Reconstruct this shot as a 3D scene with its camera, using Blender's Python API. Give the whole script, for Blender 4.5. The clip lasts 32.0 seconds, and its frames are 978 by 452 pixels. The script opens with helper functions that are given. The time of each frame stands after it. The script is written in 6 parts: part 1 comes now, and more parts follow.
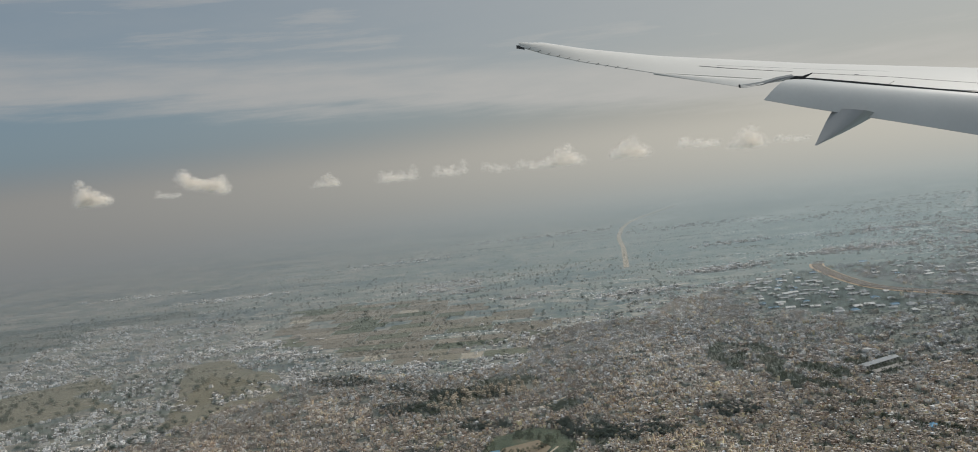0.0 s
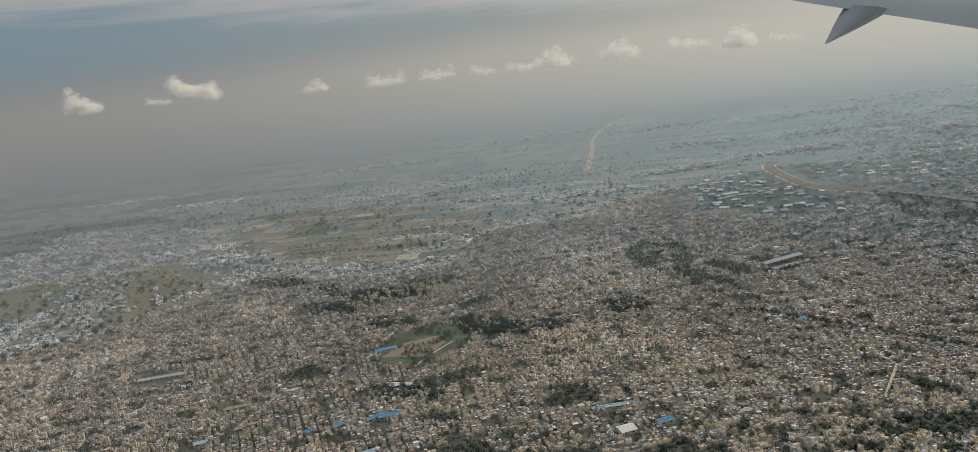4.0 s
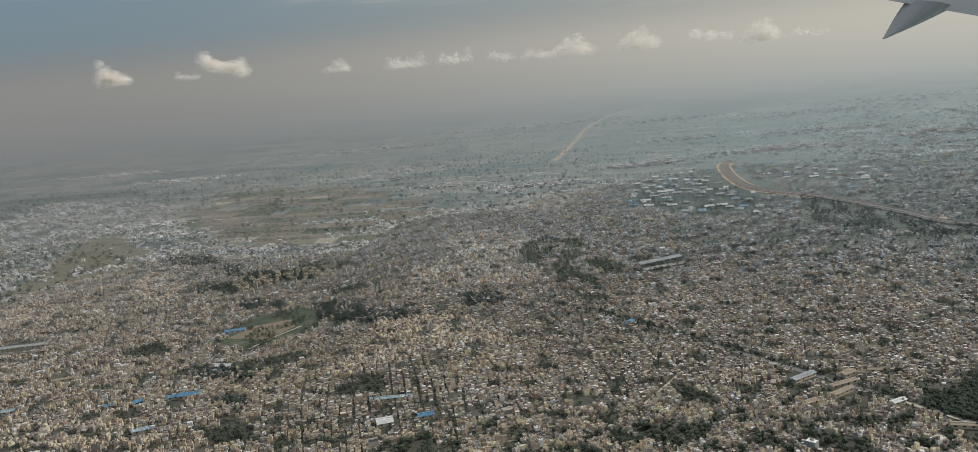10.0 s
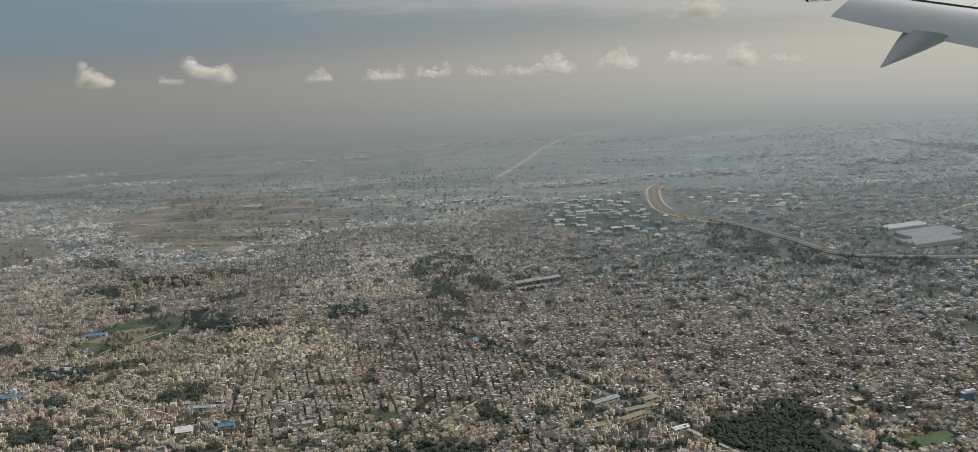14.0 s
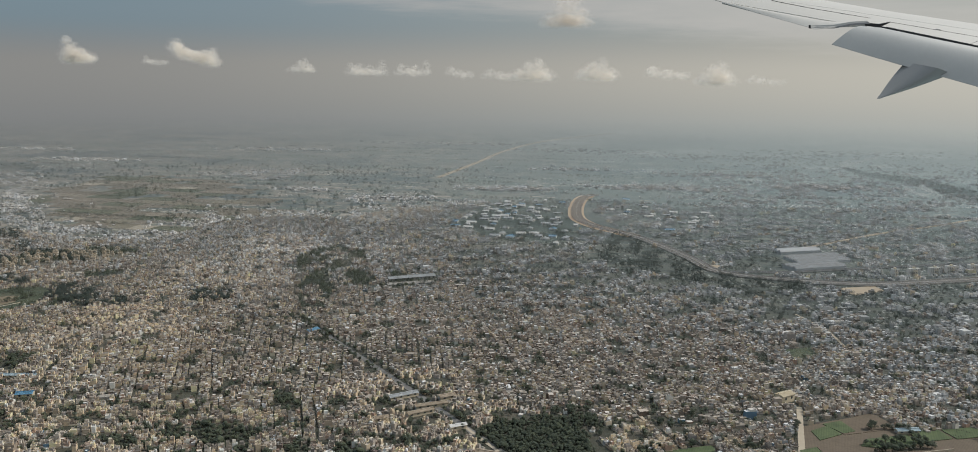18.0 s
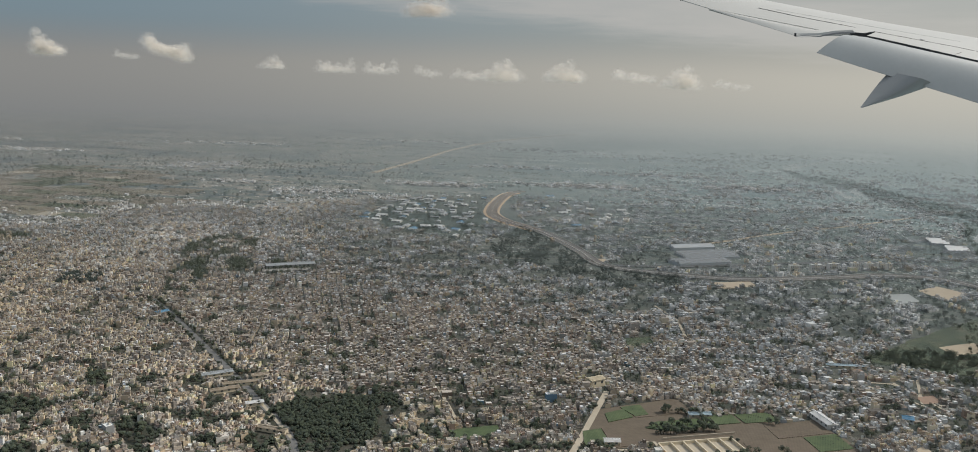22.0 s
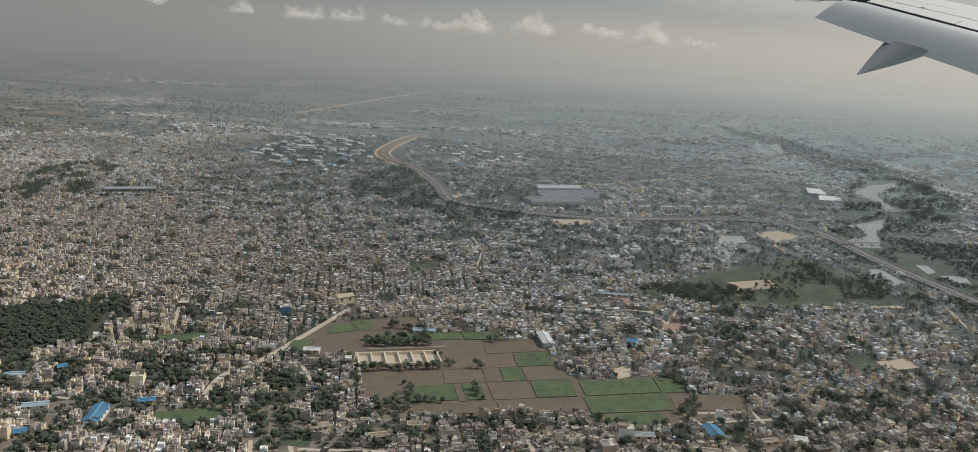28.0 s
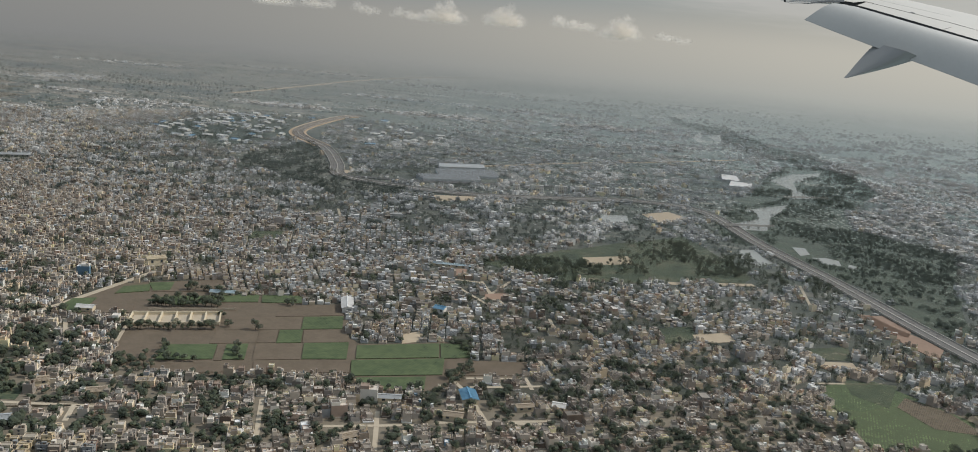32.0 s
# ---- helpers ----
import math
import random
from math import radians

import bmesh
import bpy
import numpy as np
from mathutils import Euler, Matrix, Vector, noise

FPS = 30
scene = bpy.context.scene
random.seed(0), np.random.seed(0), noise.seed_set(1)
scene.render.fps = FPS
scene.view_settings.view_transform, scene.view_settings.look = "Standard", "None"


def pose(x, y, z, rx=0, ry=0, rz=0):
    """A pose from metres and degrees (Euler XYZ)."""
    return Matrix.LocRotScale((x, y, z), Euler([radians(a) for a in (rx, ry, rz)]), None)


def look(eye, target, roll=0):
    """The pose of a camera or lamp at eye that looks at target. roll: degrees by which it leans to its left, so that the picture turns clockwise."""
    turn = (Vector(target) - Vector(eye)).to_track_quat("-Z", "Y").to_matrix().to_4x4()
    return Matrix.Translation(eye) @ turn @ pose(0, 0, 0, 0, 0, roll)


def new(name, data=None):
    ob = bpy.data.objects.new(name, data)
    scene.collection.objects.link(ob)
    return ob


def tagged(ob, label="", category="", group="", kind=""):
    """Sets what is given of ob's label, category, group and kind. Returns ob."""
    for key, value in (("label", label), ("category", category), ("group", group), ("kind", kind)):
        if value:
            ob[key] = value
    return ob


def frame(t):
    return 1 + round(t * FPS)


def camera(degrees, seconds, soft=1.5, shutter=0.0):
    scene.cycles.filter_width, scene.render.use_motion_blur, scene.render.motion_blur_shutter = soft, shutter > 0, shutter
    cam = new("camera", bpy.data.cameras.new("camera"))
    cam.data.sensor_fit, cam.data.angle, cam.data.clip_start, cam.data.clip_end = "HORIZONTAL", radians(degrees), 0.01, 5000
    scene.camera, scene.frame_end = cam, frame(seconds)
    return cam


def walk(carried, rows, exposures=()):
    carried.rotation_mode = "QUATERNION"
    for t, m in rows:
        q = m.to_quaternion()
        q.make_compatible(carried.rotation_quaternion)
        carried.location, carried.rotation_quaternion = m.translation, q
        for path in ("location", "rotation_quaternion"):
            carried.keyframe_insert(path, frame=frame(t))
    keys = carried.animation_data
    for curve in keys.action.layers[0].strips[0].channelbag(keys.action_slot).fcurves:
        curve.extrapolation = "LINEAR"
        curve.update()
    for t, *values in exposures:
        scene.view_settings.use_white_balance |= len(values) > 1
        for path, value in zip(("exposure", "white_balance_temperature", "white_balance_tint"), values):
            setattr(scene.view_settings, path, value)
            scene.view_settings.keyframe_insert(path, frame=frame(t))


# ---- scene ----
# One unit is about six metres of the real country; the wing is oversized to fit the camera's view.
from mathutils.bvhtree import BVHTree

cam = camera(58.49, 32.0, soft=0.9)
PATH = [
    (0, -150.21, 8.19, 78.55, 1.35, -4.19, -6.32),
    (0.5, -146.61, 6.85, 78.08, 1.23, -5.02, -6.49),
    (1, -142.86, 5.65, 77.63, 1.18, -5.76, -6.26),
    (1.5, -138.99, 4.59, 77.19, 1.19, -5.75, -5.65),
    (2, -134.99, 3.66, 76.78, 1.08, -8.13, -4.91),
    (2.5, -130.87, 2.85, 76.39, 0.93, -8.24, -3.71),
    (3, -126.65, 2.14, 76.01, 0.71, -4.40, -3.13),
    (3.5, -122.32, 1.54, 75.65, 0.38, -5.66, -3.39),
    (4, -117.91, 1.03, 75.31, -0.14, -10.36, -7.01),
    (4.5, -113.41, 0.60, 74.98, -0.57, -12.12, -6.01),
    (6.5, -94.70, -0.42, 73.78, -1.89, -11.90, -5.68),
    (7, -89.88, -0.54, 73.50, -2.30, -11.79, -5.94),
    (7.5, -85.02, -0.62, 73.24, -2.68, -11.56, -6.03),
    (8, -80.11, -0.67, 72.97, -3.06, -11.56, -6.10),
    (8.5, -75.17, -0.68, 72.72, -3.38, -11.50, -6.03),
    (9, -70.20, -0.67, 72.47, -3.56, -11.27, -5.78),
    (9.5, -65.21, -0.64, 72.22, -3.68, -11.12, -5.50),
    (10, -60.20, -0.59, 71.98, -3.72, -11.02, -5.20),
    (10.5, -55.17, -0.54, 71.74, -3.76, -10.89, -4.62),
    (11, -50.13, -0.47, 71.50, -3.85, -10.82, -4.28),
    (11.5, -45.09, -0.40, 71.26, -3.87, -10.82, -4.24),
    (12, -40.05, -0.33, 71.02, -3.77, -10.78, -4.08),
    (12.5, -35.00, -0.26, 70.78, -3.76, -10.74, -4.00),
    (13, -29.97, -0.20, 70.54, -3.83, -10.61, -3.85),
    (13.5, -24.94, -0.14, 70.30, -3.83, -10.33, -3.68),
    (14, -19.92, -0.09, 70.05, -3.76, -10.09, -3.21),
    (14.5, -14.91, -0.05, 69.79, -3.63, -9.82, -2.45),
    (16.5, 4.93, -0.01, 68.72, -3.74, -9.42, 0.07),
    (17, 9.83, -0.02, 68.43, -3.66, -9.57, 0.37),
    (17.5, 14.71, -0.05, 68.14, -3.61, -9.71, 0.73),
    (18, 19.57, -0.09, 67.83, -3.56, -9.83, 0.81),
    (18.5, 24.39, -0.14, 67.51, -3.54, -9.93, 0.76),
    (19, 29.19, -0.19, 67.19, -3.49, -9.84, 0.97),
    (19.5, 33.96, -0.25, 66.85, -3.40, -9.77, 1.02),
    (20, 38.71, -0.31, 66.50, -3.33, -9.68, 1.03),
    (20.5, 43.42, -0.37, 66.13, -3.26, -9.62, 0.98),
    (21, 48.11, -0.43, 65.75, -3.20, -9.60, 1.14),
    (21.5, 52.77, -0.49, 65.36, -3.13, -9.61, 1.34),
    (22, 57.41, -0.53, 64.96, -3.01, -9.65, 1.90),
    (22.5, 62.02, -0.56, 64.53, -2.96, -9.74, 2.24),
    (23, 66.60, -0.57, 64.10, -2.96, -9.86, 2.35),
    (23.5, 71.17, -0.55, 63.64, -2.95, -9.95, 2.47),
    (24, 75.71, -0.51, 63.18, -2.90, -9.97, 2.52),
    (24.5, 80.23, -0.44, 62.69, -2.81, -10.04, 2.68),
    (26.5, 98.19, 0.32, 60.57, -3.31, -10.66, 2.88),
    (27, 102.66, 0.66, 60.00, -3.38, -11.22, 2.92),
    (27.5, 107.13, 1.07, 59.41, -3.21, -11.95, 3.03),
    (28, 111.60, 1.56, 58.80, -2.94, -12.35, 3.65),
    (28.5, 116.07, 2.14, 58.17, -2.68, -12.54, 4.38),
    (29, 120.55, 2.82, 57.53, -2.47, -12.60, 5.21),
    (29.5, 125.05, 3.60, 56.87, -2.29, -12.67, 5.90),
    (30, 129.56, 4.50, 56.18, -2.16, -12.77, 6.24),
    (30.5, 134.10, 5.53, 55.49, -2.13, -12.93, 6.19),
    (31, 138.67, 6.69, 54.77, -2.24, -12.99, 5.87),
    (31.5, 143.27, 7.99, 54.04, -2.34, -12.84, 5.44),
    (32, 147.91, 9.45, 53.29, -2.46, -12.52, 4.99),
]


def aim(x, y, z, yaw, pitch, roll):
    a, b = radians(yaw), radians(pitch)
    return look((x, y, z), (x + math.sin(a) * math.cos(b), y + math.cos(a) * math.cos(b), z + math.sin(b)), roll)


walk(cam, [(t, aim(*row)) for t, *row in PATH])

# ---- light ----
SUN_AZ, SUN_EL = 77.0, 43.0     # degrees clockwise from +y, and above the horizon
sun = new("sun", bpy.data.lights.new("sun", "SUN"))
sun.data.energy, sun.data.angle, sun.data.color = 3.5, radians(1.5), (1.0, 0.945, 0.86)
a, e = radians(SUN_AZ), radians(SUN_EL)
sun.matrix_world = look((0, 0, 400), (-math.sin(a) * math.cos(e), -math.cos(a) * math.cos(e), 400 - math.sin(e)))


class Tree:
    """A short hand for node trees."""

    def __init__(self, tree):
        self.t = tree

    def n(self, kind, **sockets):
        node = self.t.nodes.new(kind)
        for key, value in sockets.items():
            if key == "_operation":
                node.operation = value
                continue
            if key == "_use_clamp":
                node.use_clamp = value
                continue
            if key == "_distance":
                node.distance = value
                continue
            key = key.replace("_", " ")
            sock = node.inputs[int(key[1:])] if key[0] == "i" and key[1:].isdigit() else node.inputs[key]
            if hasattr(value, "links"):
                self.t.links.new(value, sock)
            else:
                sock.default_value = value
        return node

    def math(self, op, x, y=0.0, clamp=False):
        return self.n("ShaderNodeMath", _operation=op, _use_clamp=clamp, i0=x, i1=y).outputs[0]

    def mix(self, fac, x, y, blend="MIX"):
        node = self.t.nodes.new("ShaderNodeMix")
        node.data_type, node.blend_type = "RGBA", blend
        for sock, value in ((node.inputs[0], fac), (node.inputs[6], x), (node.inputs[7], y)):
            if hasattr(value, "links"):
                self.t.links.new(value, sock)
            else:
                sock.default_value = value if not isinstance(value, tuple) or len(value) == 4 else (*value, 1)
        return node.outputs[2]

    def ramp(self, fac, stops, mode="LINEAR"):
        node = self.n("ShaderNodeValToRGB", Fac=fac)
        el = node.color_ramp.elements
        node.color_ramp.interpolation = mode
        while len(el) < len(stops):
            el.new(0.5)
        for item, (pos, col) in zip(el, stops):
            item.position, item.color = pos, (*col, 1) if len(col) == 3 else col
        return node.outputs[0]

    def noise(self, vec, scale, detail=3.0, rough=0.55):
        return self.n("ShaderNodeTexNoise", Vector=vec, Scale=scale, Detail=detail, Roughness=rough).outputs[0]

    def smooth(self, value, low, high):
        node = self.n("ShaderNodeMapRange", Value=value, i1=low, i2=high)
        node.interpolation_type = "SMOOTHSTEP"
        return node.outputs[0]


# ---- sky ----
world = bpy.data.worlds.new("sky")
world.use_nodes = True
scene.world = world
w = Tree(world.node_tree)
w.t.nodes.clear()
air = w.n("ShaderNodeTexSky")
air.sky_type, air.sun_disc, air.sun_elevation, air.sun_rotation = "NISHITA", False, radians(SUN_EL), radians(SUN_AZ)
air.dust_density, air.air_density, air.altitude = 3.0, 1.2, 700.0
sky = air.outputs[0]
way = w.n("ShaderNodeTexCoord").outputs["Generated"]
axis = w.n("ShaderNodeSeparateXYZ", Vector=way)
up = axis.outputs[2]
sky = w.n("ShaderNodeVectorMath", _operation="SCALE", Vector=sky, Scale=0.06).outputs[0]
# the haze band is greyer away from the sun and paler towards it
side = w.smooth(axis.outputs[0], -0.6, 0.62)
haze = w.mix(side, (0.250, 0.250, 0.242), (0.535, 0.515, 0.452))
# low_haze lies behind the see-through far land and stands in for haze
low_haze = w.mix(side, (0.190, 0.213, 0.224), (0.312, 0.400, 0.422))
high = w.mix(side, (0.168, 0.250, 0.328), (0.46, 0.465, 0.445))
high = w.mix(0.35, high, sky)
# overhead, out of view, the sky is brightened to fill in shaded sides
high = w.mix(w.smooth(up, 0.22, 0.6), high, (0.50, 0.61, 0.74))
# a long bank of cirrus that sinks towards the sun, and torn veils above it
stretch = w.n("ShaderNodeMapping", Vector=way, Scale=(2.0, 2.0, 22.0), Rotation=(0.0, radians(5), 0.0)).outputs[0]
fray = w.noise(stretch, 1.8, 6.0, 0.62)
wisp = w.noise(w.n("ShaderNodeMapping", Vector=way, Scale=(5.0, 5.0, 24.0), Rotation=(0.0, radians(8), 0.0)).outputs[0], 2.0, 7.0, 0.62)
over = w.math("SUBTRACT", up, w.math("SUBTRACT", 0.056, w.math("MULTIPLY", axis.outputs[0], 0.095)))
over = w.math("ADD", over, w.math("MULTIPLY", w.math("SUBTRACT", fray, 0.5), 0.075))
bank = w.math("MULTIPLY", w.smooth(over, -0.008, 0.020), w.math("SUBTRACT", 1.0, w.math("MULTIPLY", w.smooth(over, 0.030, 0.075), 0.72)))
bank = w.math("MULTIPLY", bank, w.math("ADD", 0.50, w.math("MULTIPLY", wisp, 0.62)))
torn = w.math("MULTIPLY", w.smooth(fray, 0.46, 0.70), w.math("MULTIPLY", w.smooth(over, 0.03, 0.10), 0.55))
veil = w.math("MAXIMUM", bank, torn)
cirrus = w.mix(side, (0.372, 0.374, 0.372), (0.52, 0.51, 0.48))
high = w.mix(veil, high, cirrus)
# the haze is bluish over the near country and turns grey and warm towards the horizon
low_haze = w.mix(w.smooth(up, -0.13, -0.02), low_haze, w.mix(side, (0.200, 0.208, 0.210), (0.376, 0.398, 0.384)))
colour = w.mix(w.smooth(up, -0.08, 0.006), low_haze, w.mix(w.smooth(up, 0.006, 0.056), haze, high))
back = w.n("ShaderNodeBackground", Color=colour, Strength=1.0)
w.n("ShaderNodeOutputWorld", Surface=back.outputs[0])


# ---- materials ----
scene.cycles.transparent_max_bounces = 128


def material(name, thin=None):
    """A material, its tree and its surface shader. thin: from where and over what length it turns see-through far off,
    imitating haze: the sky's haze colour shows through.
    """
    m = bpy.data.materials.new(name)
    m.use_nodes = True
    k = Tree(m.node_tree)
    k.t.nodes.clear()
    shader = k.n("ShaderNodeBsdfPrincipled", Roughness=0.9)
    out = k.n("ShaderNodeOutputMaterial")
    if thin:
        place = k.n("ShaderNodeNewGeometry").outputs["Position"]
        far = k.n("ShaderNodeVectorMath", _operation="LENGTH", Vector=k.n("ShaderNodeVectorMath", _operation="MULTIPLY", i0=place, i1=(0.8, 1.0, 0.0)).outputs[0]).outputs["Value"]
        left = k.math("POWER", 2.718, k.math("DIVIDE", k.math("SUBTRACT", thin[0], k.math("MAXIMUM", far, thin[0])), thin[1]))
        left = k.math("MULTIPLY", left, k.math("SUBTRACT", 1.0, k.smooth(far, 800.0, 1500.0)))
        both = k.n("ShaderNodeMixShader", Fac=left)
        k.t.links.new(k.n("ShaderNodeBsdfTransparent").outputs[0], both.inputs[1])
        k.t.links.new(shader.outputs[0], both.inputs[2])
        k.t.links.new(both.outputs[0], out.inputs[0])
    else:
        k.t.links.new(shader.outputs[0], out.inputs[0])
    return m, k, shader


def colour_of(k, shader, sock):
    k.t.links.new(sock, shader.inputs["Base Color"])


def bump(k, shader, height, strength, distance):
    node = k.n("ShaderNodeBump", Height=height, Strength=strength, Distance=distance)
    k.t.links.new(node.outputs[0], shader.inputs["Normal"])


def plain(name, col, var=0.25, scale=2.0, rough=0.9, thin=None, metal=0.0, by_object=False):
    """A surface of one paint with stains at two scales."""
    m, k, sh = material(name, thin)
    pos = k.n("ShaderNodeNewGeometry").outputs["Position"]
    big, small = k.noise(pos, scale, 4), k.noise(pos, scale * 9, 3)
    dark = tuple(c * (1 - var) for c in col)
    light = tuple(min(1, c * (1 + var)) for c in col)
    c = k.mix(k.math("ADD", k.math("MULTIPLY", big, 0.65), k.math("MULTIPLY", small, 0.35)), dark, light)
    if by_object:
        c = k.mix(0.8, c, k.ramp(k.n("ShaderNodeObjectInfo").outputs["Random"], by_object, "CONSTANT"))
    colour_of(k, sh, c)
    sh.inputs["Roughness"].default_value, sh.inputs["Metallic"].default_value = rough, metal
    return m


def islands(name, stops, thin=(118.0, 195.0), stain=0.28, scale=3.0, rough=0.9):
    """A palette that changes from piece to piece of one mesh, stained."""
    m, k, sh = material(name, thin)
    geo = k.n("ShaderNodeNewGeometry")
    c = k.ramp(geo.outputs["Random Per Island"], stops, "CONSTANT")
    c = k.mix(k.math("MULTIPLY", k.noise(geo.outputs["Position"], scale, 5), stain), c, (0.10, 0.09, 0.08))
    colour_of(k, sh, c)
    sh.inputs["Roughness"].default_value = rough
    return m


WALLS = [(0.0, (0.37, 0.345, 0.31)), (0.14, (0.46, 0.43, 0.385)), (0.28, (0.30, 0.285, 0.265)), (0.40, (0.54, 0.50, 0.44)), (0.49, (0.24, 0.19, 0.155)),
         (0.58, (0.56, 0.50, 0.385)), (0.65, (0.38, 0.365, 0.35)), (0.76, (0.63, 0.61, 0.58)), (0.86, (0.40, 0.32, 0.27)), (0.93, (0.34, 0.37, 0.39)), (0.955, (0.70, 0.67, 0.62)), (0.994, (0.14, 0.28, 0.42))]
ROOFS = [(0.0, (0.33, 0.31, 0.28)), (0.18, (0.40, 0.375, 0.34)), (0.36, (0.26, 0.245, 0.225)), (0.52, (0.47, 0.445, 0.41)), (0.66, (0.22, 0.205, 0.19)), (0.80, (0.56, 0.54, 0.51)), (0.88, (0.36, 0.29, 0.245)), (0.94, (0.70, 0.69, 0.67))]
LEAVES = [(0.0, (0.046, 0.062, 0.040)), (0.3, (0.058, 0.076, 0.046)), (0.6, (0.080, 0.098, 0.056)), (0.85, (0.042, 0.058, 0.040))]
# leaf copies for distant trees, made bluer to carry haze in their colour
hazed_river_leaf = islands("hazed_river_leaves", [(0.0, (0.040, 0.060, 0.046)), (0.4, (0.055, 0.074, 0.054)), (0.8, (0.045, 0.064, 0.05))], thin=(70.0, 170.0), stain=0.1)
hazed_leaf = islands("hazed_leaves", [(0.0, (0.040, 0.056, 0.048)), (0.3, (0.05, 0.068, 0.057)), (0.6, (0.06, 0.078, 0.064)), (0.85, (0.042, 0.060, 0.054))], thin=(72.0, 122.0), stain=0.1)
def shifted(stops, gain, warm):
    """A palette with stronger contrast, brighter by gain and warmer by warm."""
    return [(p, tuple(min(0.82, c * (sum(col) / 1.14) ** 0.62 * g) for c, g in zip(col, (gain * warm, gain, gain / warm)))) for p, col in stops]


# three mixes of plaster, brick and concrete: the pale quarters, the grey ones and the brick ones
MIXES = [(islands("walls_" + n_, shifted(WALLS, g_, w_)), islands("roofs_" + n_, shifted(ROOFS, g_ * 0.92, w_))) for n_, g_, w_ in (("pale", 1.04, 1.085), ("grey", 1.0, 1.035), ("brick", 0.94, 1.075))]
# paler, cooler copies for farther houses: haze is put into their colour
HAZED_WALLS = [(0.0, (0.36, 0.38, 0.39)), (0.2, (0.46, 0.48, 0.485)), (0.4, (0.30, 0.325, 0.335)), (0.6, (0.56, 0.575, 0.575)), (0.75, (0.40, 0.40, 0.39)), (0.88, (0.68, 0.69, 0.69))]
HAZED_ROOFS = [(0.0, (0.34, 0.36, 0.37)), (0.25, (0.43, 0.45, 0.455)), (0.5, (0.29, 0.31, 0.32)), (0.7, (0.52, 0.53, 0.53)), (0.88, (0.66, 0.67, 0.67))]
HAZED_WALLS, HAZED_ROOFS = shifted(HAZED_WALLS, 0.98, 1.035), shifted(HAZED_ROOFS, 0.86, 1.03)
MIXES.append((islands("walls_hazed", HAZED_WALLS, thin=(118.0, 195.0), stain=0.2), islands("roofs_hazed", HAZED_ROOFS, thin=(118.0, 195.0), stain=0.2)))
# the far suburb's copies, likewise tinted with haze
hazed_far_walls = islands("hazed_suburb_walls", shifted(HAZED_WALLS, 1.04, 1.05), thin=(120.0, 310.0), stain=0.15)
hazed_far_roofs = islands("hazed_suburb_roofs", shifted(HAZED_ROOFS, 0.96, 1.05), thin=(120.0, 310.0), stain=0.15)
CREAM_WALLS = [(0.0, (0.60, 0.52, 0.39)), (0.25, (0.46, 0.41, 0.33)), (0.45, (0.66, 0.60, 0.49)), (0.65, (0.34, 0.30, 0.255)), (0.8, (0.70, 0.62, 0.43)), (0.92, (0.46, 0.34, 0.27))]
MIXES.append((islands("walls_cream", shifted(CREAM_WALLS, 0.92, 1.09), thin=(130.0, 260.0)), islands("roofs_cream", shifted(ROOFS, 0.64, 1.06), thin=(130.0, 260.0))))
# leaves of the far wood and plain, blued for haze as well
hazed_wood_leaf = islands("hazed_wood_leaves", [(0.0, (0.050, 0.075, 0.065)), (0.4, (0.065, 0.09, 0.075)), (0.8, (0.045, 0.07, 0.06))], thin=(90.0, 220.0), stain=0.1)
leaf_mix = islands("tree_leaves", LEAVES, thin=(88.0, 108.0), stain=0.2)
bark = plain("bark", (0.09, 0.07, 0.05), 0.3, 4.0, thin=(100.0, 380.0))
concrete = plain("concrete", (0.40, 0.38, 0.35), 0.25, 1.0, thin=(100.0, 380.0))
asphalt = plain("asphalt", (0.10, 0.10, 0.10), 0.3, 1.0, thin=(100.0, 380.0))
worn_road = plain("worn_road", (0.15, 0.145, 0.138), 0.35, 0.25, thin=(100.0, 380.0))
red_soil = plain("red_soil", (0.30, 0.20, 0.145), 0.3, 0.6, thin=(100.0, 380.0))
shoulder = plain("road_shoulder", (0.17, 0.155, 0.13), 0.3, 0.6, thin=(100.0, 380.0))
road_sand = plain("road_sand", (0.46, 0.34, 0.23), 0.3, 0.3, thin=(120.0, 600.0))
far_sand = plain("canal_sand", (0.40, 0.325, 0.235), 0.3, 0.1, thin=(110.0, 560.0))
dust = plain("sandy_dust", (0.44, 0.36, 0.26), 0.3, 0.6, thin=(100.0, 380.0))
lane_dust = plain("lane_dust", (0.42, 0.36, 0.275), 0.25, 0.8, thin=(100.0, 380.0))
white_sheet = plain("white_roof_sheet", (0.72, 0.71, 0.69), 0.12, 0.5, 0.5, thin=(130.0, 420.0))
blue_sheet = plain("blue_roof_sheet", (0.12, 0.29, 0.44), 0.15, 0.6, 0.5, thin=(120.0, 300.0))
pale_blue_sheet = plain("pale_blue_roof_sheet", (0.40, 0.50, 0.55), 0.15, 0.6, 0.5, thin=(120.0, 300.0))
grey_sheet = plain("grey_roof_sheet", (0.42, 0.44, 0.45), 0.15, 0.5, 0.5, thin=(120.0, 300.0))
depot_sheet = plain("depot_roof_sheet", (0.20, 0.215, 0.225), 0.15, 0.5, 0.6, thin=(120.0, 300.0))
cream = plain("cream_plaster", (0.60, 0.52, 0.38), 0.15, 1.0, thin=(100.0, 380.0))
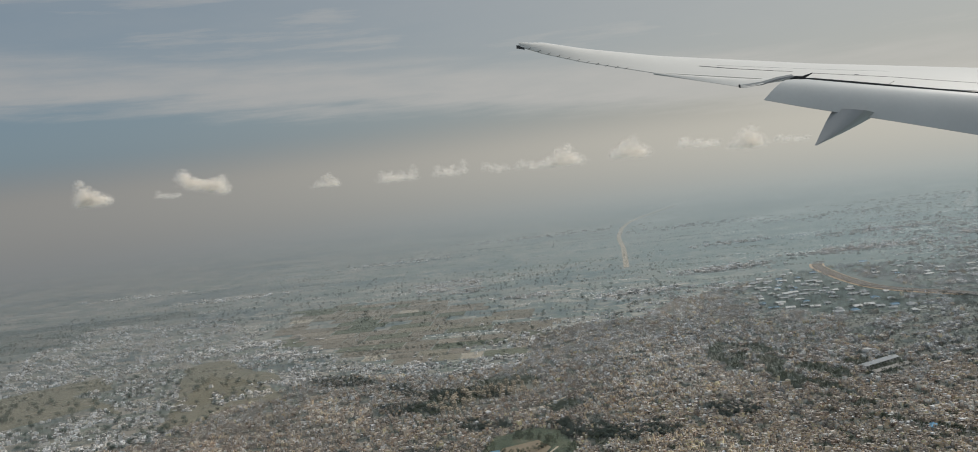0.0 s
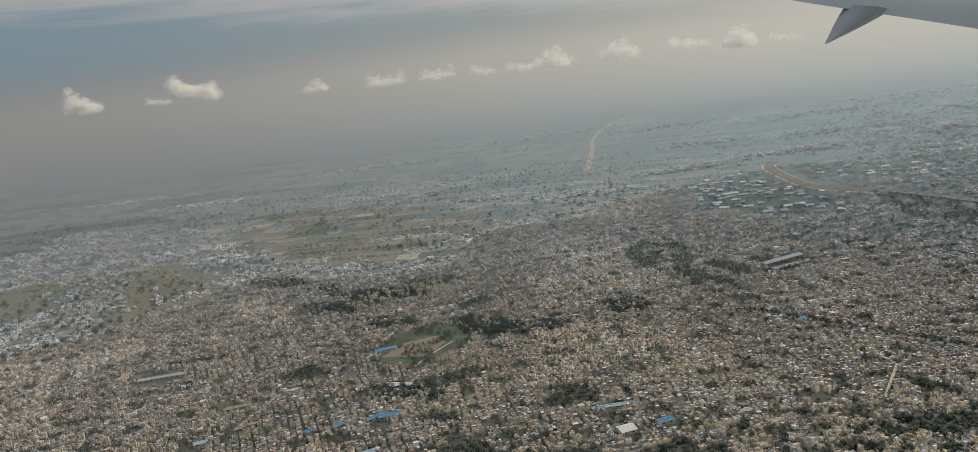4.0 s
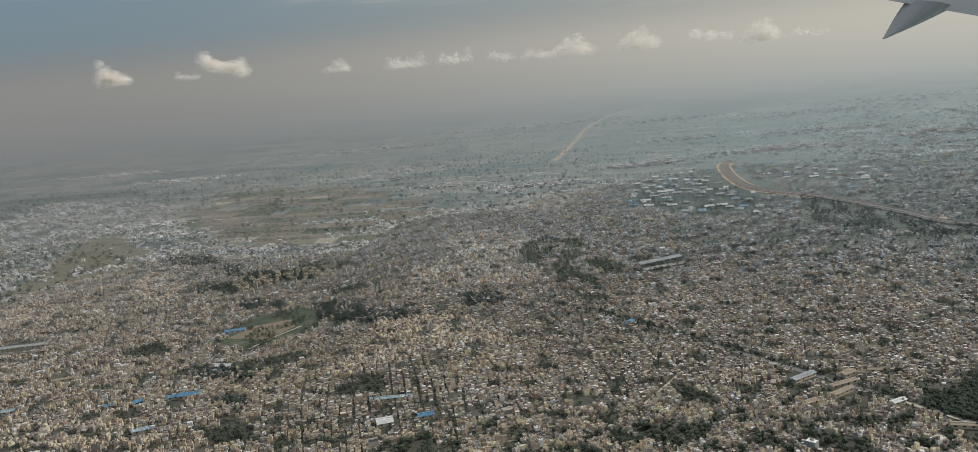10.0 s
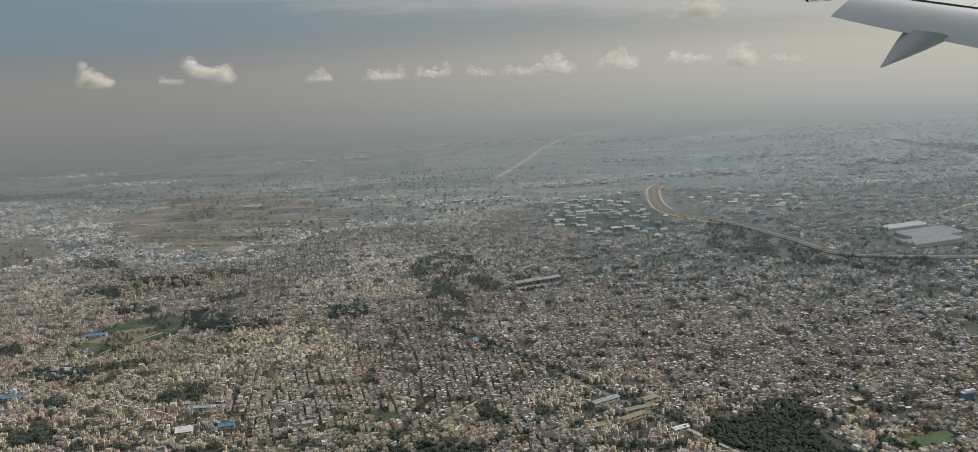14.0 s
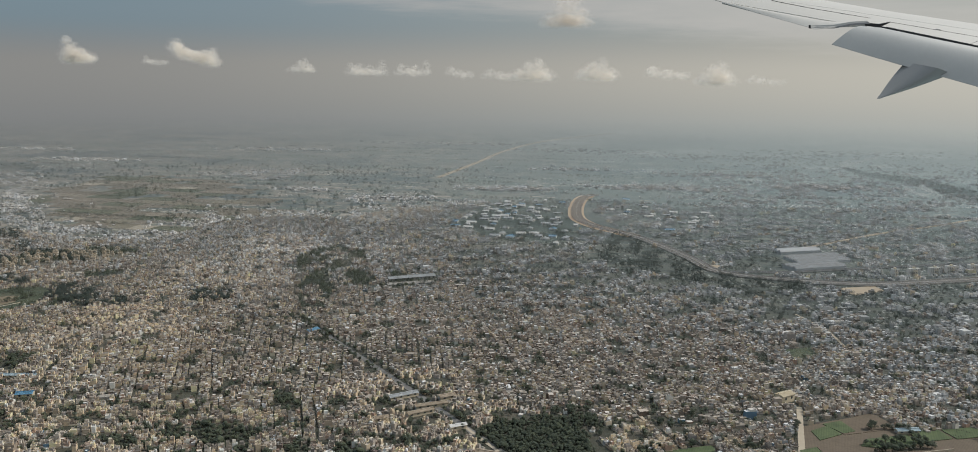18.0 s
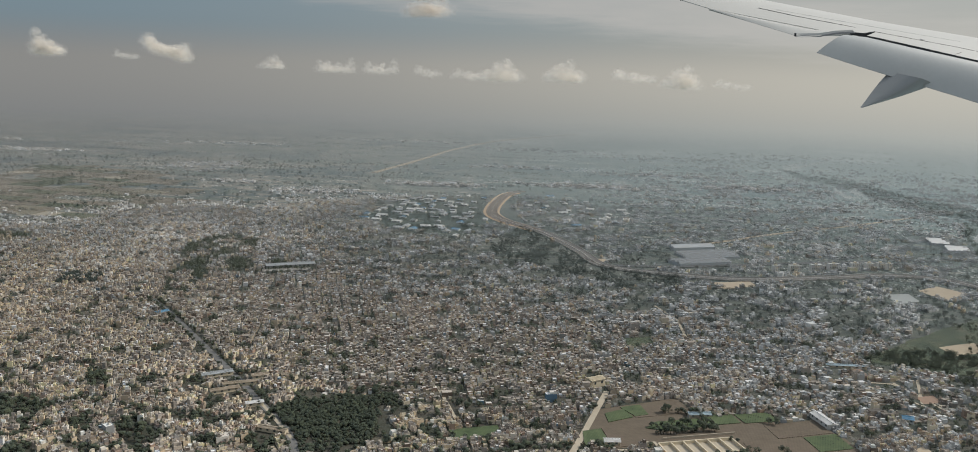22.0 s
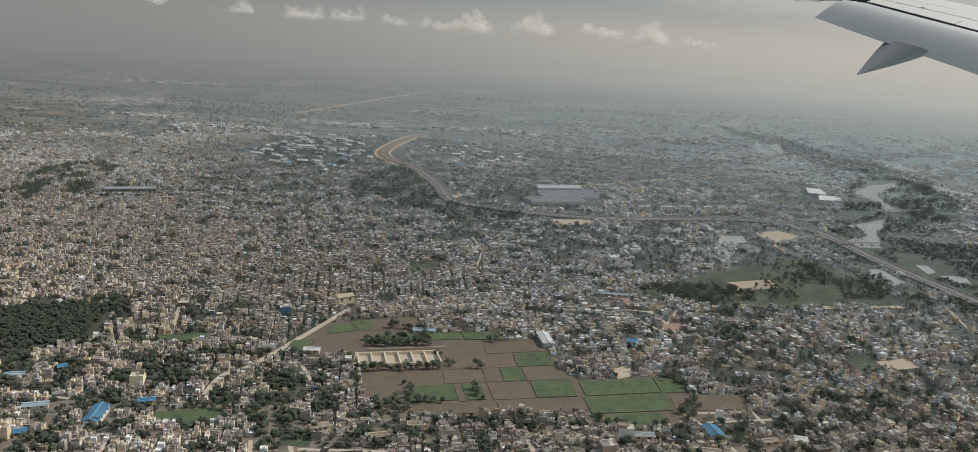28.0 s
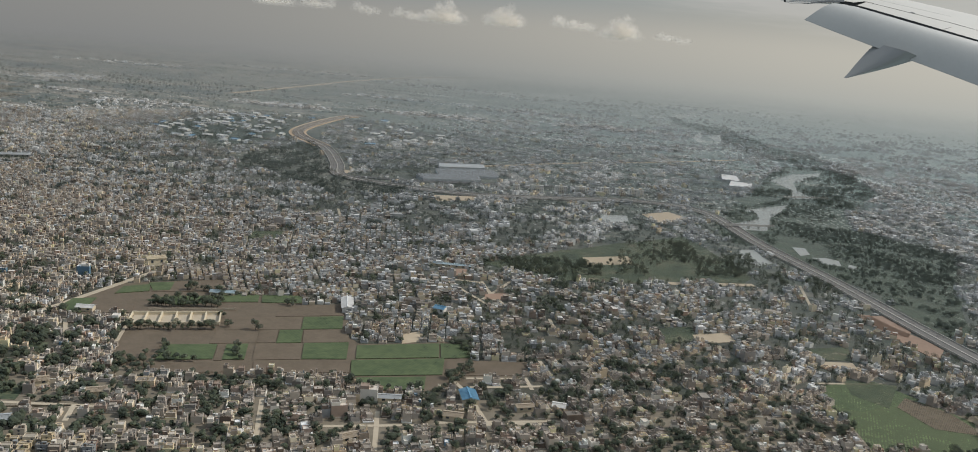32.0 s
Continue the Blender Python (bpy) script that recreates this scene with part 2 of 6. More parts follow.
white_wall = plain("white_plaster", (0.68, 0.66, 0.62), 0.12, 1.0, thin=(100.0, 380.0))
dark_glass = plain("window_glass", (0.04, 0.05, 0.06), 0.2, 3.0, 0.25)


def ground_material():
    """Farm plots of many greens and browns between hedges, with tree cover and far roofs as specks, greener to the
    east, turning see-through far off to imitate haze.
    """
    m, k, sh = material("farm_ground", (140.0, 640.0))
    pos = k.n("ShaderNodeNewGeometry").outputs["Position"]
    bent = k.n("ShaderNodeVectorMath", _operation="ADD", i0=pos, i1=k.n("ShaderNodeVectorMath", _operation="SCALE", Vector=k.n("ShaderNodeTexNoise", Vector=pos, Scale=0.012, Detail=2.0).outputs["Color"], Scale=26.0).outputs[0]).outputs[0]
    turn = k.n("ShaderNodeMapping", Vector=bent, Rotation=(0, 0, radians(-8)), Scale=(0.062, 0.085, 0.0)).outputs[0]
    cell = k.n("ShaderNodeTexVoronoi", _distance="CHEBYCHEV", Vector=turn, Scale=1.0, Randomness=0.8)
    fine = k.n("ShaderNodeTexVoronoi", _distance="CHEBYCHEV", Vector=k.n("ShaderNodeMapping", Vector=bent, Rotation=(0, 0, radians(-8)), Scale=(0.10, 0.30, 0.0)).outputs[0], Scale=1.0, Randomness=0.9)
    tone = k.n("ShaderNodeSeparateColor", Color=cell.outputs["Color"]).outputs[0]
    strip_ = k.n("ShaderNodeSeparateColor", Color=fine.outputs["Color"]).outputs[0]
    c = k.ramp(tone, [(0.0, (0.160, 0.130, 0.094)), (0.22, (0.085, 0.088, 0.055)), (0.40, (0.20, 0.165, 0.122)), (0.58, (0.045, 0.060, 0.038)), (0.68, (0.23, 0.195, 0.148)), (0.84, (0.115, 0.112, 0.075))], "CONSTANT")
    c = k.mix(0.42, c, k.ramp(strip_, [(0.0, (0.16, 0.13, 0.095)), (0.25, (0.07, 0.085, 0.05)), (0.5, (0.20, 0.17, 0.125)), (0.72, (0.10, 0.10, 0.07)), (0.93, (0.36, 0.32, 0.255))], "CONSTANT"))
    sum_ = k.math("ADD", k.n("ShaderNodeSeparateXYZ", Vector=pos).outputs[0], k.math("MULTIPLY", k.noise(pos, 0.012, 3), 160.0))
    east = k.smooth(sum_, -20.0, 200.0)
    c = k.mix(k.math("MULTIPLY", east, 0.8), c, k.ramp(strip_, [(0.0, (0.062, 0.078, 0.060)), (0.3, (0.095, 0.105, 0.080)), (0.55, (0.045, 0.062, 0.050)), (0.8, (0.125, 0.128, 0.10)), (0.95, (0.24, 0.225, 0.185))], "CONSTANT"))
    # hedges and tracks between the plots
    rim = k.n("ShaderNodeTexVoronoi", _distance="CHEBYCHEV", Vector=turn, Scale=1.0, Randomness=0.8)
    rim.feature = "F2"
    seam = k.math("SUBTRACT", rim.outputs["Distance"], cell.outputs["Distance"])
    gappy = k.math("MULTIPLY", k.smooth(k.noise(pos, 0.09, 4, 0.6), 0.42, 0.56), 0.8)
    c = k.mix(k.math("MULTIPLY", k.math("SUBTRACT", 1.0, k.smooth(seam, 0.03, 0.11)), gappy), c, (0.030, 0.042, 0.030))
    # tree cover
    long_ = k.n("ShaderNodeMapping", Vector=pos, Rotation=(0, 0, radians(-8)), Scale=(0.6, 1.0, 1.0)).outputs[0]
    cover = k.math("ADD", k.noise(long_, 0.16, 5, 0.7), k.math("MULTIPLY", k.noise(long_, 0.014, 4, 0.65), 0.9))
    c = k.mix(k.smooth(cover, 0.98, 1.07), c, (0.026, 0.038, 0.030))
    # pale roofs of far settlements
    speck = k.math("ADD", k.noise(k.n("ShaderNodeMapping", Vector=pos, Scale=(1.0, 0.45, 1.0)).outputs[0], 0.7, 2, 0.5), k.math("ADD", k.math("MULTIPLY", k.noise(long_, 0.016, 4, 0.6), 0.8), k.math("MULTIPLY", east, 0.07)))
    c = k.mix(k.smooth(speck, 1.11, 1.16), c, (0.46, 0.45, 0.42))
    colour_of(k, sh, c)
    return m


def town_material():
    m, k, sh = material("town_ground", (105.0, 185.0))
    pos = k.n("ShaderNodeNewGeometry").outputs["Position"]
    c = k.ramp(k.noise(pos, 0.16, 5), [(0.38, (0.034, 0.042, 0.026)), (0.55, (0.066, 0.060, 0.044)), (0.72, (0.14, 0.12, 0.09))])
    colour_of(k, sh, k.mix(k.math("MULTIPLY", k.noise(pos, 2.5, 3), 0.6), c, (0.05, 0.048, 0.034)))
    return m


def field_material(name, low, high, row):
    """Ploughed or planted rows."""
    m, k, sh = material(name, (100.0, 360.0))
    pos = k.n("ShaderNodeNewGeometry").outputs["Position"]
    turn = k.n("ShaderNodeMapping", Vector=pos, Rotation=(0, 0, radians(18))).outputs[0]
    wave = k.n("ShaderNodeTexWave", Vector=turn, Scale=row, Distortion=0.0, Detail=0.0).outputs["Fac"]
    f = k.math("ADD", k.math("MULTIPLY", k.noise(pos, 0.35, 6, 0.7), 0.6), k.math("ADD", k.math("MULTIPLY", k.noise(turn, 1.6, 3), 0.32), k.math("MULTIPLY", wave, 0.08)))
    c = k.mix(k.smooth(f, 0.30, 0.70), low, high)
    c = k.mix(0.18, c, k.ramp(k.n("ShaderNodeObjectInfo").outputs["Random"], [(0, low), (1, high)]))
    colour_of(k, sh, c)
    bump(k, sh, k.math("ADD", wave, k.noise(pos, 2.0, 4)), 0.25, 0.12)
    return m


soil = field_material("ploughed_soil", (0.098, 0.076, 0.052), (0.158, 0.123, 0.088), 1.2)
crop = field_material("green_crop", (0.030, 0.054, 0.022), (0.108, 0.142, 0.060), 0.7)
meadow, mk, msh = material("meadow", (120.0, 330.0))
mpos = mk.n("ShaderNodeNewGeometry").outputs["Position"]
mcol = mk.ramp(mk.noise(mpos, 0.16, 6, 0.65), [(0.36, (0.032, 0.046, 0.027)), (0.47, (0.058, 0.076, 0.041)), (0.56, (0.088, 0.098, 0.056)), (0.68, (0.15, 0.13, 0.09))])
mcol = mk.mix(mk.smooth(mk.noise(mpos, 1.4, 3), 0.5, 0.68), mcol, (0.03, 0.046, 0.028))
colour_of(mk, msh, mcol)


bank_green = plain("bank_green", (0.058, 0.078, 0.050), 0.5, 0.10, thin=(115.0, 240.0))
suburb_green = plain("garden_green", (0.075, 0.10, 0.085), 0.4, 0.12, thin=(120.0, 240.0))


def water_material():
    m, k, sh = material("river_water", (150.0, 500.0))
    sh.inputs["Base Color"].default_value = (0.34, 0.35, 0.33, 1)
    sh.inputs["Roughness"].default_value = 0.2
    bump(k, sh, k.noise(k.n("ShaderNodeNewGeometry").outputs["Position"], 1.2, 3), 0.05, 0.1)
    return m


water = water_material()


# ---- building blocks ----
def part(name, bm, mat, parent=None, label="", smooth=False):
    """Links a bmesh as one mesh object under a thing or a part."""
    me = bpy.data.meshes.new(name)
    bm.to_mesh(me)
    bm.free()
    me.materials.append(mat)
    if smooth:
        me.shade_smooth()
    ob = new(name, me)
    ob.parent = parent
    return tagged(ob, label)


def raw(name, verts, faces, mats, index=None, parent=None):
    """A mesh from arrays of corners and four-cornered faces."""
    verts, faces = np.asarray(verts, np.float32), np.asarray(faces, np.int32)
    me = bpy.data.meshes.new(name)
    me.vertices.add(len(verts))
    me.vertices.foreach_set("co", verts.ravel())
    n = faces.shape[1]
    me.loops.add(faces.size)
    me.loops.foreach_set("vertex_index", faces.ravel())
    me.polygons.add(len(faces))
    me.polygons.foreach_set("loop_start", np.arange(0, faces.size, n, dtype=np.int32))
    if index is not None:
        me.polygons.foreach_set("material_index", np.asarray(index, np.int32))
    for m in mats:
        me.materials.append(m)
    me.update(calc_edges=True)
    me.shade_flat()
    ob = new(name, me)
    ob.parent = parent
    return ob


def box(bm, x0, y0, z0, x1, y1, z1, bevel=0.0):
    made = bmesh.ops.create_cube(bm, size=1.0, matrix=Matrix.Translation(((x0 + x1) / 2, (y0 + y1) / 2, (z0 + z1) / 2)) @ Matrix.Diagonal((x1 - x0, y1 - y0, z1 - z0, 1)))
    if bevel:
        edges = {e for v in made["verts"] for e in v.link_edges}
        bmesh.ops.bevel(bm, geom=list(edges), offset=bevel, segments=1, affect="EDGES")
    return bm


def B(*args, **kw):
    return box(bmesh.new(), *args, **kw)


def thing(name, m, label, category, group="", kind=""):
    ob = new(name)
    ob.empty_display_size = 0.3
    ob.matrix_world = m
    return tagged(ob, label, category, group, kind)


def inside(px, py, poly):
    """Which of the points lie in a polygon."""
    hit = np.zeros(len(px), bool)
    for (x0, y0), (x1, y1) in zip(poly, poly[1:] + poly[:1]):
        if y0 != y1:
            hit ^= ((y0 > py) != (y1 > py)) & (px < (x1 - x0) * (py - y0) / (y1 - y0) + x0)
    return hit


def near_line(px, py, line):
    """How far points are from a line of corners."""
    best = np.full(len(px), 1e9)
    for (x0, y0), (x1, y1) in zip(line, line[1:]):
        dx, dy = x1 - x0, y1 - y0
        t = np.clip(((px - x0) * dx + (py - y0) * dy) / (dx * dx + dy * dy), 0, 1)
        best = np.minimum(best, np.hypot(px - x0 - t * dx, py - y0 - t * dy))
    return best


def sheet(name, poly, z, depth, mat, wobble=0.0, seed=0):
    """A flat piece of ground with a real edge; wobble bends its outline."""
    r = random.Random(seed)
    pts = []
    for (x0, y0), (x1, y1) in zip(poly, poly[1:] + poly[:1]):
        n = max(1, int(math.hypot(x1 - x0, y1 - y0) / 6)) if wobble else 1
        for i in range(n):
            s = i / n
            pts.append((x0 + (x1 - x0) * s + r.uniform(-wobble, wobble), y0 + (y1 - y0) * s + r.uniform(-wobble, wobble)))
    bm = bmesh.new()
    top = [bm.verts.new((x, y, z)) for x, y in pts]
    low = [bm.verts.new((x, y, z - depth)) for x, y in pts]
    f = bm.faces.new(top)
    f.normal_update()
    if f.normal.z < 0:
        f.normal_flip()
    for i in range(len(pts)):
        bm.faces.new((top[i - 1], low[i - 1], low[i], top[i]))
    bmesh.ops.triangulate(bm, faces=[f])
    bmesh.ops.recalc_face_normals(bm, faces=bm.faces[:])
    return part(name, bm, mat)


def smooth_line(pts, n=8):
    """A curve through corners."""
    out = []
    p = [pts[0]] + list(pts) + [pts[-1]]
    for i in range(1, len(p) - 2):
        for k in range(n):
            t = k / n
            out.append(tuple(0.5 * (2 * p[i][c] + (p[i + 1][c] - p[i - 1][c]) * t + (2 * p[i - 1][c] - 5 * p[i][c] + 4 * p[i + 1][c] - p[i + 2][c]) * t * t
                                    + (3 * p[i][c] - p[i - 1][c] - 3 * p[i + 1][c] + p[i + 2][c]) * t ** 3) for c in (0, 1)))
    return out + [tuple(pts[-1])]


def strip(name, line, left, right, z0, z1, mat, parent=None):
    """A band that runs along a line, from left to right of it, between two heights."""
    bm = bmesh.new()
    rows = []
    for i, (x, y) in enumerate(line):
        a, b = line[max(i - 1, 0)], line[min(i + 1, len(line) - 1)]
        d = math.hypot(b[0] - a[0], b[1] - a[1])
        nx, ny = -(b[1] - a[1]) / d, (b[0] - a[0]) / d
        rows.append([bm.verts.new((x + nx * o, y + ny * o, z)) for o, z in ((left, z0), (left, z1), (right, z1), (right, z0))])
    for r, s in zip(rows, rows[1:]):
        for i in range(3):
            bm.faces.new((r[i], r[i + 1], s[i + 1], s[i]))
    for r in (rows[0], rows[-1]):
        bm.faces.new(r)
    bmesh.ops.recalc_face_normals(bm, faces=bm.faces[:])
    return part(name, bm, mat, parent)


# ---- the country: ground, town, fields, water ----
bm = bmesh.new()
bmesh.ops.create_grid(bm, x_segments=40, y_segments=40, size=4200, matrix=Matrix.Translation((0, 1200, 0)))
tagged(part("ground", bm, ground_material()), "flat farm plain of green and brown plots fading into haze", "ground", kind="structure")

CITY = [(-40, 122), (-150, 146), (-232, 158), (-325, 262)] + [(-284.1, 282.0), (-257.7, 291.5), (-251.9, 326.9), (-238.8, 329.9), (-233.3, 336.6), (-219.0, 349.4), (-191.3, 346.6), (-161.0, 332.1), (-134.4, 339.8), (-126.6, 385.0), (-105.2, 402.0), (-76.5, 400.0), (-50.6, 437.2)] + [(48.9, 487.6), (91.8, 456.8), (144.3, 470.8), (198.5, 471.6)] + [(240, 400), (300, 330), (300, 190), (238, 94), (84, 92), (36, 108)]
HAMLET = [(-395.9, 489.8), (-394.1, 566.9), (-358.7, 556.0), (-303.5, 547.3), (-274.7, 478.6), (-233.4, 481.3), (-215.2, 414.9), (-196.4, 374.9), (-181.9, 389.3), (-141.5, 376.3), (-117.8, 406.7), (-119.4, 315.9), (-250.0, 282.0), (-330.0, 262.0), (-360.0, 330.0)]
VILLAGE = [(-186.0, 545.3), (-189.8, 591.7), (-153.8, 609.0), (-137.7, 569.0), (-151.9, 537.1)]
EAST_TOWN = [(47.2, 481.3), (51.5, 573.8), (141.5, 658.9), (265.4, 690.5), (246.5, 560.5), (256.3, 437.8), (239.2, 368.4), (191.9, 341.2), (142.9, 350.6), (113.3, 355.9), (87.6, 352.6), (71.7, 382.1)]
FAR_TOWN = [(267.5, 345.6), (289.8, 384.1), (323.5, 383.5), (270.7, 273.2), (254.2, 293.2)]
FAR_EAST = [(306.1, 482.8), (363.6, 440.0), (272.0, 247.5), (264.7, 265.4), (254.8, 320.1), (257.6, 351.9)]
WORKS = [(-23.0, 391.9), (-11.6, 453.1), (29.5, 470.9), (39.5, 396.3), (25.9, 348.0), (-2.8, 363.1)]
PARK_NORTH = [(-74.4, 320.8), (-61.2, 334.3), (-48.5, 325.4), (-40.7, 293.4), (-11.2, 286.9), (-14.4, 270.7), (-30.2, 270.0), (-46.1, 269.2), (-43.1, 240.8), (-50.4, 242.0), (-56.6, 263.7)]
PARK_TANK = [(-152.0, 225.2), (-153.4, 240.1), (-149.3, 253.4), (-137.7, 258.2), (-128.8, 251.3), (-127.0, 234.9), (-134.7, 227.1), (-140.4, 218.4)]
WOOD = [(6.4, 158.3), (11.1, 165.6), (28.0, 169.4), (33.6, 147.6), (27.7, 142.6), (17.0, 141.4)]
BELT = [(34.5, 326.0), (52.1, 384.4), (75.2, 318.8), (86.3, 299.4), (107.6, 294.7), (106.2, 280.1), (85.8, 275.1), (64.7, 293.7)]
BELT_EAST = [(94.2, 330.3), (112.6, 348.7), (107.3, 315.9), (86.6, 310.3)]
MAIN_FIELDS = [(-206.4, 377.6), (-228.3, 412.9), (-261.6, 448.2), (-260.4, 547.1), (-186.0, 545.3), (-123.5, 451.8), (-109.6, 394.5), (-123.0, 376.2), (-133.5, 352.5), (-184.4, 359.0)]
FAR_WOOD = [(-440.0, 495.0), (-402.3, 501.7), (-383.0, 499.9), (-381.1, 522.4), (-394.1, 571.4), (-364.9, 571.2), (-328.3, 573.1), (-342.0, 602.5), (-373.9, 603.6), (-409.2, 604.3), (-433.6, 600.6), (-500.0, 610.0)]
FARM = [(67.7, 149.7), (71.6, 166.9), (88.0, 175.9), (91.6, 166.7), (95.5, 166.2), (105.9, 170.3), (107.5, 164.9), (115.0, 167.8), (119.4, 150.2), (121.9, 148.0), (136.1, 152.8), (141.5, 145.7), (150.1, 147.1), (149.6, 140.8), (139.1, 133.4), (135.1, 131.0), (125.6, 128.1), (122.6, 134.4), (94.2, 126.7), (86.9, 130.7), (80.8, 151.2), (72.9, 148.2)]
GREEN = [(137.5, 207.4), (157.4, 228.3), (193.4, 259.4), (201.8, 235.7), (203.5, 219.1), (200.0, 212.4), (169.7, 202.6), (154.8, 199.0)]
RIVERSIDE = [(220.3, 317.3), (255.5, 407.4), (272.0, 445.0), (295.8, 452.8), (298.8, 418.4), (294.5, 377.6), (262.0, 325.7), (254.0, 296.0), (276.0, 268.4), (255.0, 223.0), (246.0, 196.0), (234.2, 181.6), (232.5, 214.8), (222.8, 235.9), (218.6, 250.0), (205.0, 262.0), (206.0, 280.0)]
RIVER_BAND = [(251.5, 735.3), (258.8, 658.5), (283.9, 637.1), (289.7, 535.3), (309.0, 503.7), (307.2, 441.4), (291.4, 405.5), (291.0, 447.6), (280.4, 464.8), (265.0, 480.2), (264.1, 537.2), (259.7, 591.6), (247.0, 642.1)]
EAST_WOOD = [(230.9, 279.2), (250.2, 295.6), (275.5, 268.4), (254.5, 224.2), (241.6, 251.0), (230.7, 266.2)]
VALLEYS = ([(-262.0, 305.0), (-268.0, 340.0), (-268.8, 386.5), (-230.8, 344.6), (-225.0, 327.3), (-242.1, 324.4), (-253.8, 303.3)],
           [(-262.1, 304.1), (-264.7, 323.8), (-259.0, 333.9), (-239.2, 337.5), (-251.9, 356.3), (-232.7, 358.1), (-235.9, 370.8), (-257.4, 393.6), (-266.2, 411.2), (-279.2, 413.8), (-286.0, 404.1), (-277.0, 370.0), (-267.0, 335.5), (-265.5, 317.4)],
           [(-340.0, 318.0), (-314.8, 339.1), (-303.9, 347.4), (-286.9, 333.0), (-304.5, 359.3), (-322.9, 374.6), (-308.4, 378.9), (-324.1, 406.2), (-345.3, 395.8), (-372.0, 372.0)])
COLONY = [(-171.0, 286.0), (-166.0, 301.0), (-156.0, 304.0), (-140.0, 312.0), (-131.0, 303.0), (-139.8, 293.0), (-152.0, 291.0), (-160.0, 279.0)]
SOUTH_GREEN = [(199.0, 149.9), (209.9, 154.1), (221.2, 140.8), (216.3, 130.4), (199.9, 126.7)]
DEPOT = [(101.8, 303.5), (112.6, 348.7), (134.8, 355.2), (136.8, 315.9)]
EXPRESSWAY = smooth_line([(49.3, 505.0), (40.7, 484.2), (36.2, 432.5), (40.6, 402.7), (61.2, 368.8), (75.0, 331.2), (82.0, 306.9), (99.2, 297.6), (128.5, 293.1), (162.5, 302.6)] + [(186.6, 309.7), (206.6, 301.0), (215.2, 258.6), (222.9, 229.9), (226.9, 212.1), (231.3, 190.8)] + [(240, 150), (246, 100), (250, 60)])
RAILWAY = smooth_line([(87.6, 307.3), (109.0, 309.7), (144.6, 321.4), (184.7, 333.3), (215.1, 327.6)])
CANAL = smooth_line([(-50.4, 573.3), (-32.2, 681.5), (-15.5, 791.2), (22.0, 921.4), (104.3, 1072.9)])
AVENUE = smooth_line([(-49.5, 233.9), (-39.7, 221.8), (-20.4, 196.0), (2.3, 164.7), (18.0, 138.9)] + [(22, 100)])
FARM_LANE = smooth_line([(61.6, 128.6), (61.6, 137.0), (65.2, 143.7), (74.2, 177.7)])
GREEN_LANE = [(182.1, 206.2), (203.0, 212.1)]

tagged(sheet("town_ground", CITY, 0.05, 0.05, town_material(), 3.5, 1), "dusty brown ground between the town's houses", "ground", kind="structure")
tagged(sheet("suburb_ground", [(-60, 86), (-60, 112), (20, 118), (62, 126), (150, 131), (196, 141), (236, 150), (236, 96), (120, 86)], 0.09, 0.05, plain("suburb_dust", (0.145, 0.124, 0.092), 0.55, 0.45), 2.0, 24), "dusty beige ground between the suburb's houses", "ground", kind="structure")
tagged(sheet("works_ground", WORKS, 0.09, 0.05, suburb_green, 1.5, 22), "dark green ground between the works sheds", "ground", kind="structure")
tagged(sheet("meadow_ground", GREEN, 0.09, 0.06, meadow, 1.0, 2), "green meadow with low scrub", "meadow", kind="structure")
for poly, words in ((PARK_TANK, "green lawn of the park round the tank"),):
    tagged(sheet("park_lawn", poly, 0.1, 0.06, meadow, 1.2, 31), words, "lawn", kind="structure")
tagged(sheet("riverside_ground", RIVERSIDE, 0.10, 0.06, bank_green, 2.0, 3), "green riverside land with scrub", "meadow", kind="structure")
for i, poly in enumerate(VALLEYS):
    tagged(sheet("valley_field", poly, 0.09 + 0.006 * i, 0.05, plain("valley_field", (0.150, 0.135, 0.092), 0.4, 0.09, thin=(130.0, 560.0)), 2.0, 90 + i), "olive and brown fields between the quarters", "field", kind="structure")
tagged(sheet("park_soil", [(-153.0, 232.0), (-147.0, 243.0), (-137.0, 247.0), (-134.0, 240.0), (-141.0, 228.0)], 0.13, 0.06, plain("park_soil", (0.22, 0.175, 0.12), 0.3, 0.4, thin=(100.0, 380.0)), 0.8, 93), "tan playing field in the park", "field", kind="structure")
# dark sheets added under see-through far trees so they read as dark bands
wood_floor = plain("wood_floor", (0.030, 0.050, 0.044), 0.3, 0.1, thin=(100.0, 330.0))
tagged(sheet("river_wood_floor", RIVER_BAND, 0.1, 0.05, wood_floor, 2.0, 78), "dark green sheet added under the far river's trees to darken them", "ground", kind="structure")
tagged(sheet("wood_floor", FAR_WOOD, 0.1, 0.05, wood_floor, 2.0, 77), "dark green sheet added under the far wood to darken it", "ground", kind="structure")
tagged(sheet("farm_base", FARM, 0.08, 0.05, soil, 0.4, 4), "brown ploughed soil round the farm plots", "field", kind="structure")
tagged(sheet("south_plot", [(212.8, 148.3), (218.1, 144.2), (220.0, 138.3), (218.9, 135.9), (212.9, 136.6), (210.1, 143.9)], 0.16, 0.06, soil, 0.3, 6), "brown ploughed plot in the green field", "field", kind="structure")
tagged(sheet("south_field", SOUTH_GREEN, 0.12, 0.06, crop, 0.6, 5), "green crop field beside the suburb", "field", kind="structure")

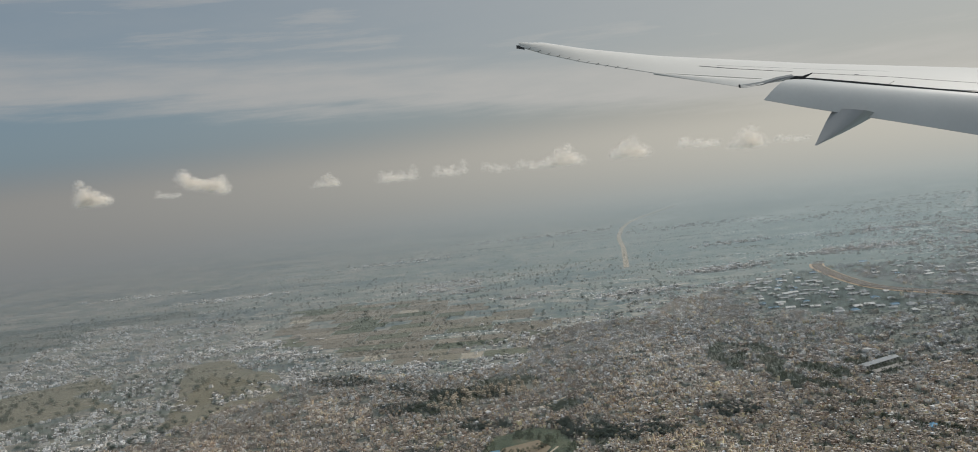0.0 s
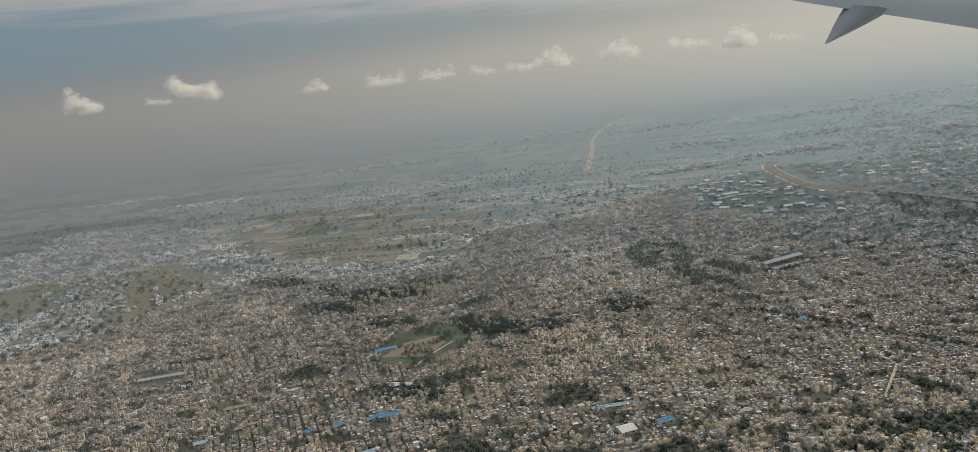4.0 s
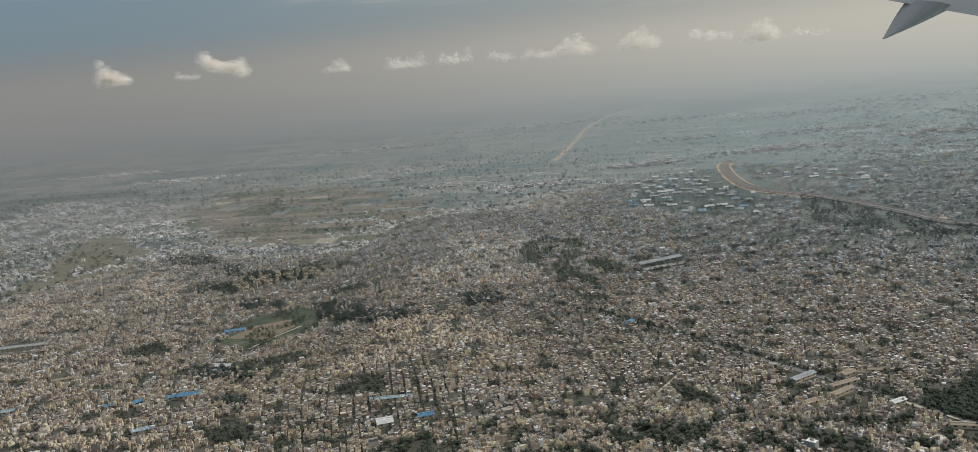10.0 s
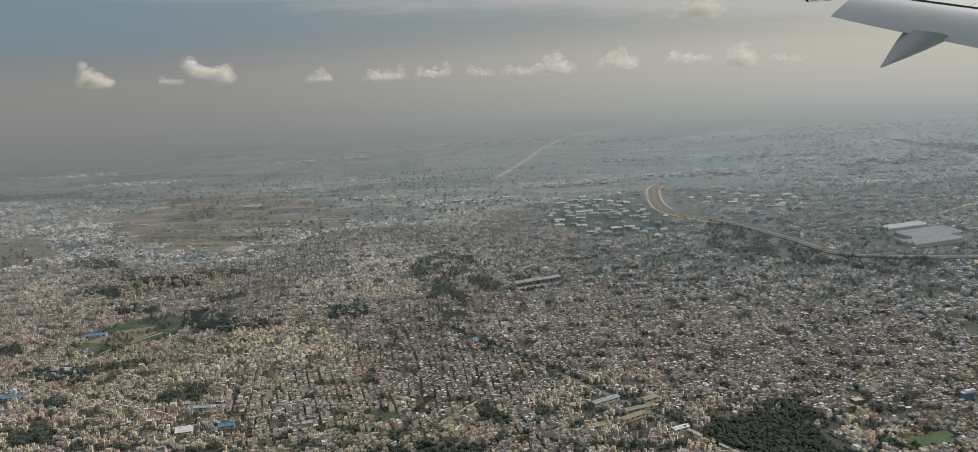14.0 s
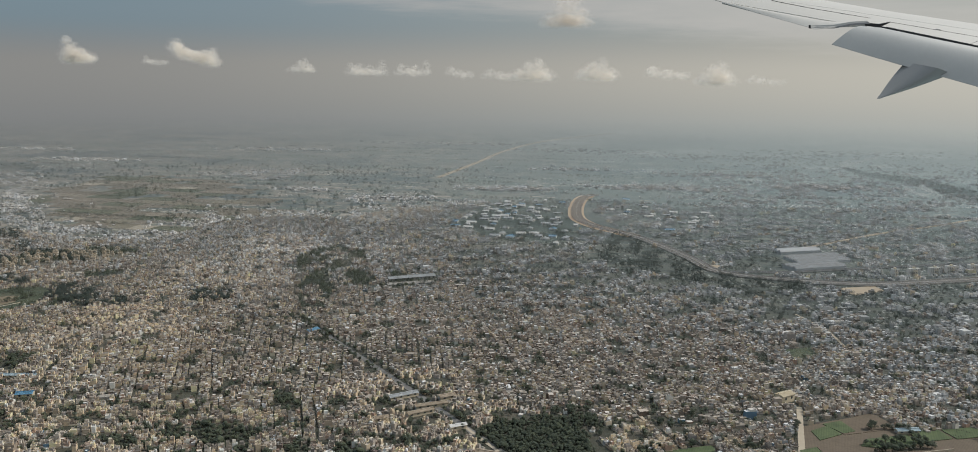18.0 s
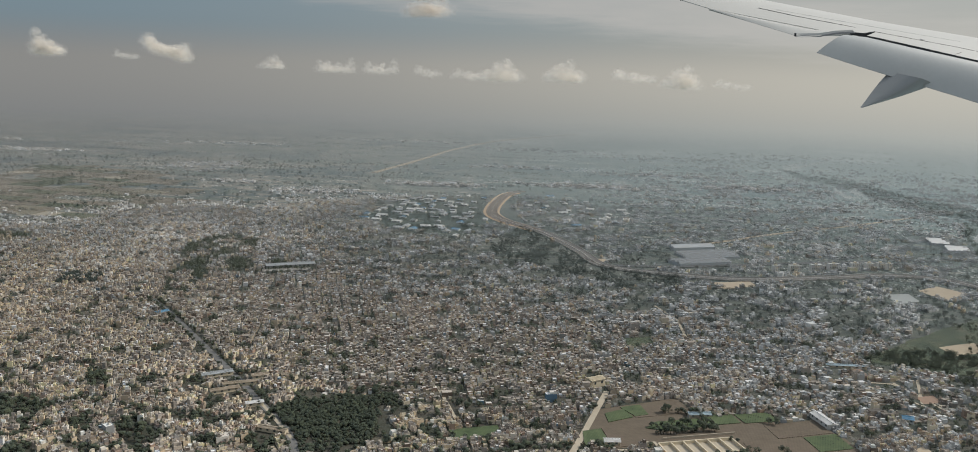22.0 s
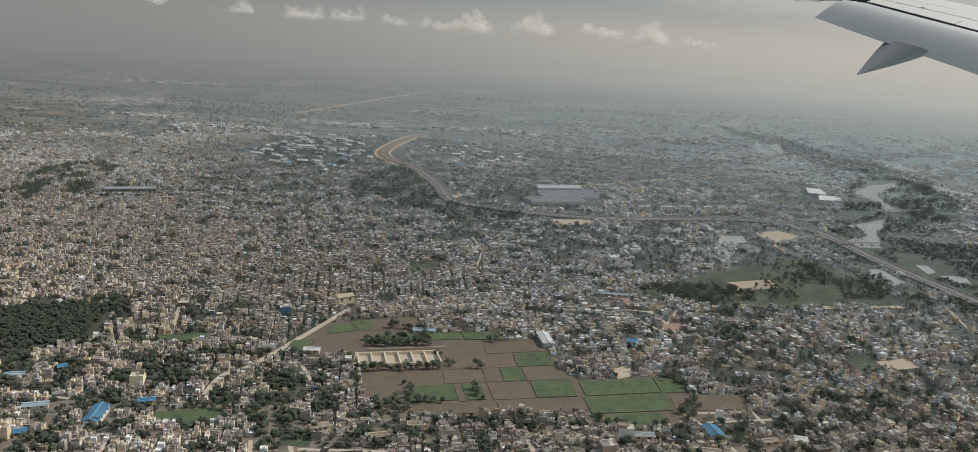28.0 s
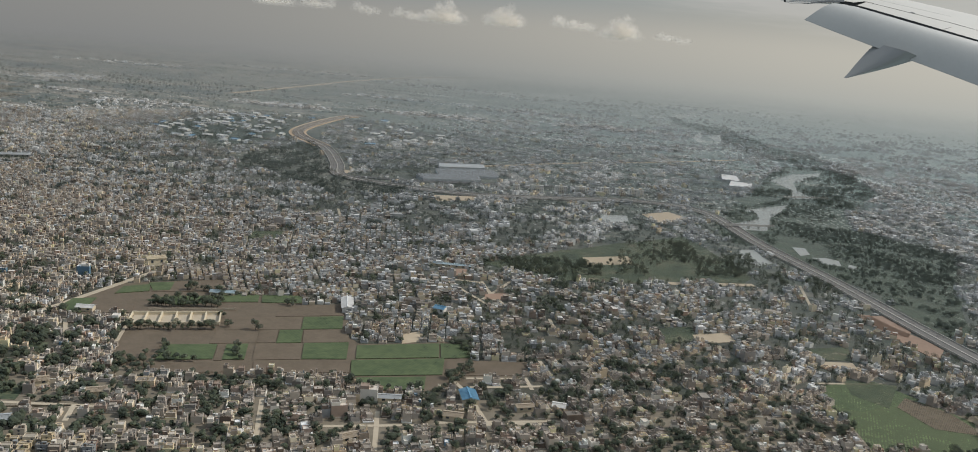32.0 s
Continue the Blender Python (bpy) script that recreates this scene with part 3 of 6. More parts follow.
road = thing("expressway", pose(0, 0, 0), "wide grey expressway on an embankment with sandy shoulders", "road", kind="structure")
strip("embankment", EXPRESSWAY, -2.8, 2.8, 0.0, 0.3, shoulder, road)
strip("carriageway", EXPRESSWAY, -2.3, -0.25, 0.3, 0.36, worn_road, road)
strip("carriageway", EXPRESSWAY, 0.25, 2.3, 0.3, 0.36, worn_road, road)
strip("median", EXPRESSWAY, -0.2, 0.2, 0.3, 0.48, concrete, road)
strip("barrier", EXPRESSWAY, -2.55, -2.4, 0.3, 0.6, concrete, road)
strip("barrier", EXPRESSWAY, 2.4, 2.55, 0.3, 0.6, concrete, road)
CLEARED = ([(36.2, 488.0), (43.4, 485.3), (44.8, 435.7), (52.9, 393.6), (49.7, 378.4), (39.1, 396.5), (33.0, 426.9), (34.2, 470.8)],
           [(76.3, 319.1), (84.9, 317.9), (82.0, 305.8), (78.0, 309.1)],
           [(117.3, 287.5), (130.4, 291.7), (132.3, 284.7), (120.1, 278.1)],
           [(185.2, 287.4), (195.1, 296.7), (200.2, 286.1), (189.0, 275.0)],
           [(221.6, 196.1), (224.8, 195.5), (231.7, 176.6), (228.4, 169.6), (224.2, 178.3), (221.7, 191.1)])
tagged(strip("cleared_verge", EXPRESSWAY[4:32], -4.2, 3.8, 0.0, 0.2, road_sand), "bare orange sand along the new expressway", "ground", kind="structure")
for i, (poly, words) in enumerate(zip(CLEARED[1:], ("bare sandy ground beside the expressway", "yellow sandy lot below the expressway", "bare sandy building lot", "bare sandy strip beside the expressway"))):
    tagged(sheet("cleared_ground", poly, 0.14, 0.1, far_sand if i < 3 else red_soil, 0.8, 6 + i), words, "ground", kind="structure")
tagged(strip("railway", RAILWAY, -1.4, 1.4, 0.0, 0.3, asphalt), "dark railway bed beside the expressway", "railway", kind="structure")
tagged(strip("canal_road", CANAL, -1.9, 1.9, 0.0, 0.15, far_sand), "pale sandy canal road across the fields", "road", kind="structure")
tagged(strip("avenue", AVENUE, -0.75, 0.75, 0.0, 0.12, worn_road), "dark tree-lined avenue through the town", "road", kind="structure")
tagged(strip("farm_lane", FARM_LANE, -0.6, 0.6, 0.0, 0.12, lane_dust), "pale dusty lane beside the farm", "road", kind="structure")
tagged(strip("meadow_lane", GREEN_LANE, -1.0, 1.0, 0.0, 0.16, dust), "pale dusty lane along the meadow", "road", kind="structure")

RIVERS = ([(251.7, 393.4), (267.2, 418.6), (287.8, 437.8), (280.8, 420.5), (262.8, 394.0), (257.9, 372.9), (259.4, 353.5), (249.6, 349.2), (254.7, 371.0), (254.0, 386.9)],
          [(222.6, 313.1), (243.4, 332.3), (236.2, 315.0), (230.1, 304.6), (223.3, 279.8), (211.8, 276.7), (214.2, 286.8), (224.7, 298.8), (226.1, 309.6)],
          [(207.5, 249.0), (211.9, 251.0), (213.9, 236.5), (208.5, 231.8), (205.5, 239.3)],
          [(225.2, 259.2), (228.5, 259.2), (228.1, 251.9), (224.6, 249.0)], [(227.6, 247.6), (231.3, 248.6), (234.5, 247.3), (232.7, 240.7), (228.6, 241.5)], [(235.4, 244.4), (237.1, 242.5), (235.7, 238.9), (233.9, 239.3)],
          [(303.5, 435.3), (308.9, 429.9), (316.5, 414.6), (308.5, 406.5), (301.8, 418.5)],
          [(245.5, 558.1), (258.1, 601.1), (250.0, 549.3), (252.6, 539.3), (243.9, 528.9)], [(258.0, 572.7), (270.5, 594.5), (261.3, 546.8), (256.4, 548.6)],
          [(170.2, 279.9), (179.5, 282.9), (179.2, 272.6), (171.1, 268.5)],
          [(253.3, 712.9), (277.2, 747.8), (326.4, 815.7), (307.5, 781.4), (254.5, 698.0)], [(260.8, 734.2), (286.6, 779.1), (310.2, 816.1), (289.4, 775.9), (258.2, 722.2)])
for i, poly in enumerate(RIVERS):
    tagged(sheet("river_water", poly, 0.16, 0.1, water, 0.5, 10 + i), "calm pale river water reflecting the sky", "water", kind="structure")

# ---- houses of the town ----
rng = np.random.default_rng(7)


def town_plots(zone, angle, size=1.0, lane=0.5, depth=1.5, width=(0.62, 1.25)):
    """Rows of plots back to back along lanes, within a polygon: centre, size and turn of each."""
    lane, depth, width = lane * size, depth * size, (width[0] * size, width[1] * size)
    xs, ys = [p[0] for p in zone], [p[1] for p in zone]
    cx, cy = (min(xs) + max(xs)) / 2, (min(ys) + max(ys)) / 2
    span = math.hypot(max(xs) - min(xs), max(ys) - min(ys)) / 2 + 4
    c, s = math.cos(angle), math.sin(angle)
    out, u = [], -span
    k = 0
    while u < span:
        n = int(2 * span / (sum(width) / 2)) + 2
        w_ = rng.uniform(width[0], width[1], n)
        v = -span + np.cumsum(w_) + rng.uniform(0, 2)
        v += np.floor((v + rng.uniform(-1, 1)) / 12.0) * 0.55
        d = depth * rng.uniform(0.74, 1.0, n)
        shift = (0.5 if k % 2 else -0.5) * (depth - d) * rng.choice([1, 1, -1], n) + 0.2 * np.sin(v * 0.21 + k // 2) + rng.normal(0, 0.05, n)
        px, py = cx + c * (u + shift) - s * (v - w_ / 2), cy + s * (u + shift) + c * (v - w_ / 2)
        out.append(np.stack([px, py, d / 2, w_ / 2 * rng.uniform(0.9, 1.0, n), angle + rng.normal(0, 0.02, n)], 1))
        u += depth + (0.06 if k % 2 == 0 else lane * rng.choice([0.8, 1.0, 1.5]))
        k += 1
    out = np.concatenate(out)
    return out[inside(out[:, 0], out[:, 1], zone)]


def boxes(c, z0, h, rim=0.0, drop=0.0):
    """Corners, faces and material slots of many upright blocks; with a rim, each roof lies behind a parapet."""
    n = len(c)
    cs, sn = np.cos(c[:, 4]), np.sin(c[:, 4])

    def ring(k, z):
        r = []
        for sx, sy in ((-1, -1), (1, -1), (1, 1), (-1, 1)):
            x, y = sx * np.maximum(c[:, 2] - k, 0.02), sy * np.maximum(c[:, 3] - k, 0.02)
            r.append(np.stack([c[:, 0] + cs * x - sn * y, c[:, 1] + sn * x + cs * y, z], 1))
        return r
    rings = [ring(0, z0), ring(0, z0 + h)] + ([ring(rim, z0 + h), ring(rim, z0 + h - drop)] if rim else [])
    v = np.stack([p for r in rings for p in r], 1)
    m = v.shape[1]
    f, idx = [], []
    for r in range(len(rings) - 1):
        for i in range(4):
            j = (i + 1) % 4
            f.append((4 * r + i, 4 * r + j, 4 * r + 4 + j, 4 * r + 4 + i))
            idx.append(0)
    t = m - 4
    f.append((t, t + 1, t + 2, t + 3))
    idx.append(1)
    faces = (np.asarray(f)[None] + (np.arange(n) * m)[:, None, None]).reshape(-1, 4)
    return v.reshape(-1, 3), faces, np.tile(idx, n)


def join(groups):
    vs, fs, ix, base = [], [], [], 0
    for v, f, i in groups:
        vs.append(v), fs.append(f + base), ix.append(i)
        base += len(v)
    return np.concatenate(vs), np.concatenate(fs), np.concatenate(ix)


# middle, turn of the lanes in degrees and coarseness of each district
DISTRICTS = []
for gx in range(-375, 310, 36):
    for gy in range(80, 560, 36):
        x, y = gx + rng.uniform(-15, 15), gy + rng.uniform(-15, 15)
        # most quarters keep to one grid of lanes; a few grew askew
        turn = 15 + rng.normal(0, 4) + (90 if rng.random() < 0.3 else 0)
        if rng.random() < (0.12 if -170 < x < 120 else 0.45):
            turn = rng.uniform(-90, 90)
        south = min(1, max(0, (x - 40) / 60)) * min(1, max(0, (190 - y) / 60))
        DISTRICTS.append((x, y, turn, 0.80 + 0.16 * south + 0.32 * max(0, (y - 280) / 200) + rng.uniform(-0.12, 0.14)))


def houses(zone, keep):
    """All plots of a zone, each district with its own lanes, without those that keep turns down."""
    picked = []
    for i, (dx, dy, turn, size) in enumerate(DISTRICTS):
        reach = 40
        xs, ys = [p[0] for p in zone], [p[1] for p in zone]
        if dx < min(xs) - reach or dx > max(xs) + reach or dy < min(ys) - reach or dy > max(ys) + reach:
            continue
        local = [(max(min(xs), dx - reach), max(min(ys), dy - reach)), (min(max(xs), dx + reach), max(min(ys), dy - reach)), (min(max(xs), dx + reach), min(max(ys), dy + reach)), (max(min(xs), dx - reach), min(max(ys), dy + reach))]
        cand = town_plots(local, radians(turn), size)
        cand = cand[inside(cand[:, 0], cand[:, 1], zone)]
        if not len(cand):
            continue
        px, py = cand[:, 0] + 8 * np.sin(cand[:, 1] * 0.11), cand[:, 1] + 8 * np.sin(cand[:, 0] * 0.09)
        d = np.stack([np.hypot(px - q[0], py - q[1]) for q in DISTRICTS], 1)
        picked.append(cand[d.argmin(1) == i])
    out = np.concatenate(picked)
    return out[keep(out[:, 0], out[:, 1])]


def soft(px, py, scale, seed):
    """Smooth noise over the plan, about 0 to 1."""
    r = np.random.default_rng(seed)
    total = np.zeros(len(px))
    for k in range(7):
        a_, p_ = r.uniform(0, math.pi), r.uniform(0, 6.28)
        f_ = r.uniform(0.6, 1.9) / scale
        total += np.sin((px * math.cos(a_) + py * math.sin(a_)) * f_ * 6.28 + p_)
    return 0.5 + total / 7


LANES = [(EXPRESSWAY, 4.0), (RAILWAY, 2.2), (AVENUE, 1.5), (FARM_LANE, 1.0)]
SUBURB_LANES = ([(139.0, 192.0), (145.0, 177.7)], [(131.3, 192.3), (139.7, 191.7)], [(154.2, 171.3), (155.7, 161.4)], [(72.1, 145.6), (76.5, 137.4)], [(32.9, 123.9), (42.4, 123.0)], [(38.4, 175.2), (44.0, 158.0)], [(-42.9, 167.2), (-32.5, 183.7)], [(-142.4, 221.2), (-138.9, 229.3), (-132.7, 239.3)], [(79.3, 111.2), (90.3, 114.5)], [(73.7, 114.7), (75.4, 109.1)], [(80.2, 111.1), (81.5, 106.6)], [(90.2, 114.8), (91.5, 110.0)], [(141.8, 134.2), (153.0, 137.6)], [(140.9, 137.6), (149.8, 139.8)], [(150.1, 140.4), (151.3, 135.8)], [(152.4, 148.4), (154.2, 142.5)],
                [(137.9, 120.8), (156.3, 125.8)], [(198.4, 151.0), (211.4, 154.0)], [(140.6, 179.7), (146.0, 195.4)], [(143.8, 176.8), (139.5, 192.7)], [(129.3, 194.7), (144.3, 172.8)], [(71.6, 147.5), (95.4, 151.3)], [(80.9, 113.3), (93.6, 115.1)], [(116.0, 111.5), (113.2, 122.6)], [(131.5, 110.9), (129.7, 122.5)])
SUBURB_LANES += ([(138.7, 136.8), (141.9, 131.4), (144.3, 124.7), (146.0, 120.1)], [(122.6, 115.9), (135.8, 119.5)], [(144.0, 122.0), (156.0, 124.7)], [(80.5, 108.2), (80.5, 111.9), (78.2, 117.5)], [(80.8, 111.9), (91.2, 114.5)], [(-182.5, 192.2), (-178.0, 207.0), (-175.6, 217.5)], [(-163.8, 261.2), (-147.4, 275.4), (-133.2, 278.5), (-119.8, 291.2)], [(214.8, 215.7), (212.2, 197.9)], [(5.7, 160.0), (15.8, 144.9)], [(97.9, 218.7), (98.2, 237.5), (93.9, 252.4)])
for lane in SUBURB_LANES:
    LANES.append((lane, 0.75))
# lawns, allotments and bare lots between the houses, and groves beside them
LAWN_LOTS = ([(56.7, 120.8), (66.2, 124.4), (68.7, 120.8), (63.1, 118.1), (59.0, 117.2)], [(76.8, 117.4), (81.0, 119.6), (82.4, 114.2), (78.7, 114.1)], [(72.3, 133.9), (75.1, 134.9), (76.0, 132.4), (73.2, 131.5)], [(175.2, 172.3), (182.6, 175.6), (181.5, 166.9), (175.4, 163.8)], [(203.1, 168.8), (211.8, 172.3), (210.0, 164.2), (203.3, 163.2)], [(204.8, 154.5), (213.7, 154.0), (208.5, 143.0), (203.7, 147.9)], [(43.2, 153.1), (52.2, 156.2), (53.6, 150.9), (45.0, 148.3)], [(81.2, 217.0), (88.5, 220.3), (89.0, 213.0), (81.8, 209.9)])
BARE_LOTS = ([(131.9, 200.2), (135.4, 201.6), (135.7, 196.3), (132.5, 194.5)], [(140.8, 183.6), (145.1, 185.5), (145.3, 181.4), (141.0, 179.6)], [(181.8, 170.4), (189.1, 173.6), (189.4, 168.9), (181.9, 165.4)], [(202.9, 162.2), (209.7, 163.5), (209.8, 160.0), (205.1, 159.1)], [(222.2, 194.4), (229.4, 197.8), (232.0, 192.2), (227.3, 182.3), (222.7, 185.9)], [(163.0, 222.7), (175.1, 228.8), (175.1, 221.0), (164.0, 215.6)], [(128.1, 154.8), (131.4, 157.6), (132.0, 152.1), (128.8, 149.7)])
GROVES = ([(18.8, 141.4), (24.3, 143.7), (31.6, 130.9), (27.6, 128.6)], [(16.8, 130.7), (19.1, 132.2), (24.0, 124.9), (21.6, 123.5)], [(48.1, 136.7), (54.8, 139.1), (58.6, 131.3), (52.1, 129.1)], [(39.0, 122.5), (49.4, 125.8), (52.8, 120.0), (42.5, 117.4)], [(24.2, 117.6), (28.9, 119.3), (32.4, 114.4), (27.1, 113.0)], [(-18.3, 147.4), (-12.5, 149.6), (-6.1, 140.5), (-11.4, 137.9)], [(-37.1, 173.5), (-34.3, 175.8), (-27.5, 165.4), (-30.6, 163.3)], [(-47.9, 155.8), (-39.3, 158.4), (-32.8, 148.2), (-41.1, 146.1)], [(-111.3, 186.8), (-102.3, 192.0), (-97.7, 185.4), (-106.0, 180.5)], [(-95.6, 155.2), (-85.8, 157.8), (-80.0, 149.0), (-90.3, 146.8)], [(-135.9, 168.2), (-125.4, 169.1), (-120.1, 160.1), (-130.4, 159.8)],
          [(-177.0, 288.0), (-164.9, 310.6), (-148.3, 311.0), (-145.3, 299.1), (-158.6, 289.5), (-168.0, 280.6)], [(-154.5, 318.3), (-134.4, 319.9), (-129.9, 309.0), (-147.9, 303.3)], [(-179.7, 226.9), (-171.2, 231.2), (-164.0, 221.6), (-172.7, 218.2)], [(-142.8, 207.1), (-126.0, 214.4), (-122.2, 209.1), (-136.1, 200.1)], [(-134.7, 278.4), (-123.1, 282.6), (-119.7, 275.6), (-129.6, 269.7)], [(-125.8, 241.9), (-117.2, 250.0), (-114.4, 243.8), (-122.0, 234.1)],
          [(61.7, 127.5), (65.1, 129.7), (67.7, 127.3), (68.5, 124.0), (64.7, 122.8)], [(72.8, 138.5), (75.7, 138.0), (77.6, 132.8), (75.8, 132.9)], [(79.1, 123.5), (81.9, 118.9), (82.4, 116.4), (79.6, 121.0)], [(93.5, 111.9), (95.4, 114.1), (97.1, 111.8), (98.0, 111.8)], [(69.6, 128.9), (73.8, 131.1), (76.2, 126.6), (71.8, 124.7)], [(67.9, 135.9), (72.8, 138.5), (75.8, 132.9), (69.6, 131.3)], [(70.4, 122.3), (78.1, 125.3), (82.0, 117.2), (75.2, 114.1)], [(87.1, 132.1), (91.8, 134.2), (95.2, 125.4), (90.7, 124.0)], [(77.6, 106.0), (84.4, 111.4), (88.7, 109.2), (89.2, 103.9), (80.0, 101.4)], [(24.1, 171.6), (26.7, 173.9), (35.7, 159.8), (33.2, 157.1)],
          [(141.4, 211.9), (151.0, 219.2), (167.1, 215.8), (166.7, 207.0), (155.1, 203.2), (144.9, 205.1)], [(187.4, 247.7), (193.7, 252.1), (193.4, 232.0), (187.9, 226.0)], [(191.7, 231.2), (209.2, 244.1), (208.3, 232.4), (201.8, 218.3), (190.0, 214.6)], [(207.1, 220.5), (212.9, 224.0), (210.7, 210.7), (204.4, 207.2)], [(217.8, 222.2), (229.2, 225.2), (224.0, 210.0), (214.8, 207.4)], [(137.1, 134.0), (139.8, 145.2), (141.8, 140.4), (139.1, 132.6)], [(91.8, 110.0), (98.0, 111.8), (99.2, 108.1), (93.5, 106.5)], [(156.3, 199.6), (160.8, 201.5), (159.1, 193.1), (155.0, 192.4)], [(151.4, 183.9), (157.7, 186.3), (157.0, 173.9), (151.2, 173.3)])
PARK_GROVES = ([(-169.2, 299.4), (-173.4, 312.4), (-145.2, 307.4), (-141.9, 293.9)], [(-181.2, 286.3), (-186.9, 299.4), (-171.3, 296.3), (-164.8, 283.2)], [(-158.1, 262.3), (-162.0, 272.5), (-148.1, 268.5), (-143.8, 257.8)], [(-129.2, 245.2), (-134.2, 260.1), (-124.9, 261.0), (-117.6, 252.0), (-117.1, 239.3)],
               [(-116.7, 238.0), (-120.0, 249.8), (-103.2, 246.4), (-100.4, 236.1)], [(-85.2, 247.9), (-87.1, 260.5), (-75.4, 258.4), (-73.6, 246.6)], [(-178.1, 306.7), (-187.4, 328.6), (-180.7, 326.1), (-171.8, 305.4)], [(-212.0, 336.2), (-220.9, 355.5), (-198.7, 349.1), (-190.7, 331.5)], [(-148.3, 197.6), (-153.2, 208.0), (-136.8, 205.9), (-133.1, 197.9)],
               [(-139.2, 182.5), (-138.4, 186.1), (-130.7, 185.3), (-128.6, 179.2)])
OPEN = (PARK_TANK, VALLEYS[0], WOOD, BELT, BELT_EAST, FARM, GREEN, RIVERSIDE, SOUTH_GREEN, DEPOT, WORKS) + tuple(RIVERS) + (COLONY, EAST_WOOD) + LAWN_LOTS + BARE_LOTS + GROVES + CLEARED


def free(px, py, gap_more=0.0):
    ok = np.ones(len(px), bool)
    for poly in OPEN:
        ok &= ~inside(px, py, poly)
    for line, gap in LANES:
        ok &= near_line(px, py, line) > gap + gap_more
    ok &= ~(inside(px, py, PARK_NORTH) & (soft(px, py, 14, 51) > 0.40))
    for q in LOTS:
        ok &= np.hypot(px - q[0], py - q[1]) > q[2] + gap_more
    return ok


# middles and reach of the lots that single large buildings take up
LOTS = [(*[(35.5, 133.6)][0], 1.6), (*[(42.3, 110.4)][0], 1.6), (*[(54.3, 123.8)][0], 1.8), (*[(30.1, 129.1)][0], 2.0), (*[(39.4, 119.1)][0], 2.2), (*[(132.2, 202.3)][0], 2.6), (*[(-149.1, 188.1)][0], 2.2), (*[(-144.3, 205.5)][0], 2.2), (*[(-96.6, 178.7)][0], 3.0), (*[(91.5, 166.2)][0], 1.8), (*[(115.7, 166.2)][0], 2.8), (*[(141.9, 129.8)][0], 2.6), (*[(49.9, 117.1)][0], 2.0), (*[(-146.1, 188.6)][0], 2.2), (*[(-143.8, 206.6)][0], 2.6), (*[(-95.8, 165.7)][0], 2.6), (*[(-87.8, 167.5)][0], 2.4), (*[(72.1, 181.4)][0], 2.6), (-9.1, 174.9, 3.6), (0.2, 175.2, 2.2), (6.4, 175.9, 2.1), (-4.2, 165.9, 3.3), (-2.5, 170.1, 3.7), (4.2, 159.5, 2.1), (-11.3, 161.9, 1.8), (11.4, 147.6, 3.2), (73.1, 150.3, 1.8), (91.3, 118.5, 1.7), (84.5, 107.9, 1.6), (82.2, 119.8, 1.8), (130.7, 126.3, 2.0), (140.3, 122.7, 1.8), (127.6, 113.2, 1.6), (155.3, 129.5, 1.6), (150.2, 128.0, 1.7), (-185.7, 205.2, 3.0), (-148.8, 169.3, 2.4), (-188.1, 185.4, 1.9), (-227.7, 241.0, 3.4), (-214.9, 236.8, 6.8)]
NEAR = [(84, 92), (176, 92), (176, 104), (84, 104)]
plots = houses(CITY, free)
# empty lots, and a looser eastern suburb
gaps = soft(plots[:, 0], plots[:, 1], 13, 3)
east = np.clip((plots[:, 0] - 95) / 60, 0, 1) * np.clip((330 - plots[:, 1]) / 60, 0, 1)
south = np.clip((plots[:, 0] - 40) / 40, 0, 1) * np.clip((135 - plots[:, 1]) / 10, 0, 1)
gone = (gaps > 0.76 - 0.10 * np.maximum(east, 0.6 * south)) | (rng.random(len(plots)) < 0.03 + 0.05 * np.maximum(east, 0.3 * south))
loose = np.clip((plots[:, 1] - 225 + 0.45 * (plots[:, 0] - 40) + 24 * (soft(plots[:, 0], plots[:, 1], 70, 44) - 0.5)) / 60, 0, 1) * np.clip((plots[:, 0] + 60) / 60, 0, 1)
gone |= soft(plots[:, 0], plots[:, 1], 21, 41) * 0.6 + soft(plots[:, 0], plots[:, 1], 8, 42) * 0.4 < 0.52 * loose
gone |= rng.random(len(plots)) < 0.3 * loose
gone |= (soft(plots[:, 0], plots[:, 1], 6.5, 46) > 0.73) & (plots[:, 1] < 175)
plots[:, 2:4] *= (1 + 0.35 * loose * rng.random(len(plots)))[:, None]
plots = plots[~gone]
nearest = inside(plots[:, 0], plots[:, 1], NEAR)
near_plots = plots[nearest]
plots = np.concatenate([plots[~nearest], near_plots[300:]])
near_plots = near_plots[:300]


def pieces(q, share_x, share_y, side):
    """Smaller blocks set into the corners of larger ones."""
    q = q.copy()
    m = len(q)
    ox, oy = q[:, 2] * (1 - share_x) * rng.choice([-side, side], m), q[:, 3] * (1 - share_y) * rng.choice([-side, side], m)
    c, s = np.cos(q[:, 4]), np.sin(q[:, 4])
    q[:, 0] += c * ox - s * oy
    q[:, 1] += s * ox + c * oy
    q[:, 2] *= share_x
    q[:, 3] *= share_y
    return q


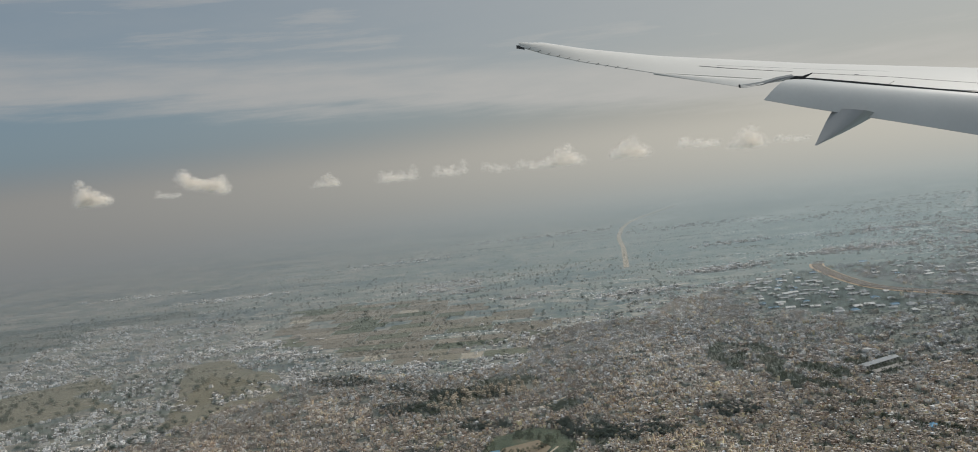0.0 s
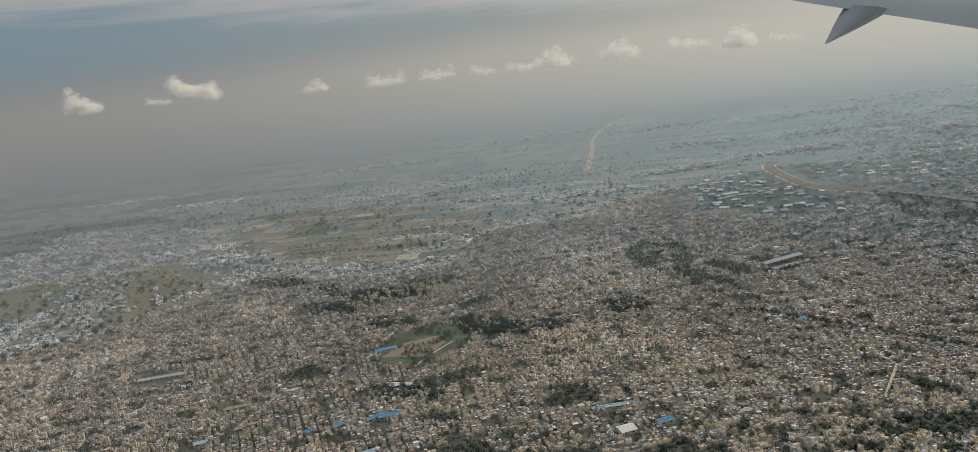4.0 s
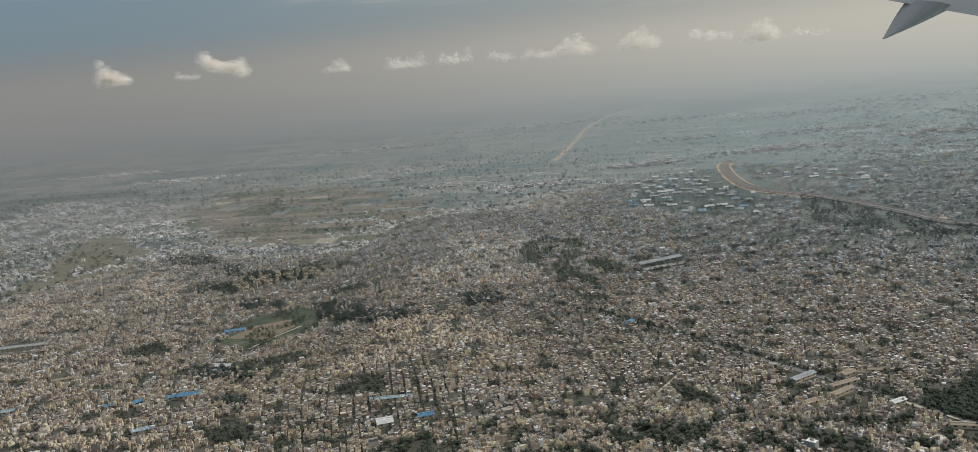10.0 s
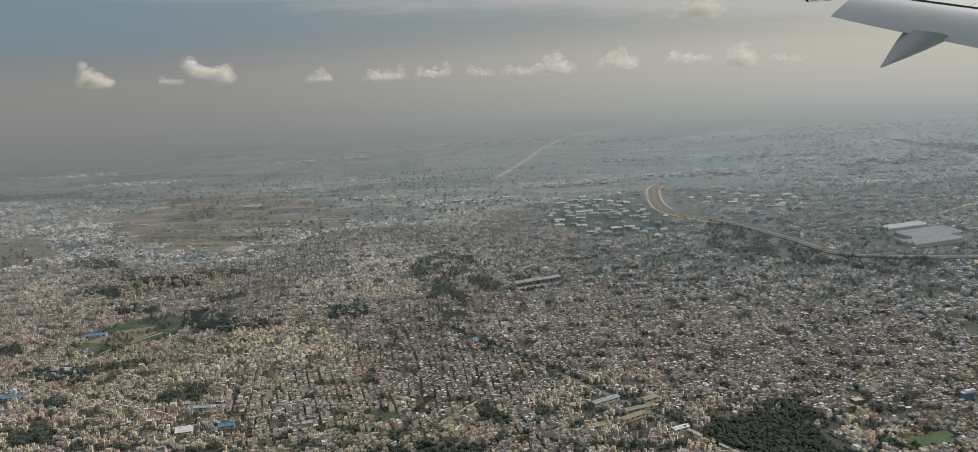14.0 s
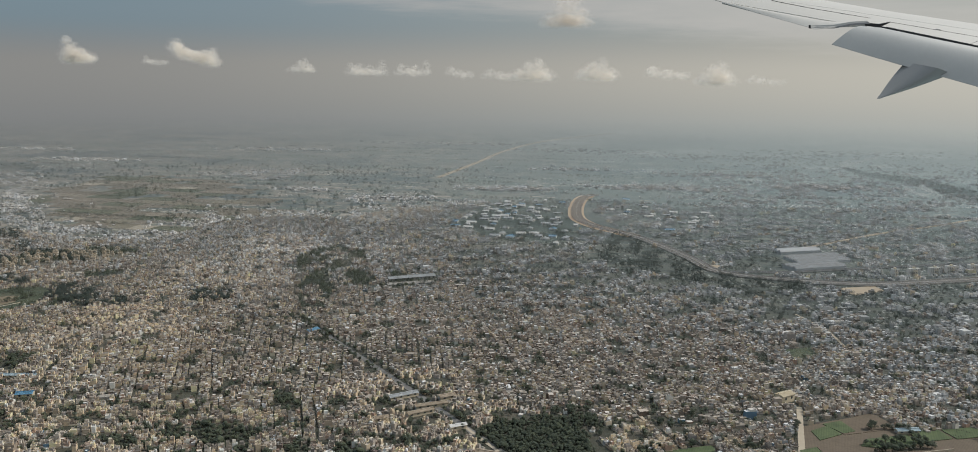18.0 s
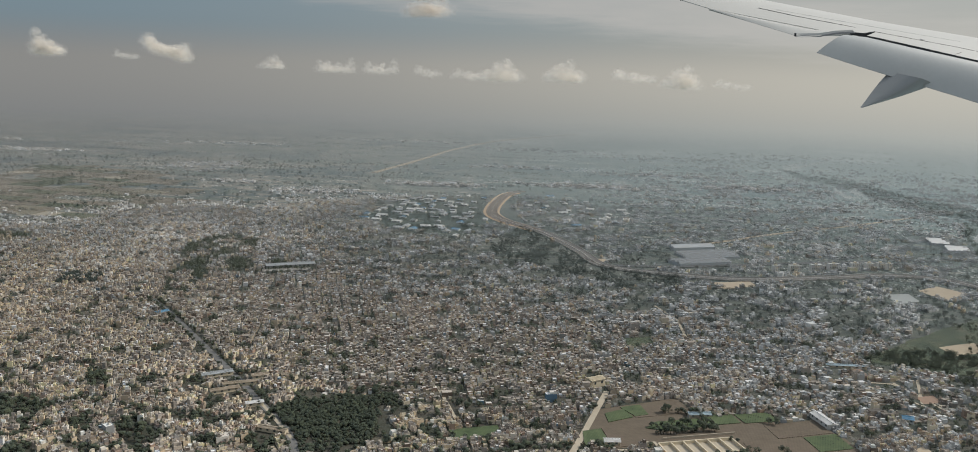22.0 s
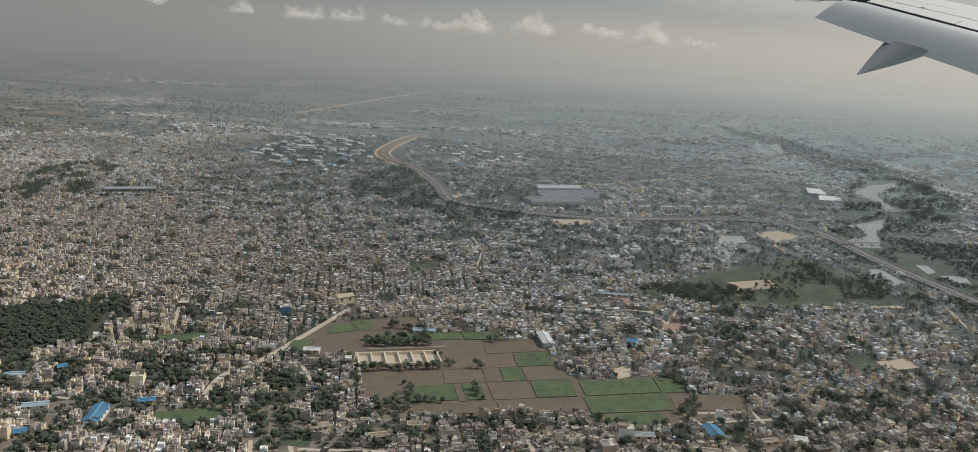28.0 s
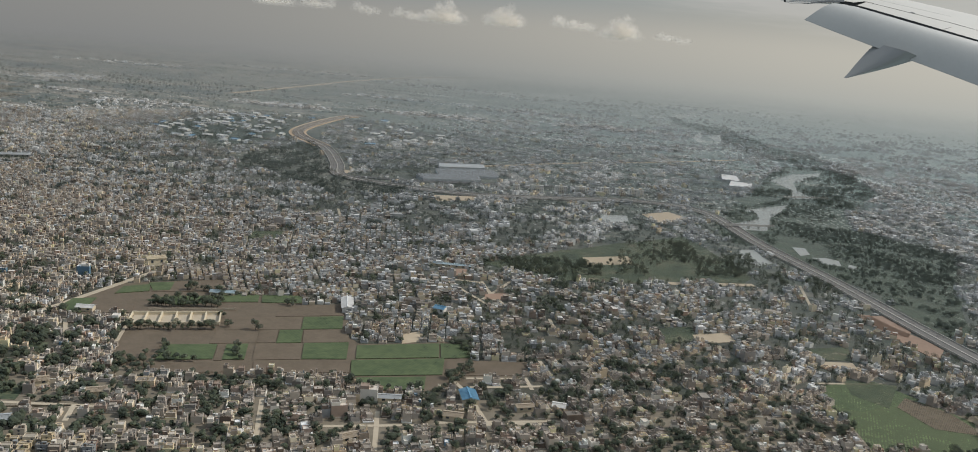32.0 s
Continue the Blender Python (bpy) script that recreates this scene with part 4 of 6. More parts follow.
def town(name, plots, label, high=1.0, rim=True, far=False, mix=0):
    """Flat-roofed houses: a body, an upper floor over a part of it and a stair room on top."""
    n = len(plots)
    size = np.sqrt(plots[:, 2] * plots[:, 3]) * 2
    h = 0.5 * high * (0.5 + 0.45 * size) * rng.choice([0.8, 1.0, 1.75, 2.1, 3.0], n, p=[0.2, 0.28, 0.32, 0.15, 0.05]) * rng.uniform(0.88, 1.12, n)
    groups = [boxes(plots, np.zeros(n), h, 0.06, 0.1)] if rim else [boxes(plots, np.zeros(n), h)]
    pick = rng.random(n) < 0.62
    q, hq = plots[pick], h[pick]
    m = len(q)
    up_ = pieces(q, rng.uniform(0.35, 0.7, m), rng.uniform(0.6, 0.98, m), 0.99)
    groups.append(boxes(up_, hq - 0.1, 0.1 + high * rng.uniform(0.38, 0.55, m), 0.05, 0.08) if rim else boxes(up_, hq - 0.1, 0.1 + high * rng.uniform(0.38, 0.55, m)))
    pick = rng.random(n) < (0.7 if rim else 0.48)
    q, hq = plots[pick], h[pick]
    m = len(q)
    groups.append(boxes(pieces(q, rng.uniform(0.16, 0.34, m), rng.uniform(0.2, 0.45, m), 0.85), hq - 0.1, rng.uniform(0.3, 0.75, m) * (0.6 + 0.4 * high)))
    if rim:
        for _ in range(2):
            q, hq = plots, h
            groups.append(boxes(pieces(q, rng.uniform(0.07, 0.22, n), rng.uniform(0.07, 0.25, n), rng.uniform(0.1, 0.95)), hq - 0.1, rng.uniform(0.16, 0.42, n)))
        q = plots.copy()
        q[:, 2:4] += 0.10
        groups.append(boxes(q, np.zeros(n), rng.uniform(0.2, 0.3, n)))
    v, f, ix = join(groups)
    return tagged(raw(name, v, f, [hazed_far_walls, hazed_far_roofs] if far else list(MIXES[mix]), ix), label, "houses", kind="stuff")


big = rng.random(len(plots)) < 0.018
plots[big, 2:4] *= rng.uniform(1.4, 2.2, (int(big.sum()), 2))
quarter = 0.55 * soft(plots[:, 0], plots[:, 1], 60, 31) + 0.45 * soft(plots[:, 0], plots[:, 1], 19, 32) + rng.normal(0, 0.07, len(plots)) - 0.0004 * plots[:, 0] - 0.16 * np.clip((175 - plots[:, 1]) / 30, 0, 1) * np.clip((90 - plots[:, 0]) / 30, 0, 1) * np.clip((plots[:, 0] + 130) / 60, 0, 1)
kind_of = np.digitize(quarter, [0.37, 0.53])
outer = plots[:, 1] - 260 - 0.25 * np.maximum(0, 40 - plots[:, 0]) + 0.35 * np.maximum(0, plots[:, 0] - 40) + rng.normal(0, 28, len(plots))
# houses farther out take the haze-tinted mix
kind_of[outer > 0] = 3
west = (kind_of == 3) & (plots[:, 0] < 15 + rng.normal(0, 25, len(plots)))
kind_of[west] = rng.choice([3, 1, 3, 2], int(west.sum()))
kind_of[(plots[:, 0] > 85 + rng.normal(0, 14, len(plots))) & (rng.random(len(plots)) < 0.45) & (plots[:, 1] > 138)] = 3
kind_of[(plots[:, 1] < 136) & (plots[:, 0] > 40) & (kind_of == 2) & (rng.random(len(plots)) < 0.7)] = 0
kind_of[(plots[:, 1] < 150) & (kind_of != 0) & (rng.random(len(plots)) < 0.35)] = 0
cream_here = np.exp(-((plots[:, 0] + 115) / 70) ** 2 - ((plots[:, 1] - 215) / 55) ** 2) * (0.35 + 0.9 * soft(plots[:, 0], plots[:, 1], 26, 33))
kind_of[rng.random(len(plots)) < 0.55 * cream_here + 0.07 + 0.24 * np.clip((235 - plots[:, 1]) / 60, 0, 1) * np.clip((100 - plots[:, 0]) / 60, 0.3, 1)] = 4
turned = (plots[:, 1] < 195) & np.isin(kind_of, (2, 3)) & (rng.random(len(plots)) < 0.68 * np.clip((130 - plots[:, 0]) / 60, 0.35, 1))
kind_of[turned] = rng.choice([4, 4, 0, 1], int(turned.sum()))
low = plots[:, 1] <= 165
for k, words in ((4, "cream and yellow plaster"), (3, "haze-tinted pale grey plaster"), (2, "pale plaster"), (1, "grey plaster and concrete"), (0, "brown brick and grey plaster")):
    town("town_houses", plots[(kind_of == k) & ~low], "dense flat-roofed houses of " + words, rim=False, mix=(2, 1, 0, 3, 4)[k])
    town("town_houses", plots[(kind_of == k) & low], "flat-roofed houses of %s with parapets" % words, mix=(2, 1, 0, 3, 4)[k])
for zone, share, size in ((HAMLET, 0.44, 1.0), (VILLAGE, 0.75, 1.2), (FAR_TOWN, 0.45, 1.5), (FAR_EAST, 0.5, 1.5)):
    cand = town_plots(zone, radians(20), size)
    cand[:, :2] += rng.normal(0, 0.5, (len(cand), 2))
    ok = (rng.random(len(cand)) < share) & (0.5 * soft(cand[:, 0], cand[:, 1], 40, 21) + 0.5 * soft(cand[:, 0], cand[:, 1], 15, 25) > 0.44)
    if zone is HAMLET:
        ok &= ~inside(cand[:, 0], cand[:, 1], CITY) & ~inside(cand[:, 0], cand[:, 1], MAIN_FIELDS)
    for poly in VALLEYS:
        ok &= ~inside(cand[:, 0], cand[:, 1], poly)
    for line, gap in LANES[:2]:
        ok &= near_line(cand[:, 0], cand[:, 1], line) > gap
    for poly in OPEN:
        ok &= ~inside(cand[:, 0], cand[:, 1], poly)
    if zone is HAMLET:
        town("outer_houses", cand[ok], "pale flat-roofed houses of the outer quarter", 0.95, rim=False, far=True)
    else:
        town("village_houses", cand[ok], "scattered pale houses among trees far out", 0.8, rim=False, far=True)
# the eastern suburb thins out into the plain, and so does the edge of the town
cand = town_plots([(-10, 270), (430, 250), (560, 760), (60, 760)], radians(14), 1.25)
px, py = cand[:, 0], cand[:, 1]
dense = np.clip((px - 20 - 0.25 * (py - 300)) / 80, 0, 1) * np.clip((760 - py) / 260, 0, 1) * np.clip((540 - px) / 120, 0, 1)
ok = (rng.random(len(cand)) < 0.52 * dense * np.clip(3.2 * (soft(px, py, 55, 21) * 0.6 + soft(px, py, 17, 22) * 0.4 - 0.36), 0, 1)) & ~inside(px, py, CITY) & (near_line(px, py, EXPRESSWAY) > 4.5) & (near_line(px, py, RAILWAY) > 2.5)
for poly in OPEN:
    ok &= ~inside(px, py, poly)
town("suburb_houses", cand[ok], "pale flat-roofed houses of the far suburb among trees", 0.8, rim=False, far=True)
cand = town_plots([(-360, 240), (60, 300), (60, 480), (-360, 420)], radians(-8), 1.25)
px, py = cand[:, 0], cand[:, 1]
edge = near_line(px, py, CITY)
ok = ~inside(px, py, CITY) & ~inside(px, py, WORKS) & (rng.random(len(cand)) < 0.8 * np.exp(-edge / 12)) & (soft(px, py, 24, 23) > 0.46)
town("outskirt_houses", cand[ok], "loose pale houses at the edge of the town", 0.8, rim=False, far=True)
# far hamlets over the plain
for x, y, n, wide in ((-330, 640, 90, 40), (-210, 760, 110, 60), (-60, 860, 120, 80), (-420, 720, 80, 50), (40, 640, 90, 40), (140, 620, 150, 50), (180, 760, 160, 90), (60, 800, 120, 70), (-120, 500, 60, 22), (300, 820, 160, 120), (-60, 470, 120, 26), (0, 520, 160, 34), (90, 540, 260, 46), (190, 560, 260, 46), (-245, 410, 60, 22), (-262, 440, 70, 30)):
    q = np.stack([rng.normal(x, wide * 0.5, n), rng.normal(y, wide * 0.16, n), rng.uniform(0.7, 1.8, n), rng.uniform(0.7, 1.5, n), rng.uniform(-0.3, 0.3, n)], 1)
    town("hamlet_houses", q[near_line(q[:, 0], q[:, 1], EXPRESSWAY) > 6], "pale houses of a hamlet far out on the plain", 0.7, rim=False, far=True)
for i, q in enumerate(LAWN_LOTS):
    tagged(sheet("lawn_lot", q, 0.13, 0.1, crop if i in (0, 6) else meadow, 0.3, 60 + i), "green grassy lot between the houses", "lawn", "green lots of the suburb")
for i, q in enumerate(BARE_LOTS):
    tagged(sheet("bare_lot", q, 0.14, 0.1, dust if i not in (0, 1, 4) else red_soil, 0.3, 80 + i), "bare sandy lot between the houses", "lot", "bare lots of the suburb")
for i, lane in enumerate(SUBURB_LANES):
    tagged(strip("lane", lane, -0.34, 0.34, 0.0, 0.11 + 0.004 * (i % 7), lane_dust), "pale dusty lane between the houses", "lane", "lanes of the suburb", kind="structure")
# ---- things ----


# ---- trees ----
def clump(r, spread, size, low, count):
    """Corners and triangles of a crown of many small uneven clumps round a tapered trunk with limbs."""
    bm = bmesh.new()
    bmesh.ops.create_icosphere(bm, subdivisions=1, radius=1.0)
    v0 = np.array([v.co[:] for v in bm.verts])
    f0 = np.array([[v.index for v in f.verts] for f in bm.faces])
    bm.free()
    vs, fs, base = [], [], 0
    for _ in range(count):
        a_, q = r.uniform(0, 6.28), r.random() ** 0.5
        z_ = r.uniform(0, 1)
        wide = spread * (1.0 - 0.55 * z_) * q
        k = size * r.uniform(0.6, 1.2)
        v = v0 * k * np.array([1, 1, 0.8]) * r.uniform(0.72, 1.25, (len(v0), 1)) + [math.cos(a_) * wide, math.sin(a_) * wide, low + z_ * spread * 1.1]
        vs.append(v)
        fs.append(f0 + base)
        base += len(v)
    return np.concatenate(vs), np.concatenate(fs)


def trunk(r, height, thick, limbs=3):
    vs, fs = [], []
    tips = [((0, 0, 0), (0.05, 0, height), thick, thick * 0.5)]
    for i in range(limbs):
        a_ = i * 2.1 + r.uniform(-0.4, 0.4)
        tips.append(((0.03, 0, height * 0.75), (math.cos(a_) * height * 0.55, math.sin(a_) * height * 0.55, height * 1.5), thick * 0.45, thick * 0.15))
    for p, q, t0, t1 in tips:
        b = len(vs)
        for (x, y, z), t in ((p, t0), (q, t1)):
            vs += [(x + t * math.cos(k * 1.5708), y + t * math.sin(k * 1.5708), z) for k in range(4)]
        for k in range(4):
            j = (k + 1) % 4
            fs += [(b + k, b + j, b + 4 + j), (b + k, b + 4 + j, b + 4 + k)]
    return np.array(vs), np.array(fs)


tr = np.random.default_rng(11)
RICH = [(clump(tr, 0.62, 0.36, 0.55, 8), trunk(tr, 0.55, 0.07)) for _ in range(5)]
FAR = [(clump(tr, 0.5, 0.55, 0.35, 2), trunk(tr, 0.3, 0.07, 0)) for _ in range(4)]
DOTS = [(clump(tr, 0.25, 0.8, 0.3, 1), trunk(tr, 0.3, 0.07, 0)) for _ in range(5)]
BROAD = [(clump(tr, 0.6, 0.42, 0.5, 5), trunk(tr, 0.5, 0.07, 2)) for _ in range(5)]
POOR = [(clump(tr, 0.5, 0.5, 0.5, 3), trunk(tr, 0.5, 0.07, 0)) for _ in range(4)]


def grove(name, px, py, size, label, kinds=RICH, leaf=None):
    """Many trees as one mesh."""
    vs, fs, ix, base = [], [], [], 0
    which = tr.integers(0, len(kinds), len(px))
    for i, ((cv, cf), (tv, tf)) in enumerate(kinds):
        sel = which == i
        n = int(sel.sum())
        if not n:
            continue
        v0, f0 = np.concatenate([cv, tv]), np.concatenate([cf, tf + len(cv)])
        m0 = np.concatenate([np.zeros(len(cf), int), np.ones(len(tf), int)])
        a_ = tr.uniform(0, 6.28, n)
        s_ = size * tr.uniform(0.65, 1.35, n)
        c, s = np.cos(a_)[:, None], np.sin(a_)[:, None]
        x = (v0[:, 0] * c - v0[:, 1] * s) * s_[:, None] + px[sel][:, None]
        y = (v0[:, 0] * s + v0[:, 1] * c) * s_[:, None] + py[sel][:, None]
        z = v0[None, :, 2] * s_[:, None] * tr.uniform(0.8, 1.2, n)[:, None] + np.zeros_like(x)
        vs.append(np.stack([x, y, z], 2).reshape(-1, 3))
        fs.append((f0[None] + (np.arange(n) * len(v0))[:, None, None]).reshape(-1, 3) + base)
        ix.append(np.tile(m0, n))
        base += n * len(v0)
    return tagged(raw(name, np.concatenate(vs), np.concatenate(fs), [leaf or (hazed_leaf if kinds is FAR or kinds is DOTS else leaf_mix), bark], np.concatenate(ix)), label, "trees", kind="stuff")


def scatter(poly, per_area):
    """Random points in a polygon."""
    xs, ys = [p[0] for p in poly], [p[1] for p in poly]
    n = int((max(xs) - min(xs)) * (max(ys) - min(ys)) * per_area)
    px, py = tr.uniform(min(xs), max(xs), n), tr.uniform(min(ys), max(ys), n)
    ok = inside(px, py, poly)
    return px[ok], py[ok]


px, py = scatter(WOOD, 3.0)
ok = near_line(px, py, WOOD + WOOD[:1]) > 3.2 * soft(px, py, 7, 61)
px, py = px[ok], py[ok]
grove("wood", px, py, 0.62, "dense dark green wood inside the town", BROAD)
for poly, dens, keep in ((PARK_NORTH, 0.9, 1), (BELT, 1.0, 1), (BELT_EAST, 0.6, 1), (PARK_TANK, 0.6, 0)):
    px, py = scatter(poly, dens)
    ok = soft(px, py, 14, 51) > (0.42 if poly is PARK_NORTH else 0.30 if keep else 0.52)
    px, py = px[ok], py[ok]
    grove("park_trees", px, py, 0.9, "dark green park trees among the houses", FAR if min(py) > 250 else POOR)
px, py = scatter(GREEN, 0.25)
ok = soft(px, py, 30, 5) > 0.52
grove("meadow_trees", px[ok], py[ok], 0.9, "dark green trees along the meadow")
xs, ys = [], []
for poly, dens, bare in ((RIVERSIDE, 0.55, 0.44), (RIVER_BAND, 0.26, 0.15), (EAST_WOOD, 0.45, 0.25)):
    px, py = scatter(poly, dens)
    ok = (0.6 * soft(px, py, 45, 6) + 0.4 * soft(px, py, 13, 8) > bare) & (near_line(px, py, EXPRESSWAY) > 4.5)
    for pool in RIVERS:
        mid = np.mean(pool, 0)
        ok &= ~inside(px, py, [tuple(mid + (np.array(c) - mid) * 1.1 + (0, -2.0 * (c[1] < mid[1]))) for c in pool])
    xs.append(px[ok]), ys.append(py[ok])
px, py = np.concatenate(xs), np.concatenate(ys)
close = py < 330
grove("riverside_trees", px[close], py[close], 0.9, "dark green trees along the river", FAR, hazed_river_leaf)
grove("riverside_trees", px[~close], py[~close], 1.2, "dark green trees along the far river", FAR, hazed_river_leaf)
px, py = scatter(HAMLET, 0.11)
ok = ~inside(px, py, CITY) & ~inside(px, py, MAIN_FIELDS) & ((0.5 * soft(px, py, 40, 21) + 0.5 * soft(px, py, 15, 25) < 0.47) | (tr.random(len(px)) < 0.1))
for poly in VALLEYS:
    ok &= ~inside(px, py, poly) | (tr.random(len(px)) < 0.06)
grove("outer_trees", px[ok], py[ok], 1.05, "dark trees between the outer quarters", DOTS)
# street trees and gardens where plots are empty
px, py = scatter(CITY, 0.30)
more = np.maximum(0.42 * np.clip((175 - py) / 25, 0, 1), np.maximum(0.45 * np.clip((px - 95) / 60, 0, 1) * np.clip((330 - py) / 60, 0, 1), np.clip((px - 40) / 40, 0, 1) * np.clip((135 - py) / 10, 0, 1)))
ok = free(px, py) & ((soft(px, py, 13, 3) > 0.755 - 0.13 * more) | (tr.random(len(px)) < 0.03 + 0.42 * more)) & (py > 92) & (py < 520)
loose = np.clip((py - 225 + 0.45 * (px - 40) + 24 * (soft(px, py, 70, 44) - 0.5)) / 60, 0, 1) * np.clip((px + 60) / 60, 0, 1)
ok |= free(px, py) & (py < 175) & (soft(px, py, 6.5, 46) > 0.72)
ok |= free(px, py) & (py < 520) & (loose > 0) & (soft(px, py, 21, 41) * 0.6 + soft(px, py, 8, 42) * 0.4 < 0.52 * loose) & (tr.random(len(px)) < 0.8)
close = py < 150
grove("garden_trees", px[ok & close], py[ok & close], 0.8, "dark green garden trees between the houses", BROAD)
far_ = py > 235
grove("garden_trees", px[ok & ~close & ~far_], py[ok & ~close & ~far_], 0.9, "dark green garden trees between the houses", POOR)
grove("garden_trees", px[ok & far_], py[ok & far_], 1.05, "dark trees between the far houses, their leaves blued like haze", FAR)
px, py = scatter([(-60, 88), (235, 88), (235, 150), (-60, 160)], 0.5)
ok = free(px, py) & ((soft(px, py, 6.5, 46) > 0.71) | (soft(px, py, 13, 3) > 0.72))
grove("garden_trees", px[ok], py[ok], 0.75, "dark green garden trees in the suburb's courts", BROAD)
for poly in GROVES:
    px, py = scatter(poly, 0.54 if poly[0][1] < 165 else 0.62)
    ok = near_line(px, py, EXPRESSWAY) > 3.6
    grove("grove", px[ok], py[ok], 0.9, "dense dark green grove between the houses", BROAD)
for poly in PARK_GROVES:
    px, py = scatter(poly, 1.25)
    grove("park_trees", px, py, 0.95, "dark green trees among the houses round the park", BROAD, hazed_leaf)
# trees of the farm: along the yard, round the plots and alone in the fields
xs, ys = [], []
for (x0, y0), (x1, y1), n in ((*[(84.0, 143.8), (97.1, 147.8)], 16), (*[(82.1, 156.0), (93.3, 159.2)], 22), (*[(81.5, 158.7), (92.2, 162.1)], 12), (*[(84.4, 166.7), (90.2, 167.3)], 7), (*[(94.0, 130.4), (93.0, 137.6)], 5), (*[(91.3, 166.1), (93.2, 161.4)], 4), (*[(68.8, 147.7), (73.1, 147.6)], 6), (*[(124.0, 130.0), (134.2, 130.2)], 8), (*[(104.8, 163.9), (106.1, 163.6)], 2), (*[(95.4, 154.9), (98.6, 149.3)], 4), (*[(103.9, 139.0), (105.2, 136.1)], 3), (*[(95.3, 132.9), (99.2, 133.1)], 4), (*[(69.2, 163.8), (71.1, 168.0)], 5)):
    t_ = np.linspace(0, 1, n) + tr.uniform(-0.4, 0.4, n) / n
    xs.append(x0 + (x1 - x0) * t_ + tr.normal(0, 0.15, n))
    ys.append(y0 + (y1 - y0) * t_ + tr.normal(0, 0.25, n))
px, py = np.concatenate(xs), np.concatenate(ys)
grove("farm_trees", px, py, 1.0, "dark green trees along the farm's paths and yard")
for (x, y), size_ in (([(103.6, 149.1)][0], 1.9), ([(91.9, 139.0)][0], 1.0), ([(88.7, 130.2)][0], 1.6)):
    grove("field_tree", np.array([x]), np.array([y]), size_, "single broad dark green tree in the ploughed field")
# avenue trees
ln = np.array(AVENUE)
k = tr.integers(0, len(ln) - 1, 270)
t_ = tr.random(270)
p = ln[k] * (1 - t_[:, None]) + ln[k + 1] * t_[:, None]
side_ = tr.choice([-1, 1], 270) * tr.uniform(1.0, 1.9, 270)
grove("avenue_trees", p[:, 0] + side_, p[:, 1] + tr.uniform(-0.3, 0.3, 270), 0.7, "dark trees lining the avenue")
px, py = scatter([(-10, 270), (430, 250), (560, 760), (60, 760)], 0.13)
dense = np.clip((px - 20 - 0.25 * (py - 300)) / 80, 0, 1) * np.clip((780 - py) / 260, 0, 1)
ok = (tr.random(len(px)) < dense * np.clip(2.6 * (0.66 - soft(px, py, 55, 21) * 0.6 - soft(px, py, 17, 22) * 0.4), 0.12, 1)) & ~inside(px, py, CITY) & (near_line(px, py, EXPRESSWAY) > 5)
for poly in RIVERS + (DEPOT,):
    ok &= ~inside(px, py, poly)
grove("suburb_trees", px[ok], py[ok], 1.0, "dark trees among the far suburb", DOTS)
for zone in (WORKS, FAR_TOWN, FAR_EAST):
    px, py = scatter(zone, 0.26 if zone is WORKS else 0.05)
    ok = (near_line(px, py, EXPRESSWAY) > 5) & (soft(px, py, 18, 71) > (0.42 if zone is WORKS else 0.0))
    px, py = px[ok], py[ok]
    grove("suburb_trees", px, py, 1.3, "dark trees among sheds and houses", FAR)
# far trees over the plain: hedge lines along the plots, copses and single trees
xs, ys = [], []
for _ in range(640):
    x, y = tr.uniform(-750, 750), 340 + 700 * tr.random()
    n = int(tr.uniform(8, 34))
    a_ = radians(-8 if tr.random() < 0.93 else 82) + tr.normal(0, 0.05)
    r_ = np.cumsum(tr.uniform(0.8, 3.2, n))
    xs.append(x + np.cos(a_) * r_ + tr.normal(0, 0.4, n))
    ys.append(y + np.sin(a_) * r_ + tr.normal(0, 0.4, n))
n = 6500
xs.append(tr.uniform(-750, 750, n))
ys.append(330 + 700 * tr.random(n))
px, py = np.concatenate(xs), np.concatenate(ys)
ok = ~inside(px, py, CITY) & ~inside(px, py, VILLAGE) & (near_line(px, py, CANAL) > 5)
for poly in RIVERS:
    ok &= ~inside(px, py, poly)
ok &= (px < 60) | (tr.random(len(px)) < 0.6)
grove("plain_trees", px[ok], py[ok], 1.0, "dark hedge lines and scattered trees over the farm plain", DOTS, hazed_wood_leaf)
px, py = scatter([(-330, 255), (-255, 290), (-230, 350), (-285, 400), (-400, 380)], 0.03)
grove("plain_trees", px, py, 1.6, "scattered trees over the farm plots", FAR, hazed_wood_leaf)
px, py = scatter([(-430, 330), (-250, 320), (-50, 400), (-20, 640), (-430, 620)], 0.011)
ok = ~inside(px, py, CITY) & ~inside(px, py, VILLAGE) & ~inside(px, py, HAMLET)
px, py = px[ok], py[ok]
grove("plain_trees", px, py, 1.6, "single dark trees in the strip fields", FAR, hazed_wood_leaf)
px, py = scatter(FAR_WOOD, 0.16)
grove("far_wood", px, py, 0.9, "dark wood beyond the hamlet", DOTS, hazed_leaf)

